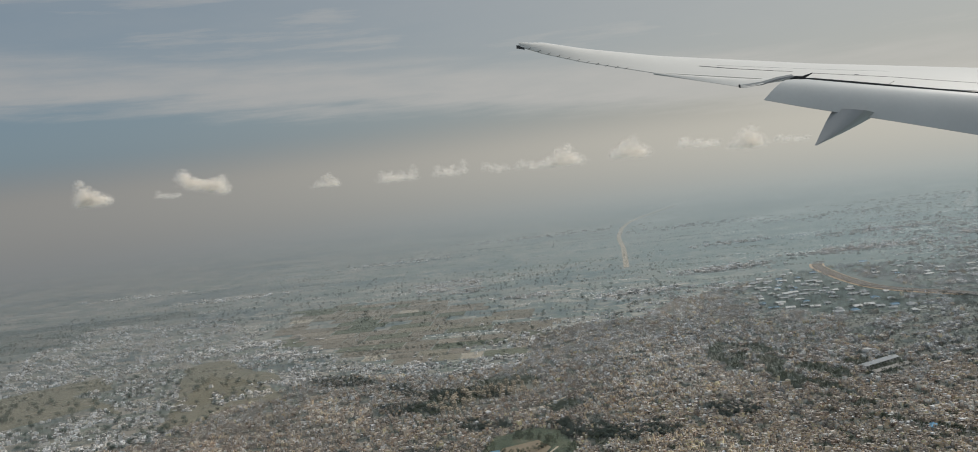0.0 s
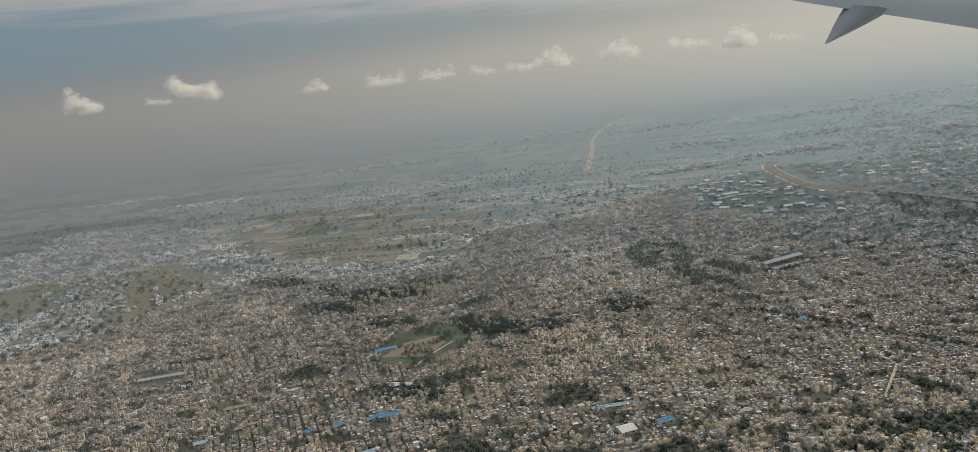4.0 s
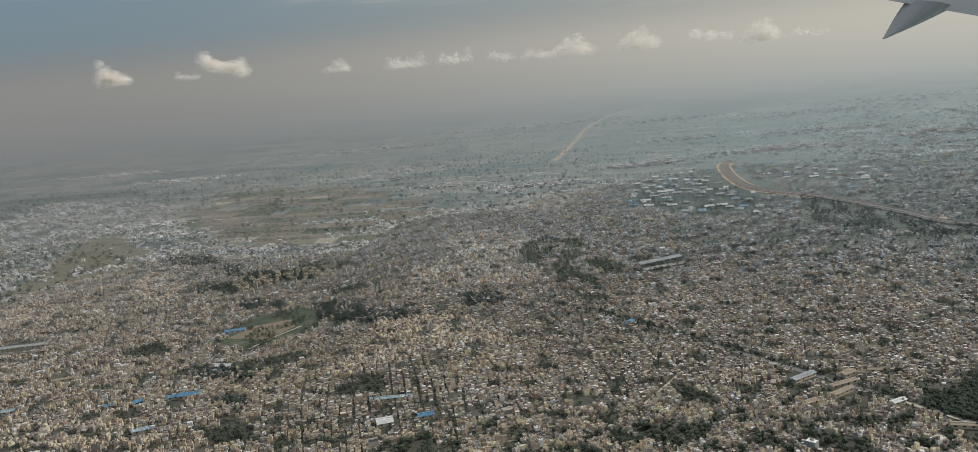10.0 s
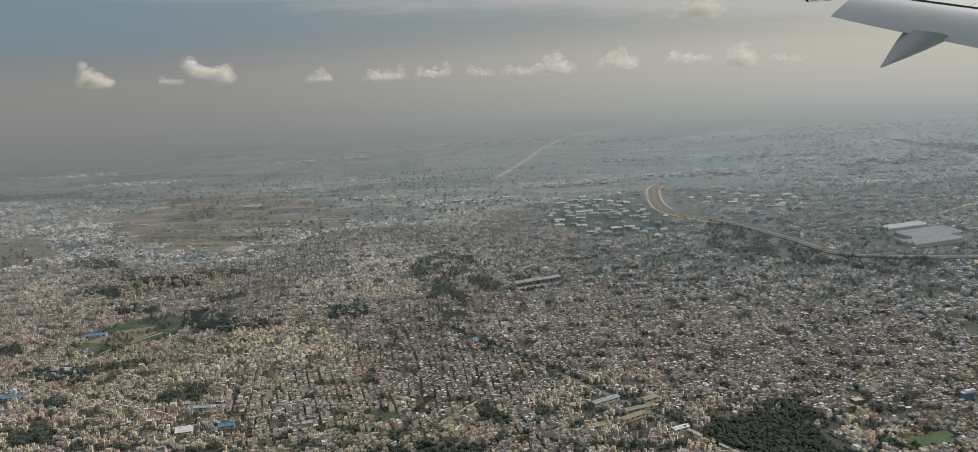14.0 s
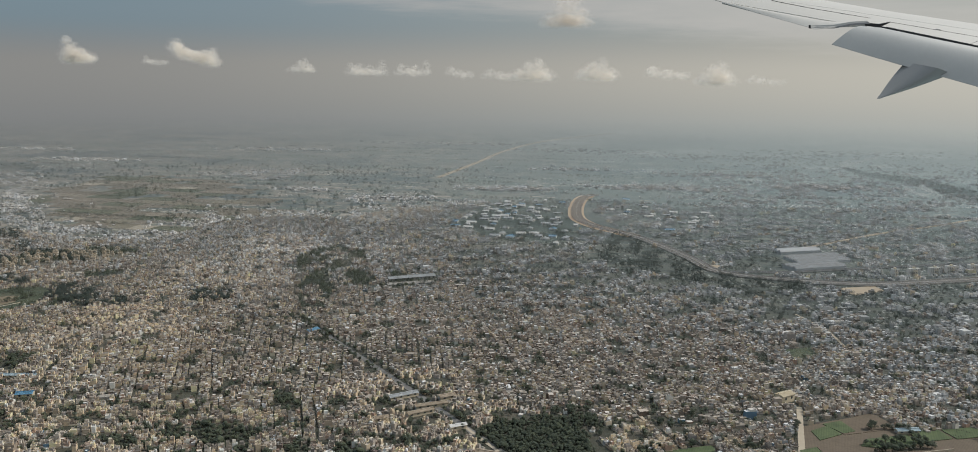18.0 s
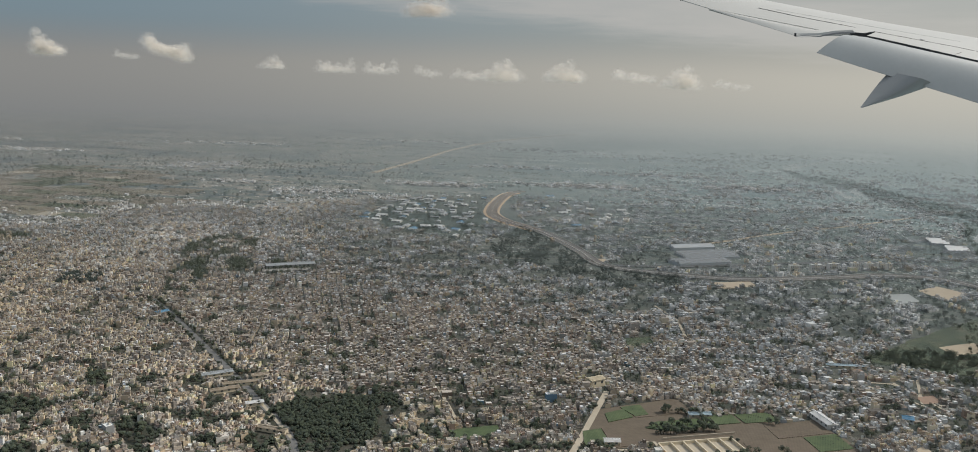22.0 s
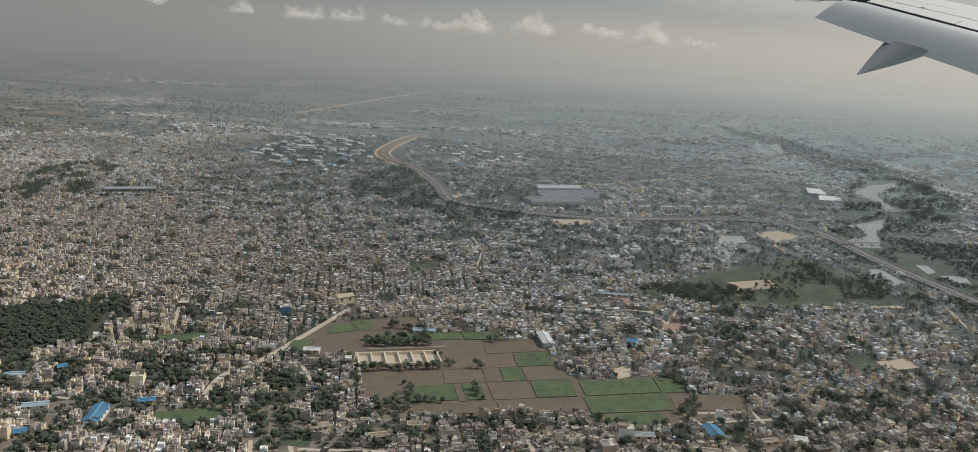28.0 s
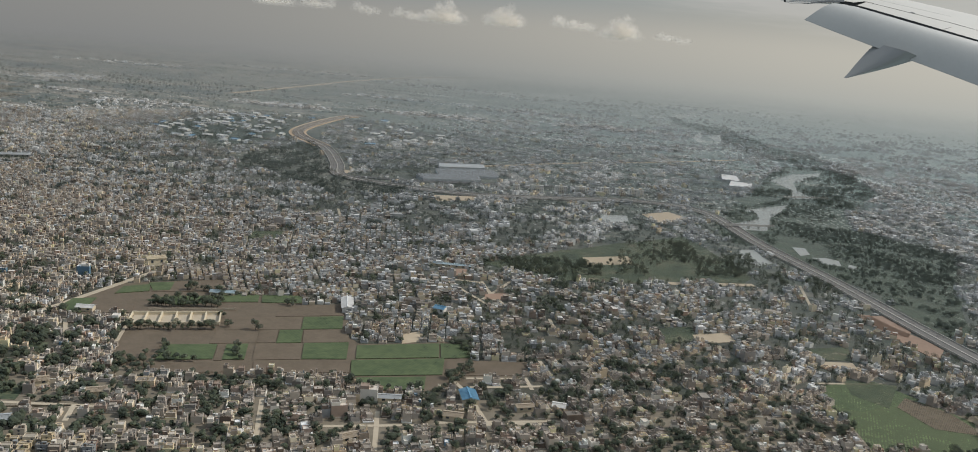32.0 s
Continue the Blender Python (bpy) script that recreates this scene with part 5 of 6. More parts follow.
# ---- the aircraft's wing ----
wing_paint = plain("wing_paint", (0.50, 0.485, 0.45), 0.05, 0.004, 0.45)
# darker than the wing: the flap's shade is put into this colour
flap_shade_paint = plain("flap_shade_paint", (0.37, 0.378, 0.372), 0.14, 0.006, 0.55)
fairing_paint = plain("fairing_paint", (0.25, 0.252, 0.245), 0.08, 0.006, 0.42)
black_shade_and_trim = plain("black_shade_and_trim", (0.02, 0.02, 0.02), 0.2, 0.01, 0.7)
seam_dark = plain("seam_dark", (0.07, 0.065, 0.06), 0.2, 0.02, 0.7)
seam_pale = plain("seam_pale", (0.40, 0.40, 0.385), 0.1, 0.02, 0.7)
seam_grey = plain("seam_grey", (0.22, 0.22, 0.22), 0.2, 0.02, 0.7)


def skin(name, upper, lower, mat, parent, steps=10, bulge=0.0, thick=14.0, label=""):
    """A curved panel between two edges of equal number of corners, with thickness; bulge lifts its middle."""
    bm = bmesh.new()
    front, back = [], []
    for p, q in zip(upper, lower):
        p, q = Vector(p), Vector(q)
        chord = q - p
        out = Vector((0, -0.5, 1)).normalized()
        col = [p.lerp(q, i / steps) + out * bulge * math.sin(math.pi * (i / steps) ** 0.75) for i in range(steps + 1)]
        front.append([bm.verts.new(c) for c in col])
        back.append([bm.verts.new(c - out * thick * (0.15 + math.sin(math.pi * min(1, 0.12 + i / steps * 0.88)))) for i, c in enumerate(col)])
    for a_, b_, flip in ((front, front, 0), (back, back, 1)):
        for r, s in zip(a_, a_[1:]):
            for i in range(steps):
                bm.faces.new((r[i], s[i], s[i + 1], r[i + 1]))
    for i in range(len(front) - 1):
        for e_ in (0, steps):
            bm.faces.new((front[i][e_], front[i + 1][e_], back[i + 1][e_], back[i][e_]))
    for c in (0, -1):
        for i in range(steps):
            bm.faces.new((front[c][i], front[c][i + 1], back[c][i + 1], back[c][i]))
    bmesh.ops.recalc_face_normals(bm, faces=bm.faces[:])
    ob = part(name, bm, mat, parent, label, smooth=False)
    for poly in ob.data.polygons:
        poly.use_smooth = True
    ob.data.set_sharp_from_angle(angle=radians(35))
    return ob


def bar(name, p, q, r, mat, parent):
    bm = bmesh.new()
    d = Vector(q) - Vector(p)
    bmesh.ops.create_cone(bm, cap_ends=True, segments=8, radius1=r, radius2=r * 0.6, depth=d.length, matrix=Matrix.Translation((Vector(p) + Vector(q)) / 2) @ d.to_track_quat("Z", "Y").to_matrix().to_4x4())
    return part(name, bm, mat, parent)


wing = thing("aircraft_wing", pose(0, 0, 0), "white airliner wing with lowered grey flap and flap fairing", "aircraft wing")
# edges set far off and flattened in depth to fit the camera's view
LE = [(207, 4480, 652), (333, 4500, 648), (528, 4510, 600), (928, 4530, 522), (1726, 4550, 401), (2612, 4560, 284)]
TE = [(205, 4470, 642), (322, 4450, 589), (509, 4430, 526), (858, 4400, 430), (1585, 4300, 301), (2410, 4240, 158)]
LE.append(tuple(2 * b - a for a, b in zip(LE[-2], LE[-1])))
TE.append(tuple(2 * b - a for a, b in zip(TE[-2], TE[-1])))
panel = skin("main_panel", LE, TE, wing_paint, wing, 12, 14.0, 22.0)
skin("aileron", [(857, 4396, 429), (1080, 4360, 386), (1318, 4330, 342), (1530, 4300, 323)],
     [(858, 4390, 425), (1072, 4340, 360), (1273, 4280, 300), (1456, 4285, 317)], wing_paint, wing, 5, 3.0, 10.0)
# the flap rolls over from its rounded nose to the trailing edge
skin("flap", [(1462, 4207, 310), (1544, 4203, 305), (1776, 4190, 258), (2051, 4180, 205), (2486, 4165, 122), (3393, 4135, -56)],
     [(1308, 4135, 226), (1469, 4129, 179), (1702, 4115, 114), (1941, 4100, 49), (2354, 4085, -66), (3237, 4055, -314)], flap_shade_paint, wing, 14, 20.0, 12.0, "lowered flap, its grey darkened for shade")
# black strip and patch painted where gap and recess lie in shade
skin("flap_gap", [(1525, 4215, 315), (1586, 4212, 307), (1779, 4200, 269), (2052, 4185, 214), (2486, 4165, 127), (3400, 4145, -51)],
     [(1514, 4214, 308), (1586, 4210, 297), (1779, 4198, 258), (2052, 4182, 200), (2486, 4162, 110), (3401, 4142, -73)], black_shade_and_trim, wing, 2, 0.0, 3.0, "black strip standing in for the shaded gap above the flap")
skin("flap_recess", [(1497, 4290, 332), (1563, 4288, 327), (1616, 4290, 338)], [(1503, 4288, 318), (1552, 4286, 312), (1572, 4288, 315)], black_shade_and_trim, wing, 2, 0.0, 3.0, "black patch standing in for the shaded recess at the flap's outer end")
skin("aileron_rail", [(1248, 4294, 316), (1359, 4290, 321), (1432, 4290, 335), (1512, 4294, 341)],
     [(1248, 4292, 309), (1361, 4287, 310), (1434, 4287, 326), (1518, 4292, 334)], wing_paint, wing, 3, 0.0, 6.0, "pale fairing rail at the aileron's inner end")
# the shadow along the rail's lower edge, built as a dark strip
skin("rail_shadow_strip", [(1247, 4288, 309), (1360, 4284, 310), (1433, 4284, 326), (1517, 4288, 334)],
     [(1247, 4287, 304), (1360, 4282, 305), (1436, 4282, 320), (1522, 4286, 326)], seam_grey, wing, 2, 0.0, 4.0, "dark grey strip standing in for the shadow below the rail")
skin("rail_end_cap", [(1242, 4284, 318), (1251, 4284, 318)], [(1243, 4284, 303), (1252, 4284, 303)], black_shade_and_trim, wing, 2, 0.0, 4.0, "dark end cap")
SEAMS = (((1592, 4225, 331), (1969, 4205, 270), 1.5), ((1969, 4205, 270), (2489, 4180, 174), 1.5), ((1545, 4222, 309), (1592, 4225, 331), 2.0), ((1924, 4195, 228), (1979, 4200, 250), 1.4),
         ((1092, 4400, 438), (1262, 4370, 403), 1.8), ((1262, 4370, 403), (1525, 4300, 353), 1.5))
panel_bm = bmesh.new()
panel_bm.from_mesh(panel.data)
panel_tree = BVHTree.FromBMesh(panel_bm)
panel_bm.free()
CAMERA_17S = Vector((9.8, 0.0, 68.4))


def lie(p):
    """The place on the wing's skin that a point in front of it covers, seen from the camera at 17 s."""
    hit = panel_tree.ray_cast(CAMERA_17S, (Vector(p) - CAMERA_17S).normalized())[0]
    return hit if hit else Vector(p)


for p, q, r_ in SEAMS:
    for i in range(4):
        u_, v_ = Vector(p).lerp(Vector(q), i / 4), Vector(p).lerp(Vector(q), (i + 1) / 4)
        bar("panel_seam", lie(u_), lie(v_), r_, seam_dark, wing)
for p, q in (((1186, 4420, 433), (1656, 4330, 355)), ((1656, 4330, 355), (2006, 4290, 302))):
    for i in range(4):
        u_, v_ = Vector(p).lerp(Vector(q), i / 4), Vector(p).lerp(Vector(q), (i + 1) / 4)
        bar("panel_joint", lie(u_), lie(v_), 0.9, seam_pale, wing)
bar("hinge_cover", lie((1794, 4215, 301)), lie((1813, 4215, 299)), 3.2, seam_grey, wing)
# static wicks along the outer trailing edge
for i in range(11):
    s_ = i / 10
    p = Vector((256, 4455, 619)).lerp(Vector((726, 4405, 463)), s_) + Vector((0, 0, -10 * math.sin(math.pi * s_)))
    bar("static_wick", tuple(p + Vector((8, 0, 6))), tuple(p + Vector((-10, -4, -1))), 1.3, black_shade_and_trim, wing)
skin("tip_light", [(193, 4470, 646), (234, 4475, 644)], [(191, 4462, 630), (231, 4460, 619)], black_shade_and_trim, wing, 2, 0.0, 5.0, "dark wing tip light")
fair = new("flap_fairing")
fair.parent = wing
bm = bmesh.new()
tip, top, foot, ridge = Vector((1502, 4050, -14)), Vector((1645, 4150, 150)), Vector((1855, 4150, 101)), Vector((1717, 4060, 119))
rings = []
for i in range(13):
    s_ = i / 12
    e_ = s_ ** 0.92
    wide_ = (0.045 + 0.955 * s_)
    mid_ = tip.lerp((top + foot) / 2, e_)
    up_, down_ = mid_ + (top - foot) / 2 * wide_ + Vector((-6, 0, 3)) * math.sin(math.pi * s_), mid_ + (foot - top) / 2 * wide_ + Vector((3, 0, -5)) * math.sin(math.pi * s_)
    edge_ = up_.lerp(down_, 0.80 - 0.28 * s_) + (ridge - (top + foot) / 2).project(Vector((0, 1, 0))) * wide_
    back_ = mid_ + Vector((0, 25 * wide_, 0))
    rings.append([bm.verts.new(c) for c in (up_, up_.lerp(edge_, 0.5) + Vector((0, -9 * wide_, 0)), edge_.lerp(up_, 0.06), edge_.lerp(down_, 0.08), edge_.lerp(down_, 0.55) + Vector((0, -7 * wide_, 0)), down_, back_)])
bm.faces.new(rings[0])
for r, s_ in zip(rings, rings[1:]):
    for i in range(7):
        bm.faces.new((r[i], r[(i + 1) % 7], s_[(i + 1) % 7], s_[i]))
bm.faces.new(rings[-1])
bmesh.ops.remove_doubles(bm, verts=bm.verts[:], dist=0.5)
bmesh.ops.recalc_face_normals(bm, faces=bm.faces[:])
bm_ob = part("fairing_shell", bm, fairing_paint, fair, "pointed grey fairing below the flap")
for poly in bm_ob.data.polygons:
    poly.use_smooth = True
bm_ob.data.set_sharp_from_angle(angle=radians(50))

# ---- clouds ----
cm, ck, csh = material("cloud")
csh.inputs["Base Color"].default_value, csh.inputs["Roughness"].default_value = (0.98, 0.92, 0.84, 1), 1.0
glow_through = ck.n("ShaderNodeBsdfTranslucent", Color=(0.98, 0.92, 0.84, 1))
body = ck.n("ShaderNodeMixShader", Fac=0.6)
ck.t.links.new(csh.outputs[0], body.inputs[1])
ck.t.links.new(glow_through.outputs[0], body.inputs[2])
both = ck.n("ShaderNodeMixShader", Fac=0.034)
ck.t.links.new(ck.n("ShaderNodeBsdfTransparent").outputs[0], both.inputs[1])
ck.t.links.new(body.outputs[0], both.inputs[2])
ck.t.links.new(both.outputs[0], [n_ for n_ in ck.t.nodes if n_.type == "OUTPUT_MATERIAL"][0].inputs[0])
ICO = bmesh.new()
bmesh.ops.create_icosphere(ICO, subdivisions=2, radius=1.0)
ico_v, ico_f = np.array([v.co[:] for v in ICO.verts]), np.array([[v.index for v in f.verts] for f in ICO.faces])
ICO.free()


def cloud(base, wide, tall, humps, puffs, seed):
    """A small cumulus of many thin puffs. humps: middle, foot, top and half width of each, as shares of the width and height."""
    r = np.random.default_rng(seed)
    vs, fs = [], []
    puffs = int(puffs * 2.2)
    area = np.array([(h[2] - h[1] + 0.1) * h[3] for h in humps])
    for i, which in enumerate(r.choice(len(humps), puffs, p=area / area.sum())):
        hx, z0, z1, half = humps[which]
        s_ = r.random() ** 1.2
        k = (0.6 * tall + 0.16 * wide) * r.uniform(0.075, 0.215) * (1.3 - 0.6 * s_)
        at = np.array([(hx + half * r.uniform(-1, 1) * (1 - s_ ** 1.6) ** 0.5) * wide, r.uniform(-0.12, 0.12) * wide, (z0 + s_ * (z1 - z0)) * tall])
        vs.append(ico_v * r.uniform(0.9, 1.1, (len(ico_v), 1)) * k * np.array([r.uniform(1.0, 1.9), 1.2, 0.9]) + at)
        fs.append(ico_f + i * len(ico_v))
    ob = raw("cloud", np.concatenate(vs), np.concatenate(fs), [cm])
    for poly in ob.data.polygons:
        poly.use_smooth = True
    ob.location = base
    return tagged(ob, "small cream-white fair-weather cumulus in the haze", "cloud", "clouds above the plain")


TOWER = ((-0.30, 0.0, 1.0, 0.13), (-0.12, 0.0, 0.72, 0.2), (0.12, 0.0, 0.45, 0.25), (0.0, 0.0, 0.22, 0.5))
STAIR = ((-0.46, 0.62, 1.0, 0.05), (-0.37, 0.40, 0.84, 0.09), (-0.2, 0.32, 0.62, 0.13), (0.0, 0.24, 0.5, 0.14), (0.2, 0.16, 0.52, 0.12), (0.39, 0.0, 0.6, 0.08))
HEAP = ((-0.1, 0.0, 0.8, 0.2), (0.12, 0.0, 1.0, 0.16), (0.3, 0.0, 0.5, 0.18), (-0.35, 0.05, 0.4, 0.14), (0.0, 0.0, 0.25, 0.48))
BANK = ((-0.4, 0.1, 0.8, 0.1), (-0.2, 0.05, 0.7, 0.14), (0.05, 0.0, 0.65, 0.16), (0.36, 0.0, 1.0, 0.11), (0.0, 0.0, 0.3, 0.48))
WISP = ((-0.3, 0.2, 0.9, 0.14), (0.0, 0.1, 0.6, 0.2), (0.3, 0.0, 0.5, 0.2))
for i, (base, wide, tall, humps, puffs) in enumerate((
        ((-703, 1330, 81), 54, 36, TOWER, 150), ((-586, 1500, 78), 76, 42, STAIR, 140), ((-622, 1420, 77), 46, 14, WISP, 40), ((-358, 1350, 69), 40, 20, HEAP, 80), ((-243, 1290, 67), 58, 18, BANK, 85), ((-165, 1230, 67), 48, 18, BANK, 70),
        ((-104, 1250, 64), 40, 17, WISP, 40), ((-48, 1290, 62), 50, 16, WISP, 50), ((-0, 1300, 63), 60, 29, HEAP, 120), ((90, 1250, 65), 58, 27, HEAP, 120), ((186, 1240, 67), 66, 16, WISP, 75), ((249, 1215, 61), 52, 29, HEAP, 120),
        ((324, 1250, 61), 56, 12, WISP, 35), ((25, 250, 82), 13, 8, HEAP, 100))):
    cloud(base, wide, tall, humps, puffs, 40 + i)


# ---- the farm inside the suburb ----
def plot_sheet(name, corners, z, mat, label, category, group):
    return tagged(sheet(name, corners, z, 0.12, mat), label, category, group)


BROWN_PLOTS = ([(103.5, 163.1), (114.6, 167.3), (116.1, 161.1), (104.7, 156.9)], [(97.5, 154.2), (109.3, 158.2), (110.6, 151.6), (98.7, 147.7)], [(97.6, 147.0), (104.1, 149.3), (105.4, 143.3), (98.6, 141.0)], [(104.4, 149.4), (107.2, 150.4), (108.5, 144.3), (105.6, 143.3)], [(111.4, 151.5), (118.8, 154.2), (119.9, 147.9), (112.7, 145.4)],
               [(105.7, 142.8), (112.9, 145.2), (114.3, 138.3), (107.3, 136.0)], [(94.1, 131.0), (107.6, 135.3), (108.6, 131.5), (94.6, 127.1)], [(107.8, 135.4), (122.1, 140.0), (122.9, 135.0), (108.9, 131.1)])
FALLOW_PLOTS = ([(137.2, 144.1), (150.1, 147.1), (149.6, 141.0), (137.5, 137.8)], [(76.8, 169.1), (88.6, 174.9), (91.0, 168.1), (78.9, 163.6)], [(71.7, 157.5), (77.6, 160.3), (80.7, 151.5), (73.3, 148.7)], [(84.9, 138.3), (90.9, 140.4), (93.6, 132.4), (87.1, 130.8)], [(100.1, 140.9), (101.3, 141.3), (103.0, 134.6), (101.8, 134.2)])
GREEN_PLOTS = ([(109.6, 158.0), (116.3, 160.5), (117.5, 154.0), (110.8, 151.7)], [(107.5, 150.2), (111.2, 151.5), (112.5, 145.4), (108.7, 144.1)], [(113.1, 145.3), (120.1, 147.7), (121.3, 140.3), (114.5, 138.4)], [(92.1, 138.4), (100.0, 140.9), (101.5, 134.7), (93.5, 132.1)], [(101.4, 141.3), (104.6, 142.4), (106.1, 135.9), (102.9, 134.9)],
               [(121.7, 146.7), (135.0, 151.5), (135.7, 145.0), (122.7, 140.8)], [(122.2, 140.0), (136.7, 144.8), (137.1, 137.9), (123.4, 133.7)], [(124.4, 133.2), (134.7, 136.4), (135.1, 131.5), (126.0, 128.7)])
CROP_PLOTS = ([(80.2, 158.6), (82.6, 162.0), (91.2, 164.8), (91.9, 161.2), (86.0, 157.6)], [(76.2, 168.6), (80.4, 170.6), (81.6, 165.6), (78.9, 164.2)], [(72.9, 164.9), (76.8, 167.7), (78.4, 163.8), (73.3, 160.5)], [(68.1, 155.4), (71.6, 157.1), (73.0, 148.9), (68.1, 149.2)], [(91.7, 166.3), (98.2, 168.1), (99.2, 163.7), (92.4, 161.4)], [(98.8, 167.9), (106.0, 169.9), (107.1, 165.6), (100.0, 163.6)], [(135.2, 151.6), (140.0, 152.3), (140.9, 146.4), (136.1, 144.8)])
for plots_, mat_, label_ in ((BROWN_PLOTS, soil, "bare brown ploughed field plot"), (FALLOW_PLOTS, soil, "fallow brown field plot"), (GREEN_PLOTS, crop, "bright green crop plot in rows"), (CROP_PLOTS, crop, "green vegetable plot beside the houses")):
    for i, q in enumerate(plots_):
        plot_sheet("field_plot", q, 0.16 + 0.004 * i + (0.06 if mat_ is crop else 0), mat_, label_, "field", "plots of the farm")
yard = thing("building_yard", pose(0, 0, 0), "sandy building yard with low cream walls", "yard")
lot = [(81.5, 150.4), (95.4, 154.9), (97.0, 149.7), (82.9, 145.2)]
ob = sheet("yard_floor", lot, 0.2, 0.12, lane_dust)
ob.parent = yard
for i in range(7):
    a_, b_ = Vector(lot[0]).lerp(Vector(lot[1]), i / 6), Vector(lot[3]).lerp(Vector(lot[2]), i / 6)
    strip("cross_wall", [tuple(a_), tuple(b_)], -0.12, 0.12, 0.2, 0.75, cream, yard)
strip("long_wall", [lot[0], lot[1]], -0.12, 0.12, 0.2, 0.8, cream, yard)
strip("boundary_wall", list([(82.8, 153.7), (96.9, 158.3)]), -0.08, 0.08, 0.1, 0.45, lane_dust, yard)
strip("side_wall", list([(80.9, 152.3), (85.5, 134.8)]), -0.3, 0.3, 0.1, 0.2, lane_dust, yard)
strip("long_wall", [lot[3], lot[2]], -0.12, 0.12, 0.2, 0.7, cream, yard)


# ---- large single buildings ----
def shed(axis, wide, high, roof_mat, wall_mat, name, label, category, group=""):
    """A long hall with a pitched sheet roof over walls, its ridge along the axis."""
    (x0, y0), (x1, y1) = axis
    length = math.hypot(x1 - x0, y1 - y0)
    ob = thing(name, pose((x0 + x1) / 2, (y0 + y1) / 2, 0.05, 0, 0, math.degrees(math.atan2(y1 - y0, x1 - x0))), label, category, group)
    l, k = length / 2, wide / 2
    part("hall_body", B(-l, -k, 0, l, k, high, bevel=0.03), wall_mat, ob)
    rise = wide * 0.14
    for s_ in (-1, 1):
        bm = bmesh.new()
        v = [bm.verts.new(c) for c in ((-l - 0.15, s_ * (k + 0.2), high - 0.03), (l + 0.15, s_ * (k + 0.2), high - 0.03), (l + 0.15, 0, high + rise), (-l - 0.15, 0, high + rise))]
        f = bm.faces.new(v)
        bmesh.ops.solidify(bm, geom=[f], thickness=0.07)
        bmesh.ops.recalc_face_normals(bm, faces=bm.faces[:])
        part("roof_sheet", bm, roof_mat, ob)
    bm = bmesh.new()
    box(bm, -l - 0.15, -0.1, high + rise - 0.02, l + 0.15, 0.1, high + rise + 0.08)
    part("ridge", bm, roof_mat, ob)
    n = max(2, int(length / 1.4))
    for i in range(n):
        x = -l + (i + 0.5) * length / n
        part("window", B(x - 0.22, -k - 0.03, high * 0.45, x + 0.22, -k + 0.02, high * 0.78), dark_glass, ob)
    part("door", B(-l - 0.03, -0.4, 0, -l + 0.02, 0.4, min(high * 0.7, 0.9)), grey_sheet, ob)
    return ob


shed([(115.0, 169.0), (116.5, 162.7)], 2.0, 1.1, white_sheet, white_wall, "farm_hall", "long white-roofed hall beside the farm plots", "hall")
shed([(141.5, 131.5), (142.4, 127.9)], 2.2, 0.9, blue_sheet, cream, "blue_roof_house", "house with a pale blue sheet roof", "house")
shed([(50.3, 114.3), (49.3, 120.0)], 2.0, 1.1, blue_sheet, white_wall, "blue_hall", "long hall with a blue sheet roof", "hall", "blue halls")
shed([(-148.4, 187.5), (-143.4, 188.5)], 2.0, 1.0, blue_sheet, cream, "blue_hall", "hall with a bright blue sheet roof", "hall", "blue halls")
shed([(-154.5, 236.5), (-148.8, 238.2)], 1.9, 0.9, blue_sheet, white_wall, "blue_hall", "hall with a blue sheet roof by the park", "hall", "blue halls")
shed([(-158.2, 184.9), (-156.5, 186.5)], 1.6, 0.9, blue_sheet, cream, "blue_hall", "small hall with a blue sheet roof", "hall", "blue halls")
shed([(-164.3, 183.7), (-162.9, 185.3)], 1.5, 0.9, blue_sheet, cream, "blue_hall", "small hall with a blue sheet roof", "hall", "blue halls")
shed([(-89.2, 167.0), (-86.1, 167.9)], 1.8, 0.9, blue_sheet, cream, "blue_hall", "hall with a blue sheet roof among houses", "hall", "blue halls")
shed([(-41.4, 217.6), (-39.4, 220.5)], 1.6, 0.9, blue_sheet, cream, "blue_hall", "small hall with a blue sheet roof", "hall", "blue halls")
shed([(-147.3, 207.4), (-140.3, 205.5)], 2.2, 1.0, white_sheet, cream, "white_hall", "long hall with a white sheet roof", "hall", "white halls")
shed([(-97.5, 165.2), (-94.4, 166.1)], 3.2, 0.9, white_sheet, cream, "white_hall", "square hall with a pale flat sheet roof", "hall", "white halls")
shed([(70.5, 179.9), (73.5, 182.1)], 2.2, 1.7, cream, cream, "school", "cream three-storey school block", "school")
shed([(-30.9, 278.2), (-16.5, 285.4)], 3.0, 1.2, grey_sheet, concrete, "stadium_stand", "long grey-roofed stadium stand", "stand", "stands of the stadium")
shed([(-30.2, 272.4), (-15.9, 278.4)], 2.4, 0.6, concrete, concrete, "stadium_stand", "low concrete terrace of the stadium", "stand", "stands of the stadium")
for axis_, wide_ in (([(34.9, 133.2), (36.1, 134.0)], 1.4), ([(41.7, 109.9), (43.0, 110.7)], 1.4), ([(53.3, 123.1), (55.4, 124.2)], 1.3), ([(-151.0, 187.1), (-147.2, 189.0)], 1.5)):
    shed(axis_, wide_, 0.8, blue_sheet, cream, "blue_hall", "hall with a blue sheet roof among houses and trees", "hall", "blue halls")
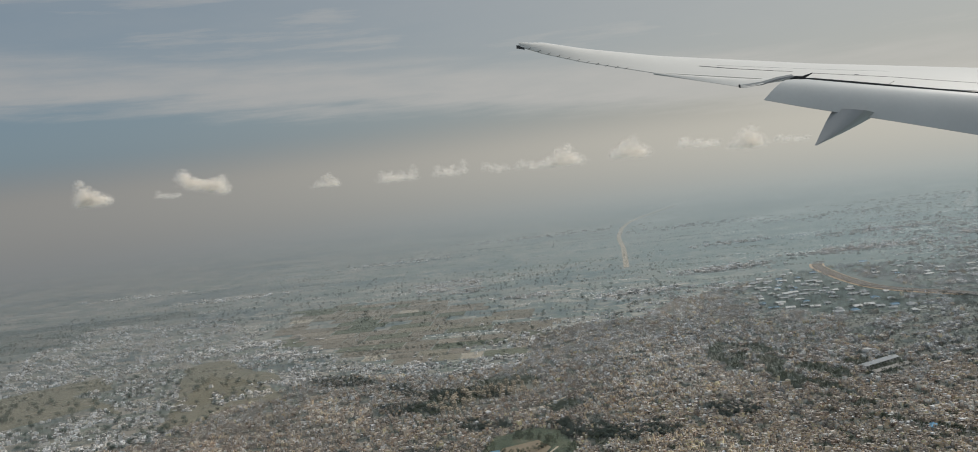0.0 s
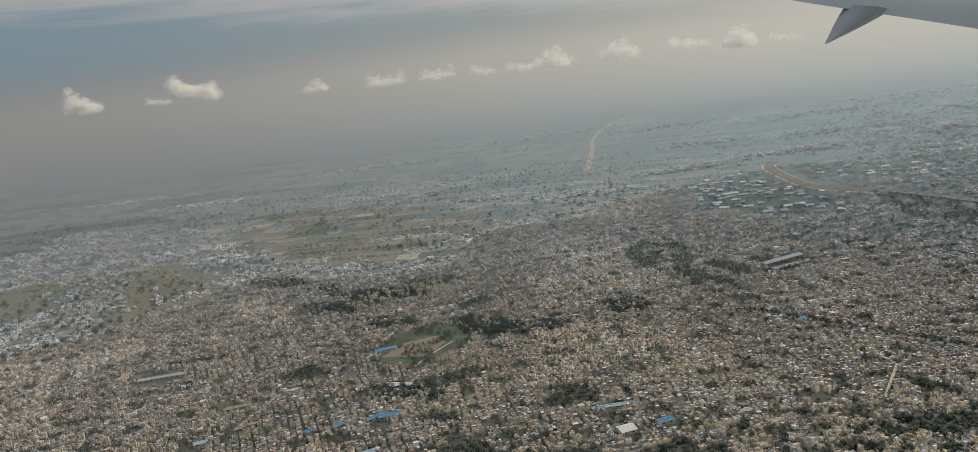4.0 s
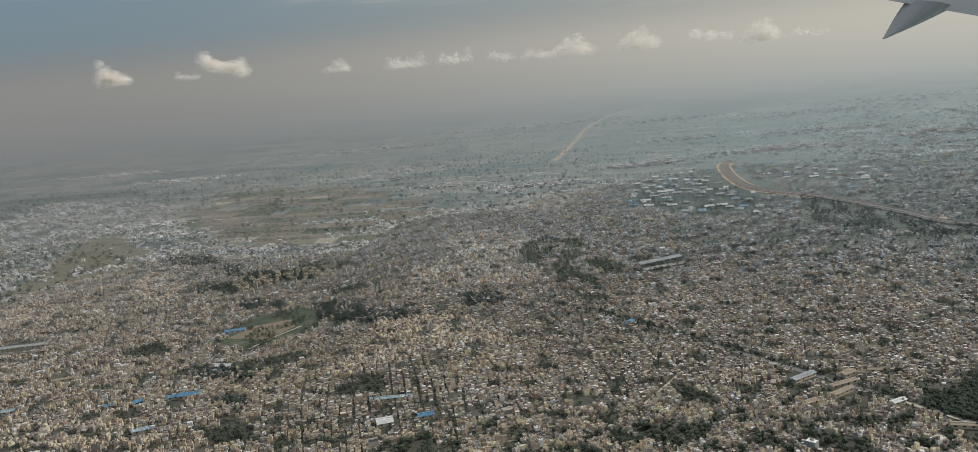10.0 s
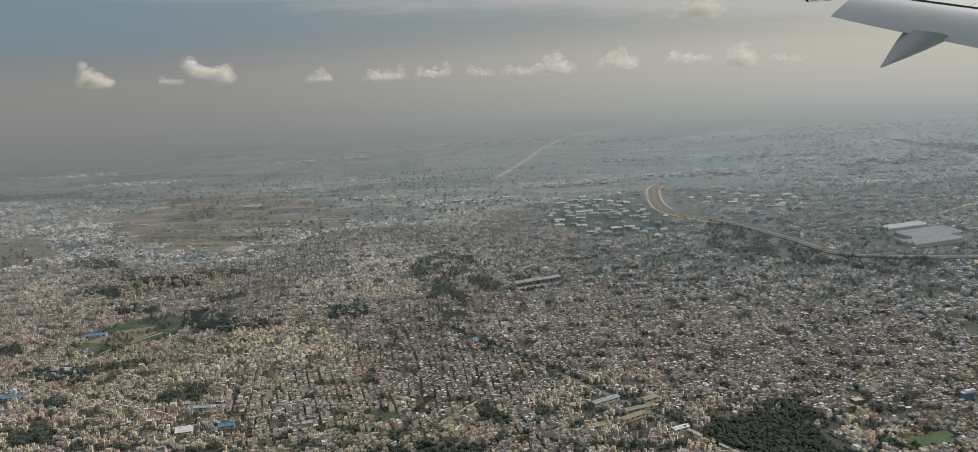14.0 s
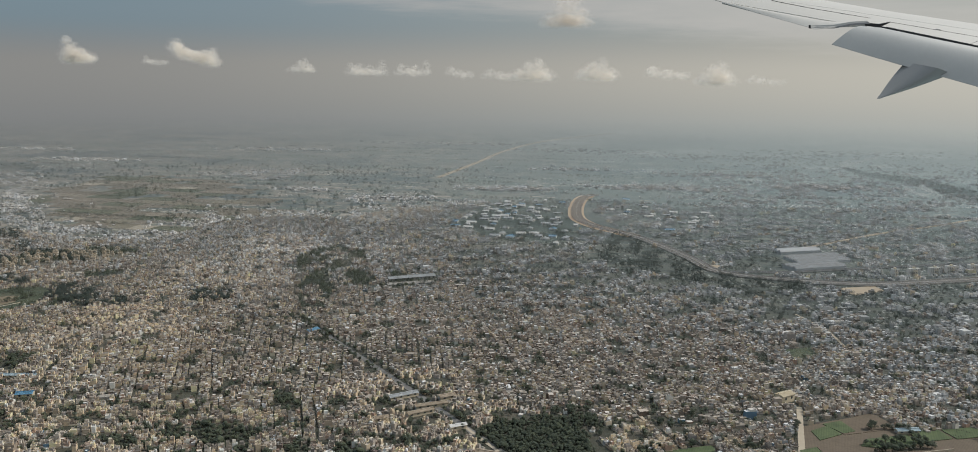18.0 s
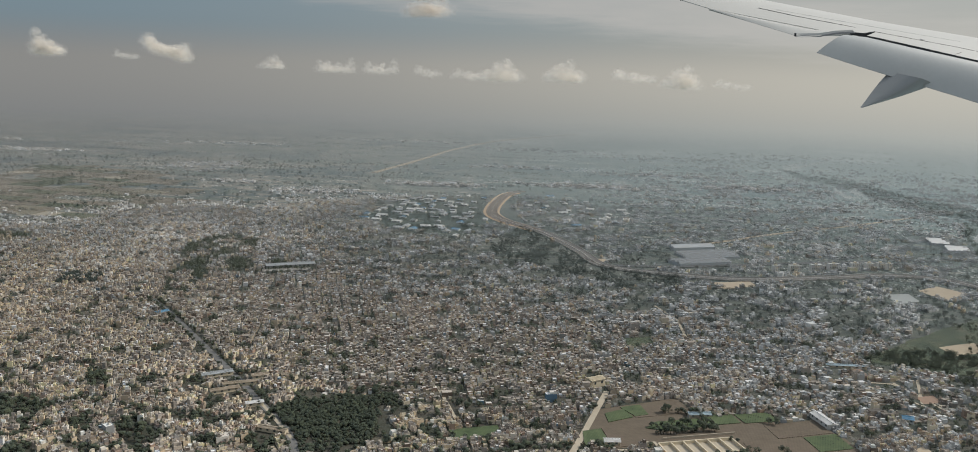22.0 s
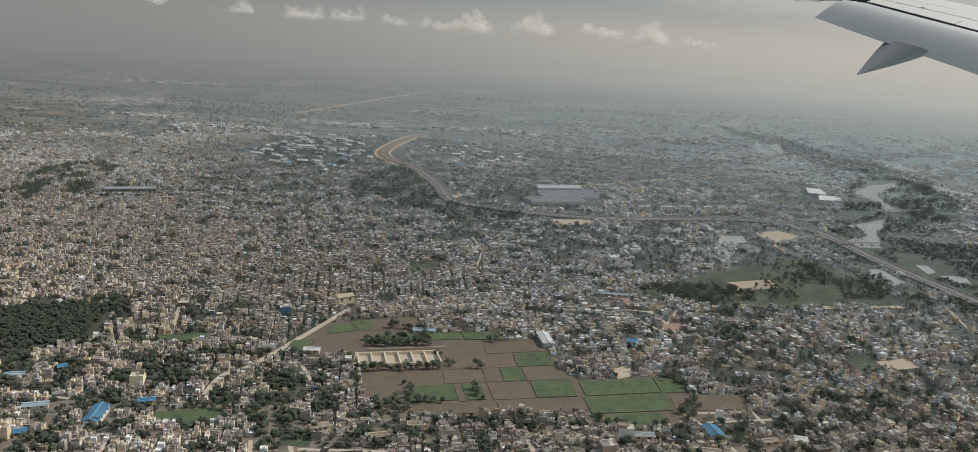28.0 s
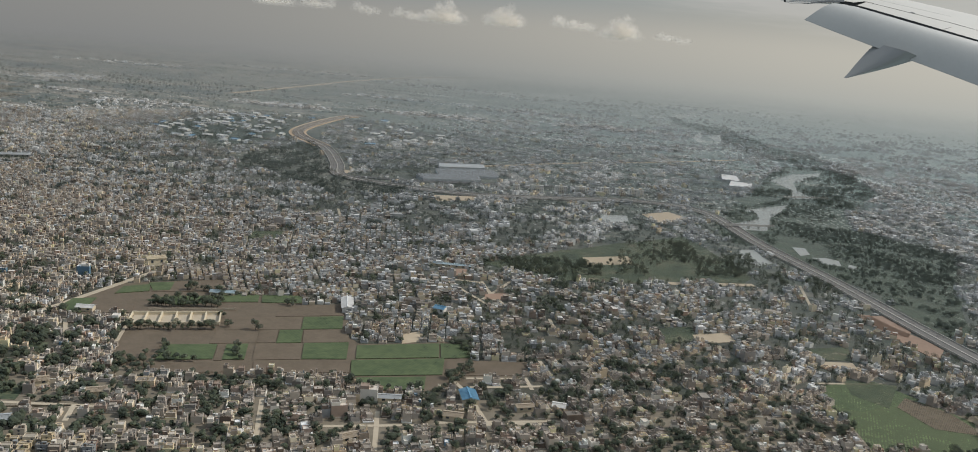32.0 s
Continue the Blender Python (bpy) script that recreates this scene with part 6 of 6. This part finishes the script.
for axis_, wide_ in (([(28.8, 128.6), (31.4, 129.7)], 1.2), ([(37.9, 118.3), (41.1, 119.7)], 1.5), ([(127.7, 202.1), (136.9, 202.1)], 1.1), ([(-146.1, 203.9), (-142.4, 207.1)], 1.4), ([(-101.2, 178.1), (-91.9, 178.9)], 1.3), ([(89.4, 165.8), (93.8, 166.5)], 1.4)):
    shed(axis_, wide_, 0.7, pale_blue_sheet, cream, "long_shed", "long low shed with a pale blue sheet roof", "shed", "pale sheds of the suburb")
shed([(132.1, 169.2), (134.1, 168.7)], 2.0, 1.0, blue_sheet, white_wall, "blue_hall", "house with a pale blue roof in the suburb", "house", "blue halls")


# workshops and halls along the avenue and in the suburb
tan_sheet = plain("tan_roof_sheet", (0.40, 0.33, 0.25), 0.2, 0.6, 0.6, thin=(120.0, 300.0))
WORKSHOPS = (([(-11.7, 173.1), (-6.4, 176.8)], 1.5, 'grey'),
             ([(-1.3, 174.3), (1.7, 176.2)], 1.6, 'tan'),
             ([(4.8, 176.5), (8.1, 175.4)], 1.3, 'tan'),
             ([(-6.5, 164.3), (-1.8, 167.6)], 1.3, 'tan'),
             ([(-5.5, 168.6), (0.5, 171.5)], 1.2, 'tan'),
             ([(2.7, 158.7), (5.6, 160.3)], 1.2, 'white'),
             ([(-12.6, 161.3), (-10.1, 162.6)], 1.4, 'tan'),
             ([(8.7, 148.3), (14.2, 146.9)], 1.3, 'tan'),
             ([(71.7, 150.2), (74.5, 150.5)], 1.6, 'white'),
             ([(90.1, 118.0), (92.5, 119.1)], 1.6, 'tan'),
             ([(83.6, 107.5), (85.4, 108.3)], 1.7, 'grey'),
             ([(81.1, 119.0), (83.4, 120.6)], 1.5, 'tan'),
             ([(129.1, 126.1), (132.3, 126.5)], 1.4, 'grey'),
             ([(139.0, 122.7), (141.7, 122.6)], 1.6, 'tan'),
             ([(126.7, 112.5), (128.5, 113.8)], 1.6, 'tan'),
             ([(154.4, 129.6), (156.2, 129.4)], 1.7, 'white'),
             ([(149.0, 127.5), (151.4, 128.5)], 1.2, 'tan'),
             ([(-188.2, 204.4), (-183.2, 206.1)], 1.5, 'tan'),
             ([(-150.7, 168.5), (-147.0, 170.2)], 1.5, 'blue'),
             ([(-189.6, 184.9), (-186.7, 185.8)], 1.6, 'blue'),
             ([(-228.3, 238.1), (-227.0, 243.9)], 1.8, 'tan'),
             ([(-221.2, 235.8), (-208.6, 237.8)], 2.0, 'grey'))
for axis_, wide_, tint_ in WORKSHOPS:
    shed(axis_, wide_, 0.85, {"tan": tan_sheet, "grey": grey_sheet, "white": white_sheet, "blue": pale_blue_sheet}[tint_], cream, "workshop_hall", "low workshop hall with a %s sheet roof among houses" % tint_, "hall", "workshop halls")


def hall(corners, high, roof_mat, label, bays):
    """A wide depot hall of four corners: columns, roof slabs bay by bay, gutters."""
    ob = thing("depot_hall", pose(0, 0, 0), label, "depot", "halls of the depot")
    p = [Vector(c) for c in corners]
    for i in range(bays):
        a_, b_ = i / bays, (i + 0.94) / bays
        q = [p[0].lerp(p[3], a_), p[1].lerp(p[2], a_), p[1].lerp(p[2], b_), p[0].lerp(p[3], b_)]
        mid = [q[0].lerp(q[3], 0.5), q[1].lerp(q[2], 0.5)]
        bm = bmesh.new()
        low = [bm.verts.new((c.x, c.y, high)) for c in q]
        top = [bm.verts.new((c.x, c.y, high + 0.7)) for c in mid]
        for f in ((low[0], low[1], top[1], top[0]), (top[0], top[1], low[2], low[3]), (low[0], top[0], low[3]), (low[1], low[2], top[1]), (low[3], low[2], low[1], low[0])):
            bm.faces.new(f)
        bmesh.ops.recalc_face_normals(bm, faces=bm.faces[:])
        part("roof_bay", bm, roof_mat, ob)
    edge = p + [p[0]]
    for a_, b_ in zip(edge, edge[1:]):
        strip("wall", [tuple(a_), tuple(b_)], -0.15, 0.15, 0.0, high - 0.01, grey_sheet, ob)
    return ob


hall([(107.0, 317.9), (128.6, 325.8), (130.3, 319.0), (110.5, 311.1)], 1.1, depot_sheet, "low grey-roofed depot hall beside the railway", 3)
hall([(112.0, 334.2), (133.6, 343.5), (136.0, 330.8), (114.4, 323.1)], 0.9, depot_sheet, "wide pale grey depot hall with ridged roof bays", 5)
hall([(111.7, 346.2), (128.9, 352.5), (129.8, 346.9), (112.6, 340.6)], 1.2, grey_sheet, "narrow pale grey depot hall", 2)
hall([(230.4, 391.2), (236.5, 390.5), (235.4, 377.5), (228.3, 378.9)], 1.0, white_sheet, "wide white-roofed works hall among trees", 3)
hall([(230.7, 373.0), (239.0, 371.1), (236.6, 362.4), (227.9, 362.6)], 1.0, white_sheet, "wide white-roofed works hall among trees", 3)


def flats(x, y, turn, wide, high):
    """A block of flats with floors of windows and a roof room."""
    ob = thing("apartment_block", pose(x, y, 0.05, 0, 0, turn), "white apartment block with rows of dark windows", "apartment block", "apartment blocks beside the railway")
    k = wide / 2
    part("body", B(-k, -1.0, 0, k, 1.0, high, bevel=0.04), white_wall, ob)
    part("roof_room", B(-0.5, -0.4, high, 0.4, 0.4, high + 0.5), cream, ob)
    part("parapet", B(-k - 0.05, -1.05, high - 0.02, k + 0.05, -0.9, high + 0.16), white_wall, ob)
    floors, cols = 5, max(3, int(wide / 0.65))
    for f in range(floors):
        for c in range(cols):
            xx, zz = -k + (c + 0.5) * wide / cols, (f + 0.35) * high / floors
            part("window", B(xx - 0.11, -1.03, zz + 0.04, xx + 0.11, -0.98, zz + 0.25), dark_glass, ob)
        part("balcony", B(-k * 0.4, -1.25, f * high / floors + 0.02, k * 0.4, -1.0, f * high / floors + 0.14), cream, ob)
    return ob


for (x, y), wide in zip([(143.3, 305.2), (150.6, 307.3), (158.9, 310.1), (166.1, 313.3), (174.7, 316.1), (180.2, 317.1), (184.7, 318.6), (187.5, 318.0)], (2.0, 4.2, 4.2, 4.2, 3.2, 3.0, 2.6, 2.2)):
    flats(x, y + 2.5, 12, wide, 2.6)


def tower(x, y, turn, wide, deep, high, paint):
    """A slim apartment tower with a stair head and balcony bands."""
    ob = thing("apartment_tower", pose(x, y, 0.05, 0, 0, turn), "slim cream apartment tower with a stair head on its roof", "apartment block", "apartment towers of the colony")
    part("body", B(-wide, -deep, 0, wide, deep, high, bevel=0.03), paint, ob)
    part("stair_head", B(-wide * 0.4, -deep * 0.5, high, wide * 0.3, deep * 0.3, high + 0.45), paint, ob)
    for f in range(1, int(high / 0.52)):
        part("balcony", B(-wide * 0.75, -deep - 0.14, f * 0.52, wide * 0.75, -deep + 0.01, f * 0.52 + 0.14), white_wall, ob)
    return ob


cr = random.Random(21)
colony_paint = plain("colony_plaster", (0.42, 0.35, 0.26), 0.2, 1.0, thin=(110.0, 260.0))
spots = []
while len(spots) < 52:
    x, y = cr.uniform(-172, -130), cr.uniform(276, 313)
    if inside(np.array([x]), np.array([y]), COLONY)[0] and all(math.hypot(x - q[0], y - q[1]) > 2.3 for q in spots):
        spots.append((x, y))
        tower(x, y, 15 + cr.choice([0, 90]), cr.uniform(0.5, 0.9), cr.uniform(0.5, 0.8), cr.uniform(1.2, 2.6), colony_paint)
# ---- sheds of the works ----


def works(zone, n, seed):
    r = random.Random(seed)
    xs, ys = [p[0] for p in zone], [p[1] for p in zone]
    done = []
    while len(done) < n:
        x, y = r.uniform(min(xs), max(xs)), r.uniform(min(ys), max(ys))
        if inside(np.array([x]), np.array([y]), zone)[0] and near_line(np.array([x]), np.array([y]), EXPRESSWAY)[0] > 6 and all(abs(x - q) > 4.4 or abs(y - w_) > 4.0 for q, w_ in done):
            l, a_ = r.uniform(0.9, 2.4), radians(r.choice([-8, -12, 78, -10, 15, 80]))
            mat_ = r.choice([white_sheet, white_sheet, grey_sheet, grey_sheet, grey_sheet, grey_sheet, blue_sheet])
            colour_ = "blue" if mat_ is blue_sheet else "white" if mat_ is white_sheet else "grey"
            shed([(x - l * math.cos(a_), y - l * math.sin(a_)), (x + l * math.cos(a_), y + l * math.sin(a_))], r.uniform(1.6, 3.6), 0.7, mat_, white_wall, "works_shed", "%s-roofed works shed among trees" % colour_, "shed", "sheds of the works")
            done.append((x, y))


works(WORKS, 64, 3)
works([(49.1, 451.3), (66.1, 488.8), (99.8, 455.8), (106.4, 407.8), (74.5, 379.6)], 30, 4)
works([(-22.2, 453.7), (19.7, 492.8), (31.8, 444.7), (31.1, 395.6), (3.8, 386.3)], 22, 6)


# ---- bridges ----
def bridge(line, wide):
    ob = thing("river_bridge", pose(0, 0, 0), "low grey road bridge on piers over the river", "bridge", "bridges over the river")
    strip("deck", line, -wide, wide, 0.75, 0.95, concrete, ob)
    for s_ in (-wide, wide - 0.12):
        strip("railing", line, s_, s_ + 0.12, 0.95, 1.25, concrete, ob)
    p, q = Vector(line[0]), Vector(line[1])
    n = max(4, int((q - p).length / 3))
    for i in range(n):
        c = p.lerp(q, (i + 0.5) / n)
        part("pier", B(c.x - 0.25, c.y - wide * 0.8, 0, c.x + 0.25, c.y + wide * 0.8, 0.76), concrete, ob)


tagged(strip("suburb_road", smooth_line([(115.1, 346.2), (136.9, 366.0), (171.6, 396.3), (209.2, 423.6), (254.7, 461.3)]), -0.9, 0.9, 0, 0.2, far_sand), "pale road through the far suburb", "road", kind="structure")
bridge([(209.0, 279.5), (226.0, 284.5)], 0.6)
bridge([(246.0, 347.0), (264.8, 354.0)], 0.7)
tagged(strip("river_road", [(314.1, 452.6), (326.9, 429.6), (345.7, 430.0)], -1.6, 1.6, 0, 0.2, concrete), "pale road far along the river", "road", kind="structure")


# ---- field plots of the great farm north of the town ----
strip_soil = plain("strip_field", (0.13, 0.113, 0.083), 0.12, 0.3, thin=(100.0, 380.0), by_object=[(0.0, (0.21, 0.18, 0.14)), (0.25, (0.12, 0.13, 0.085)), (0.4, (0.19, 0.165, 0.125)), (0.6, (0.27, 0.23, 0.18)), (0.74, (0.10, 0.115, 0.07)), (0.82, (0.23, 0.205, 0.15)), (0.93, (0.42, 0.37, 0.29))])
fields = thing("strip_fields", pose(0, 0, 0), "long brown and green strip fields beyond the town", "fields", kind="structure")
unit = bpy.data.meshes.new("strip_field")
bm = B(-0.5, -0.5, 0, 0.5, 0.5, 1)
bm.to_mesh(unit)
bm.free()
unit.materials.append(strip_soil)
fr = random.Random(8)
turn_ = radians(-7)
made = 0
for row in range(19):
    v = 345 + row * 11.5
    u = -300 + fr.uniform(0, 10)
    while u < -90:
        wide = fr.uniform(7, 24)
        x, y = u + wide / 2, v - (u + 190) * math.tan(-turn_)
        if inside(np.array([x]), np.array([y]), MAIN_FIELDS)[0] and made < 290 and fr.random() < 0.86:
            ob = new("strip_field", unit)
            ob.parent = fields
            ob.matrix_world = Matrix.Translation((x, y, 0.01)) @ Matrix.Rotation(turn_, 4, "Z") @ Matrix.Diagonal((wide * 0.96, 11.0, 0.10 + fr.uniform(0, 0.05), 1))
            made += 1
        u += wide

# ---- the nearest houses, one by one ----
PAINTS = [plain("plaster_" + n_, c_, 0.22, 1.6) for n_, c_ in (("grey", (0.27, 0.255, 0.235)), ("beige", (0.40, 0.35, 0.28)), ("white", (0.52, 0.48, 0.42)), ("brick", (0.22, 0.15, 0.115)), ("brown", (0.24, 0.195, 0.155)), ("ochre", (0.42, 0.34, 0.22)), ("slate", (0.20, 0.205, 0.205)), ("sand", (0.46, 0.40, 0.31)))]
WORDS = ["grey", "beige", "white", "bare brick", "brown", "ochre", "slate-grey", "sand-coloured"]
roof_dust = plain("roof_concrete", (0.27, 0.238, 0.195), 0.35, 1.4)
tank_black = plain("tank_plastic", (0.05, 0.05, 0.055), 0.2, 4.0, 0.5)
wood_door = plain("door_wood", (0.14, 0.09, 0.06), 0.2, 4.0, 0.6)
win_mesh, tank_mesh = bpy.data.meshes.new("window"), bpy.data.meshes.new("water_tank")
bm = bmesh.new()
box(bm, -0.5, -0.04, 0, 0.5, 0.02, 1)
box(bm, -0.58, -0.09, 1.0, 0.58, 0.02, 1.12)
bm.to_mesh(win_mesh)
bm.free()
win_mesh.materials.append(dark_glass)
bm = bmesh.new()
bmesh.ops.create_cone(bm, cap_ends=True, segments=10, radius1=0.5, radius2=0.46, depth=0.8, matrix=Matrix.Translation((0, 0, 0.4)))
bmesh.ops.create_cone(bm, cap_ends=True, segments=10, radius1=0.46, radius2=0.15, depth=0.2, matrix=Matrix.Translation((0, 0, 0.9)))
bm.to_mesh(tank_mesh)
bm.free()
tank_mesh.materials.append(tank_black)


def placed(name, mesh, parent, m):
    ob = new(name, mesh)
    ob.parent = parent
    ob.matrix_local = m
    return ob


def house(x, y, hx, hy, turn, r):
    """A flat-roofed town house: storeys, parapet, roof room, tank, windows, balcony."""
    k = r.randrange(len(PAINTS))
    storeys = r.choice([1, 2, 2, 3, 3, 4])
    rise = 0.42
    high = storeys * rise
    words = {1: "one-storey", 2: "two-storey", 3: "three-storey", 4: "four-storey"}[storeys]
    ob = thing("town_house", pose(x, y, 0.05, 0, 0, math.degrees(turn)), "%s %s plaster house with flat roof" % (words, WORDS[k]) if k != 3 else "%s bare brick house with flat roof" % words, "house", "houses of the near suburb")
    paint = PAINTS[k]
    part("body", B(-hx, -hy, 0, hx, hy, high, bevel=0.02), paint, ob)
    part("roof", B(-hx + 0.06, -hy + 0.06, high - 0.01, hx - 0.06, hy - 0.06, high + 0.03), roof_dust, ob)
    bm = bmesh.new()
    for a in ((-hx, -hy, hx, -hy + 0.06), (-hx, hy - 0.06, hx, hy), (-hx, -hy + 0.06, -hx + 0.06, hy - 0.06), (hx - 0.06, -hy + 0.06, hx, hy - 0.06)):
        box(bm, a[0], a[1], high, a[2], a[3], high + 0.14)
    part("parapet", bm, paint, ob)
    if r.random() < 0.7:
        sx, sy = hx * r.uniform(0.3, 0.55), hy * r.uniform(0.3, 0.55)
        cx, cy = r.choice([-1, 1]) * (hx - sx - 0.07), r.choice([-1, 1]) * (hy - sy - 0.07)
        room = part("roof_room", B(cx - sx, cy - sy, high + 0.03, cx + sx, cy + sy, high + 0.42, bevel=0.015), paint, ob)
        part("door", B(cx - 0.09, cy - sy - 0.02, high + 0.04, cx + 0.09, cy - sy + 0.01, high + 0.32), wood_door, room)
    if r.random() < 0.6:
        placed("water_tank", tank_mesh, ob, Matrix.Translation((r.uniform(-0.5, 0.5) * hx, r.uniform(-0.5, 0.5) * hy, high + 0.03)) @ Matrix.Diagonal((0.28, 0.28, 0.3, 1)))
    for f in range(storeys):
        for side, half, reach in ((0, hx, hy), (1, hy, hx), (3, hy, hx)):
            n = max(1, int(half * 2 / 0.7))
            for i in range(n):
                if r.random() < 0.25:
                    continue
                u = -half + (i + 0.5) * 2 * half / n
                m = Matrix.Rotation(side * math.pi / 2, 4, "Z") @ Matrix.Translation((u, -reach, f * rise + 0.13)) @ Matrix.Diagonal((0.2, 1, 0.19, 1))
                placed("window", win_mesh, ob, m)
        if f and r.random() < 0.6:
            part("balcony", B(-hx * 0.7, -hy - 0.22, f * rise - 0.03, hx * 0.7, -hy, f * rise + 0.12), paint, ob)
    return ob


hr = random.Random(12)
for row in near_plots:
    house(row[0], row[1], row[2], row[3], row[4], hr)
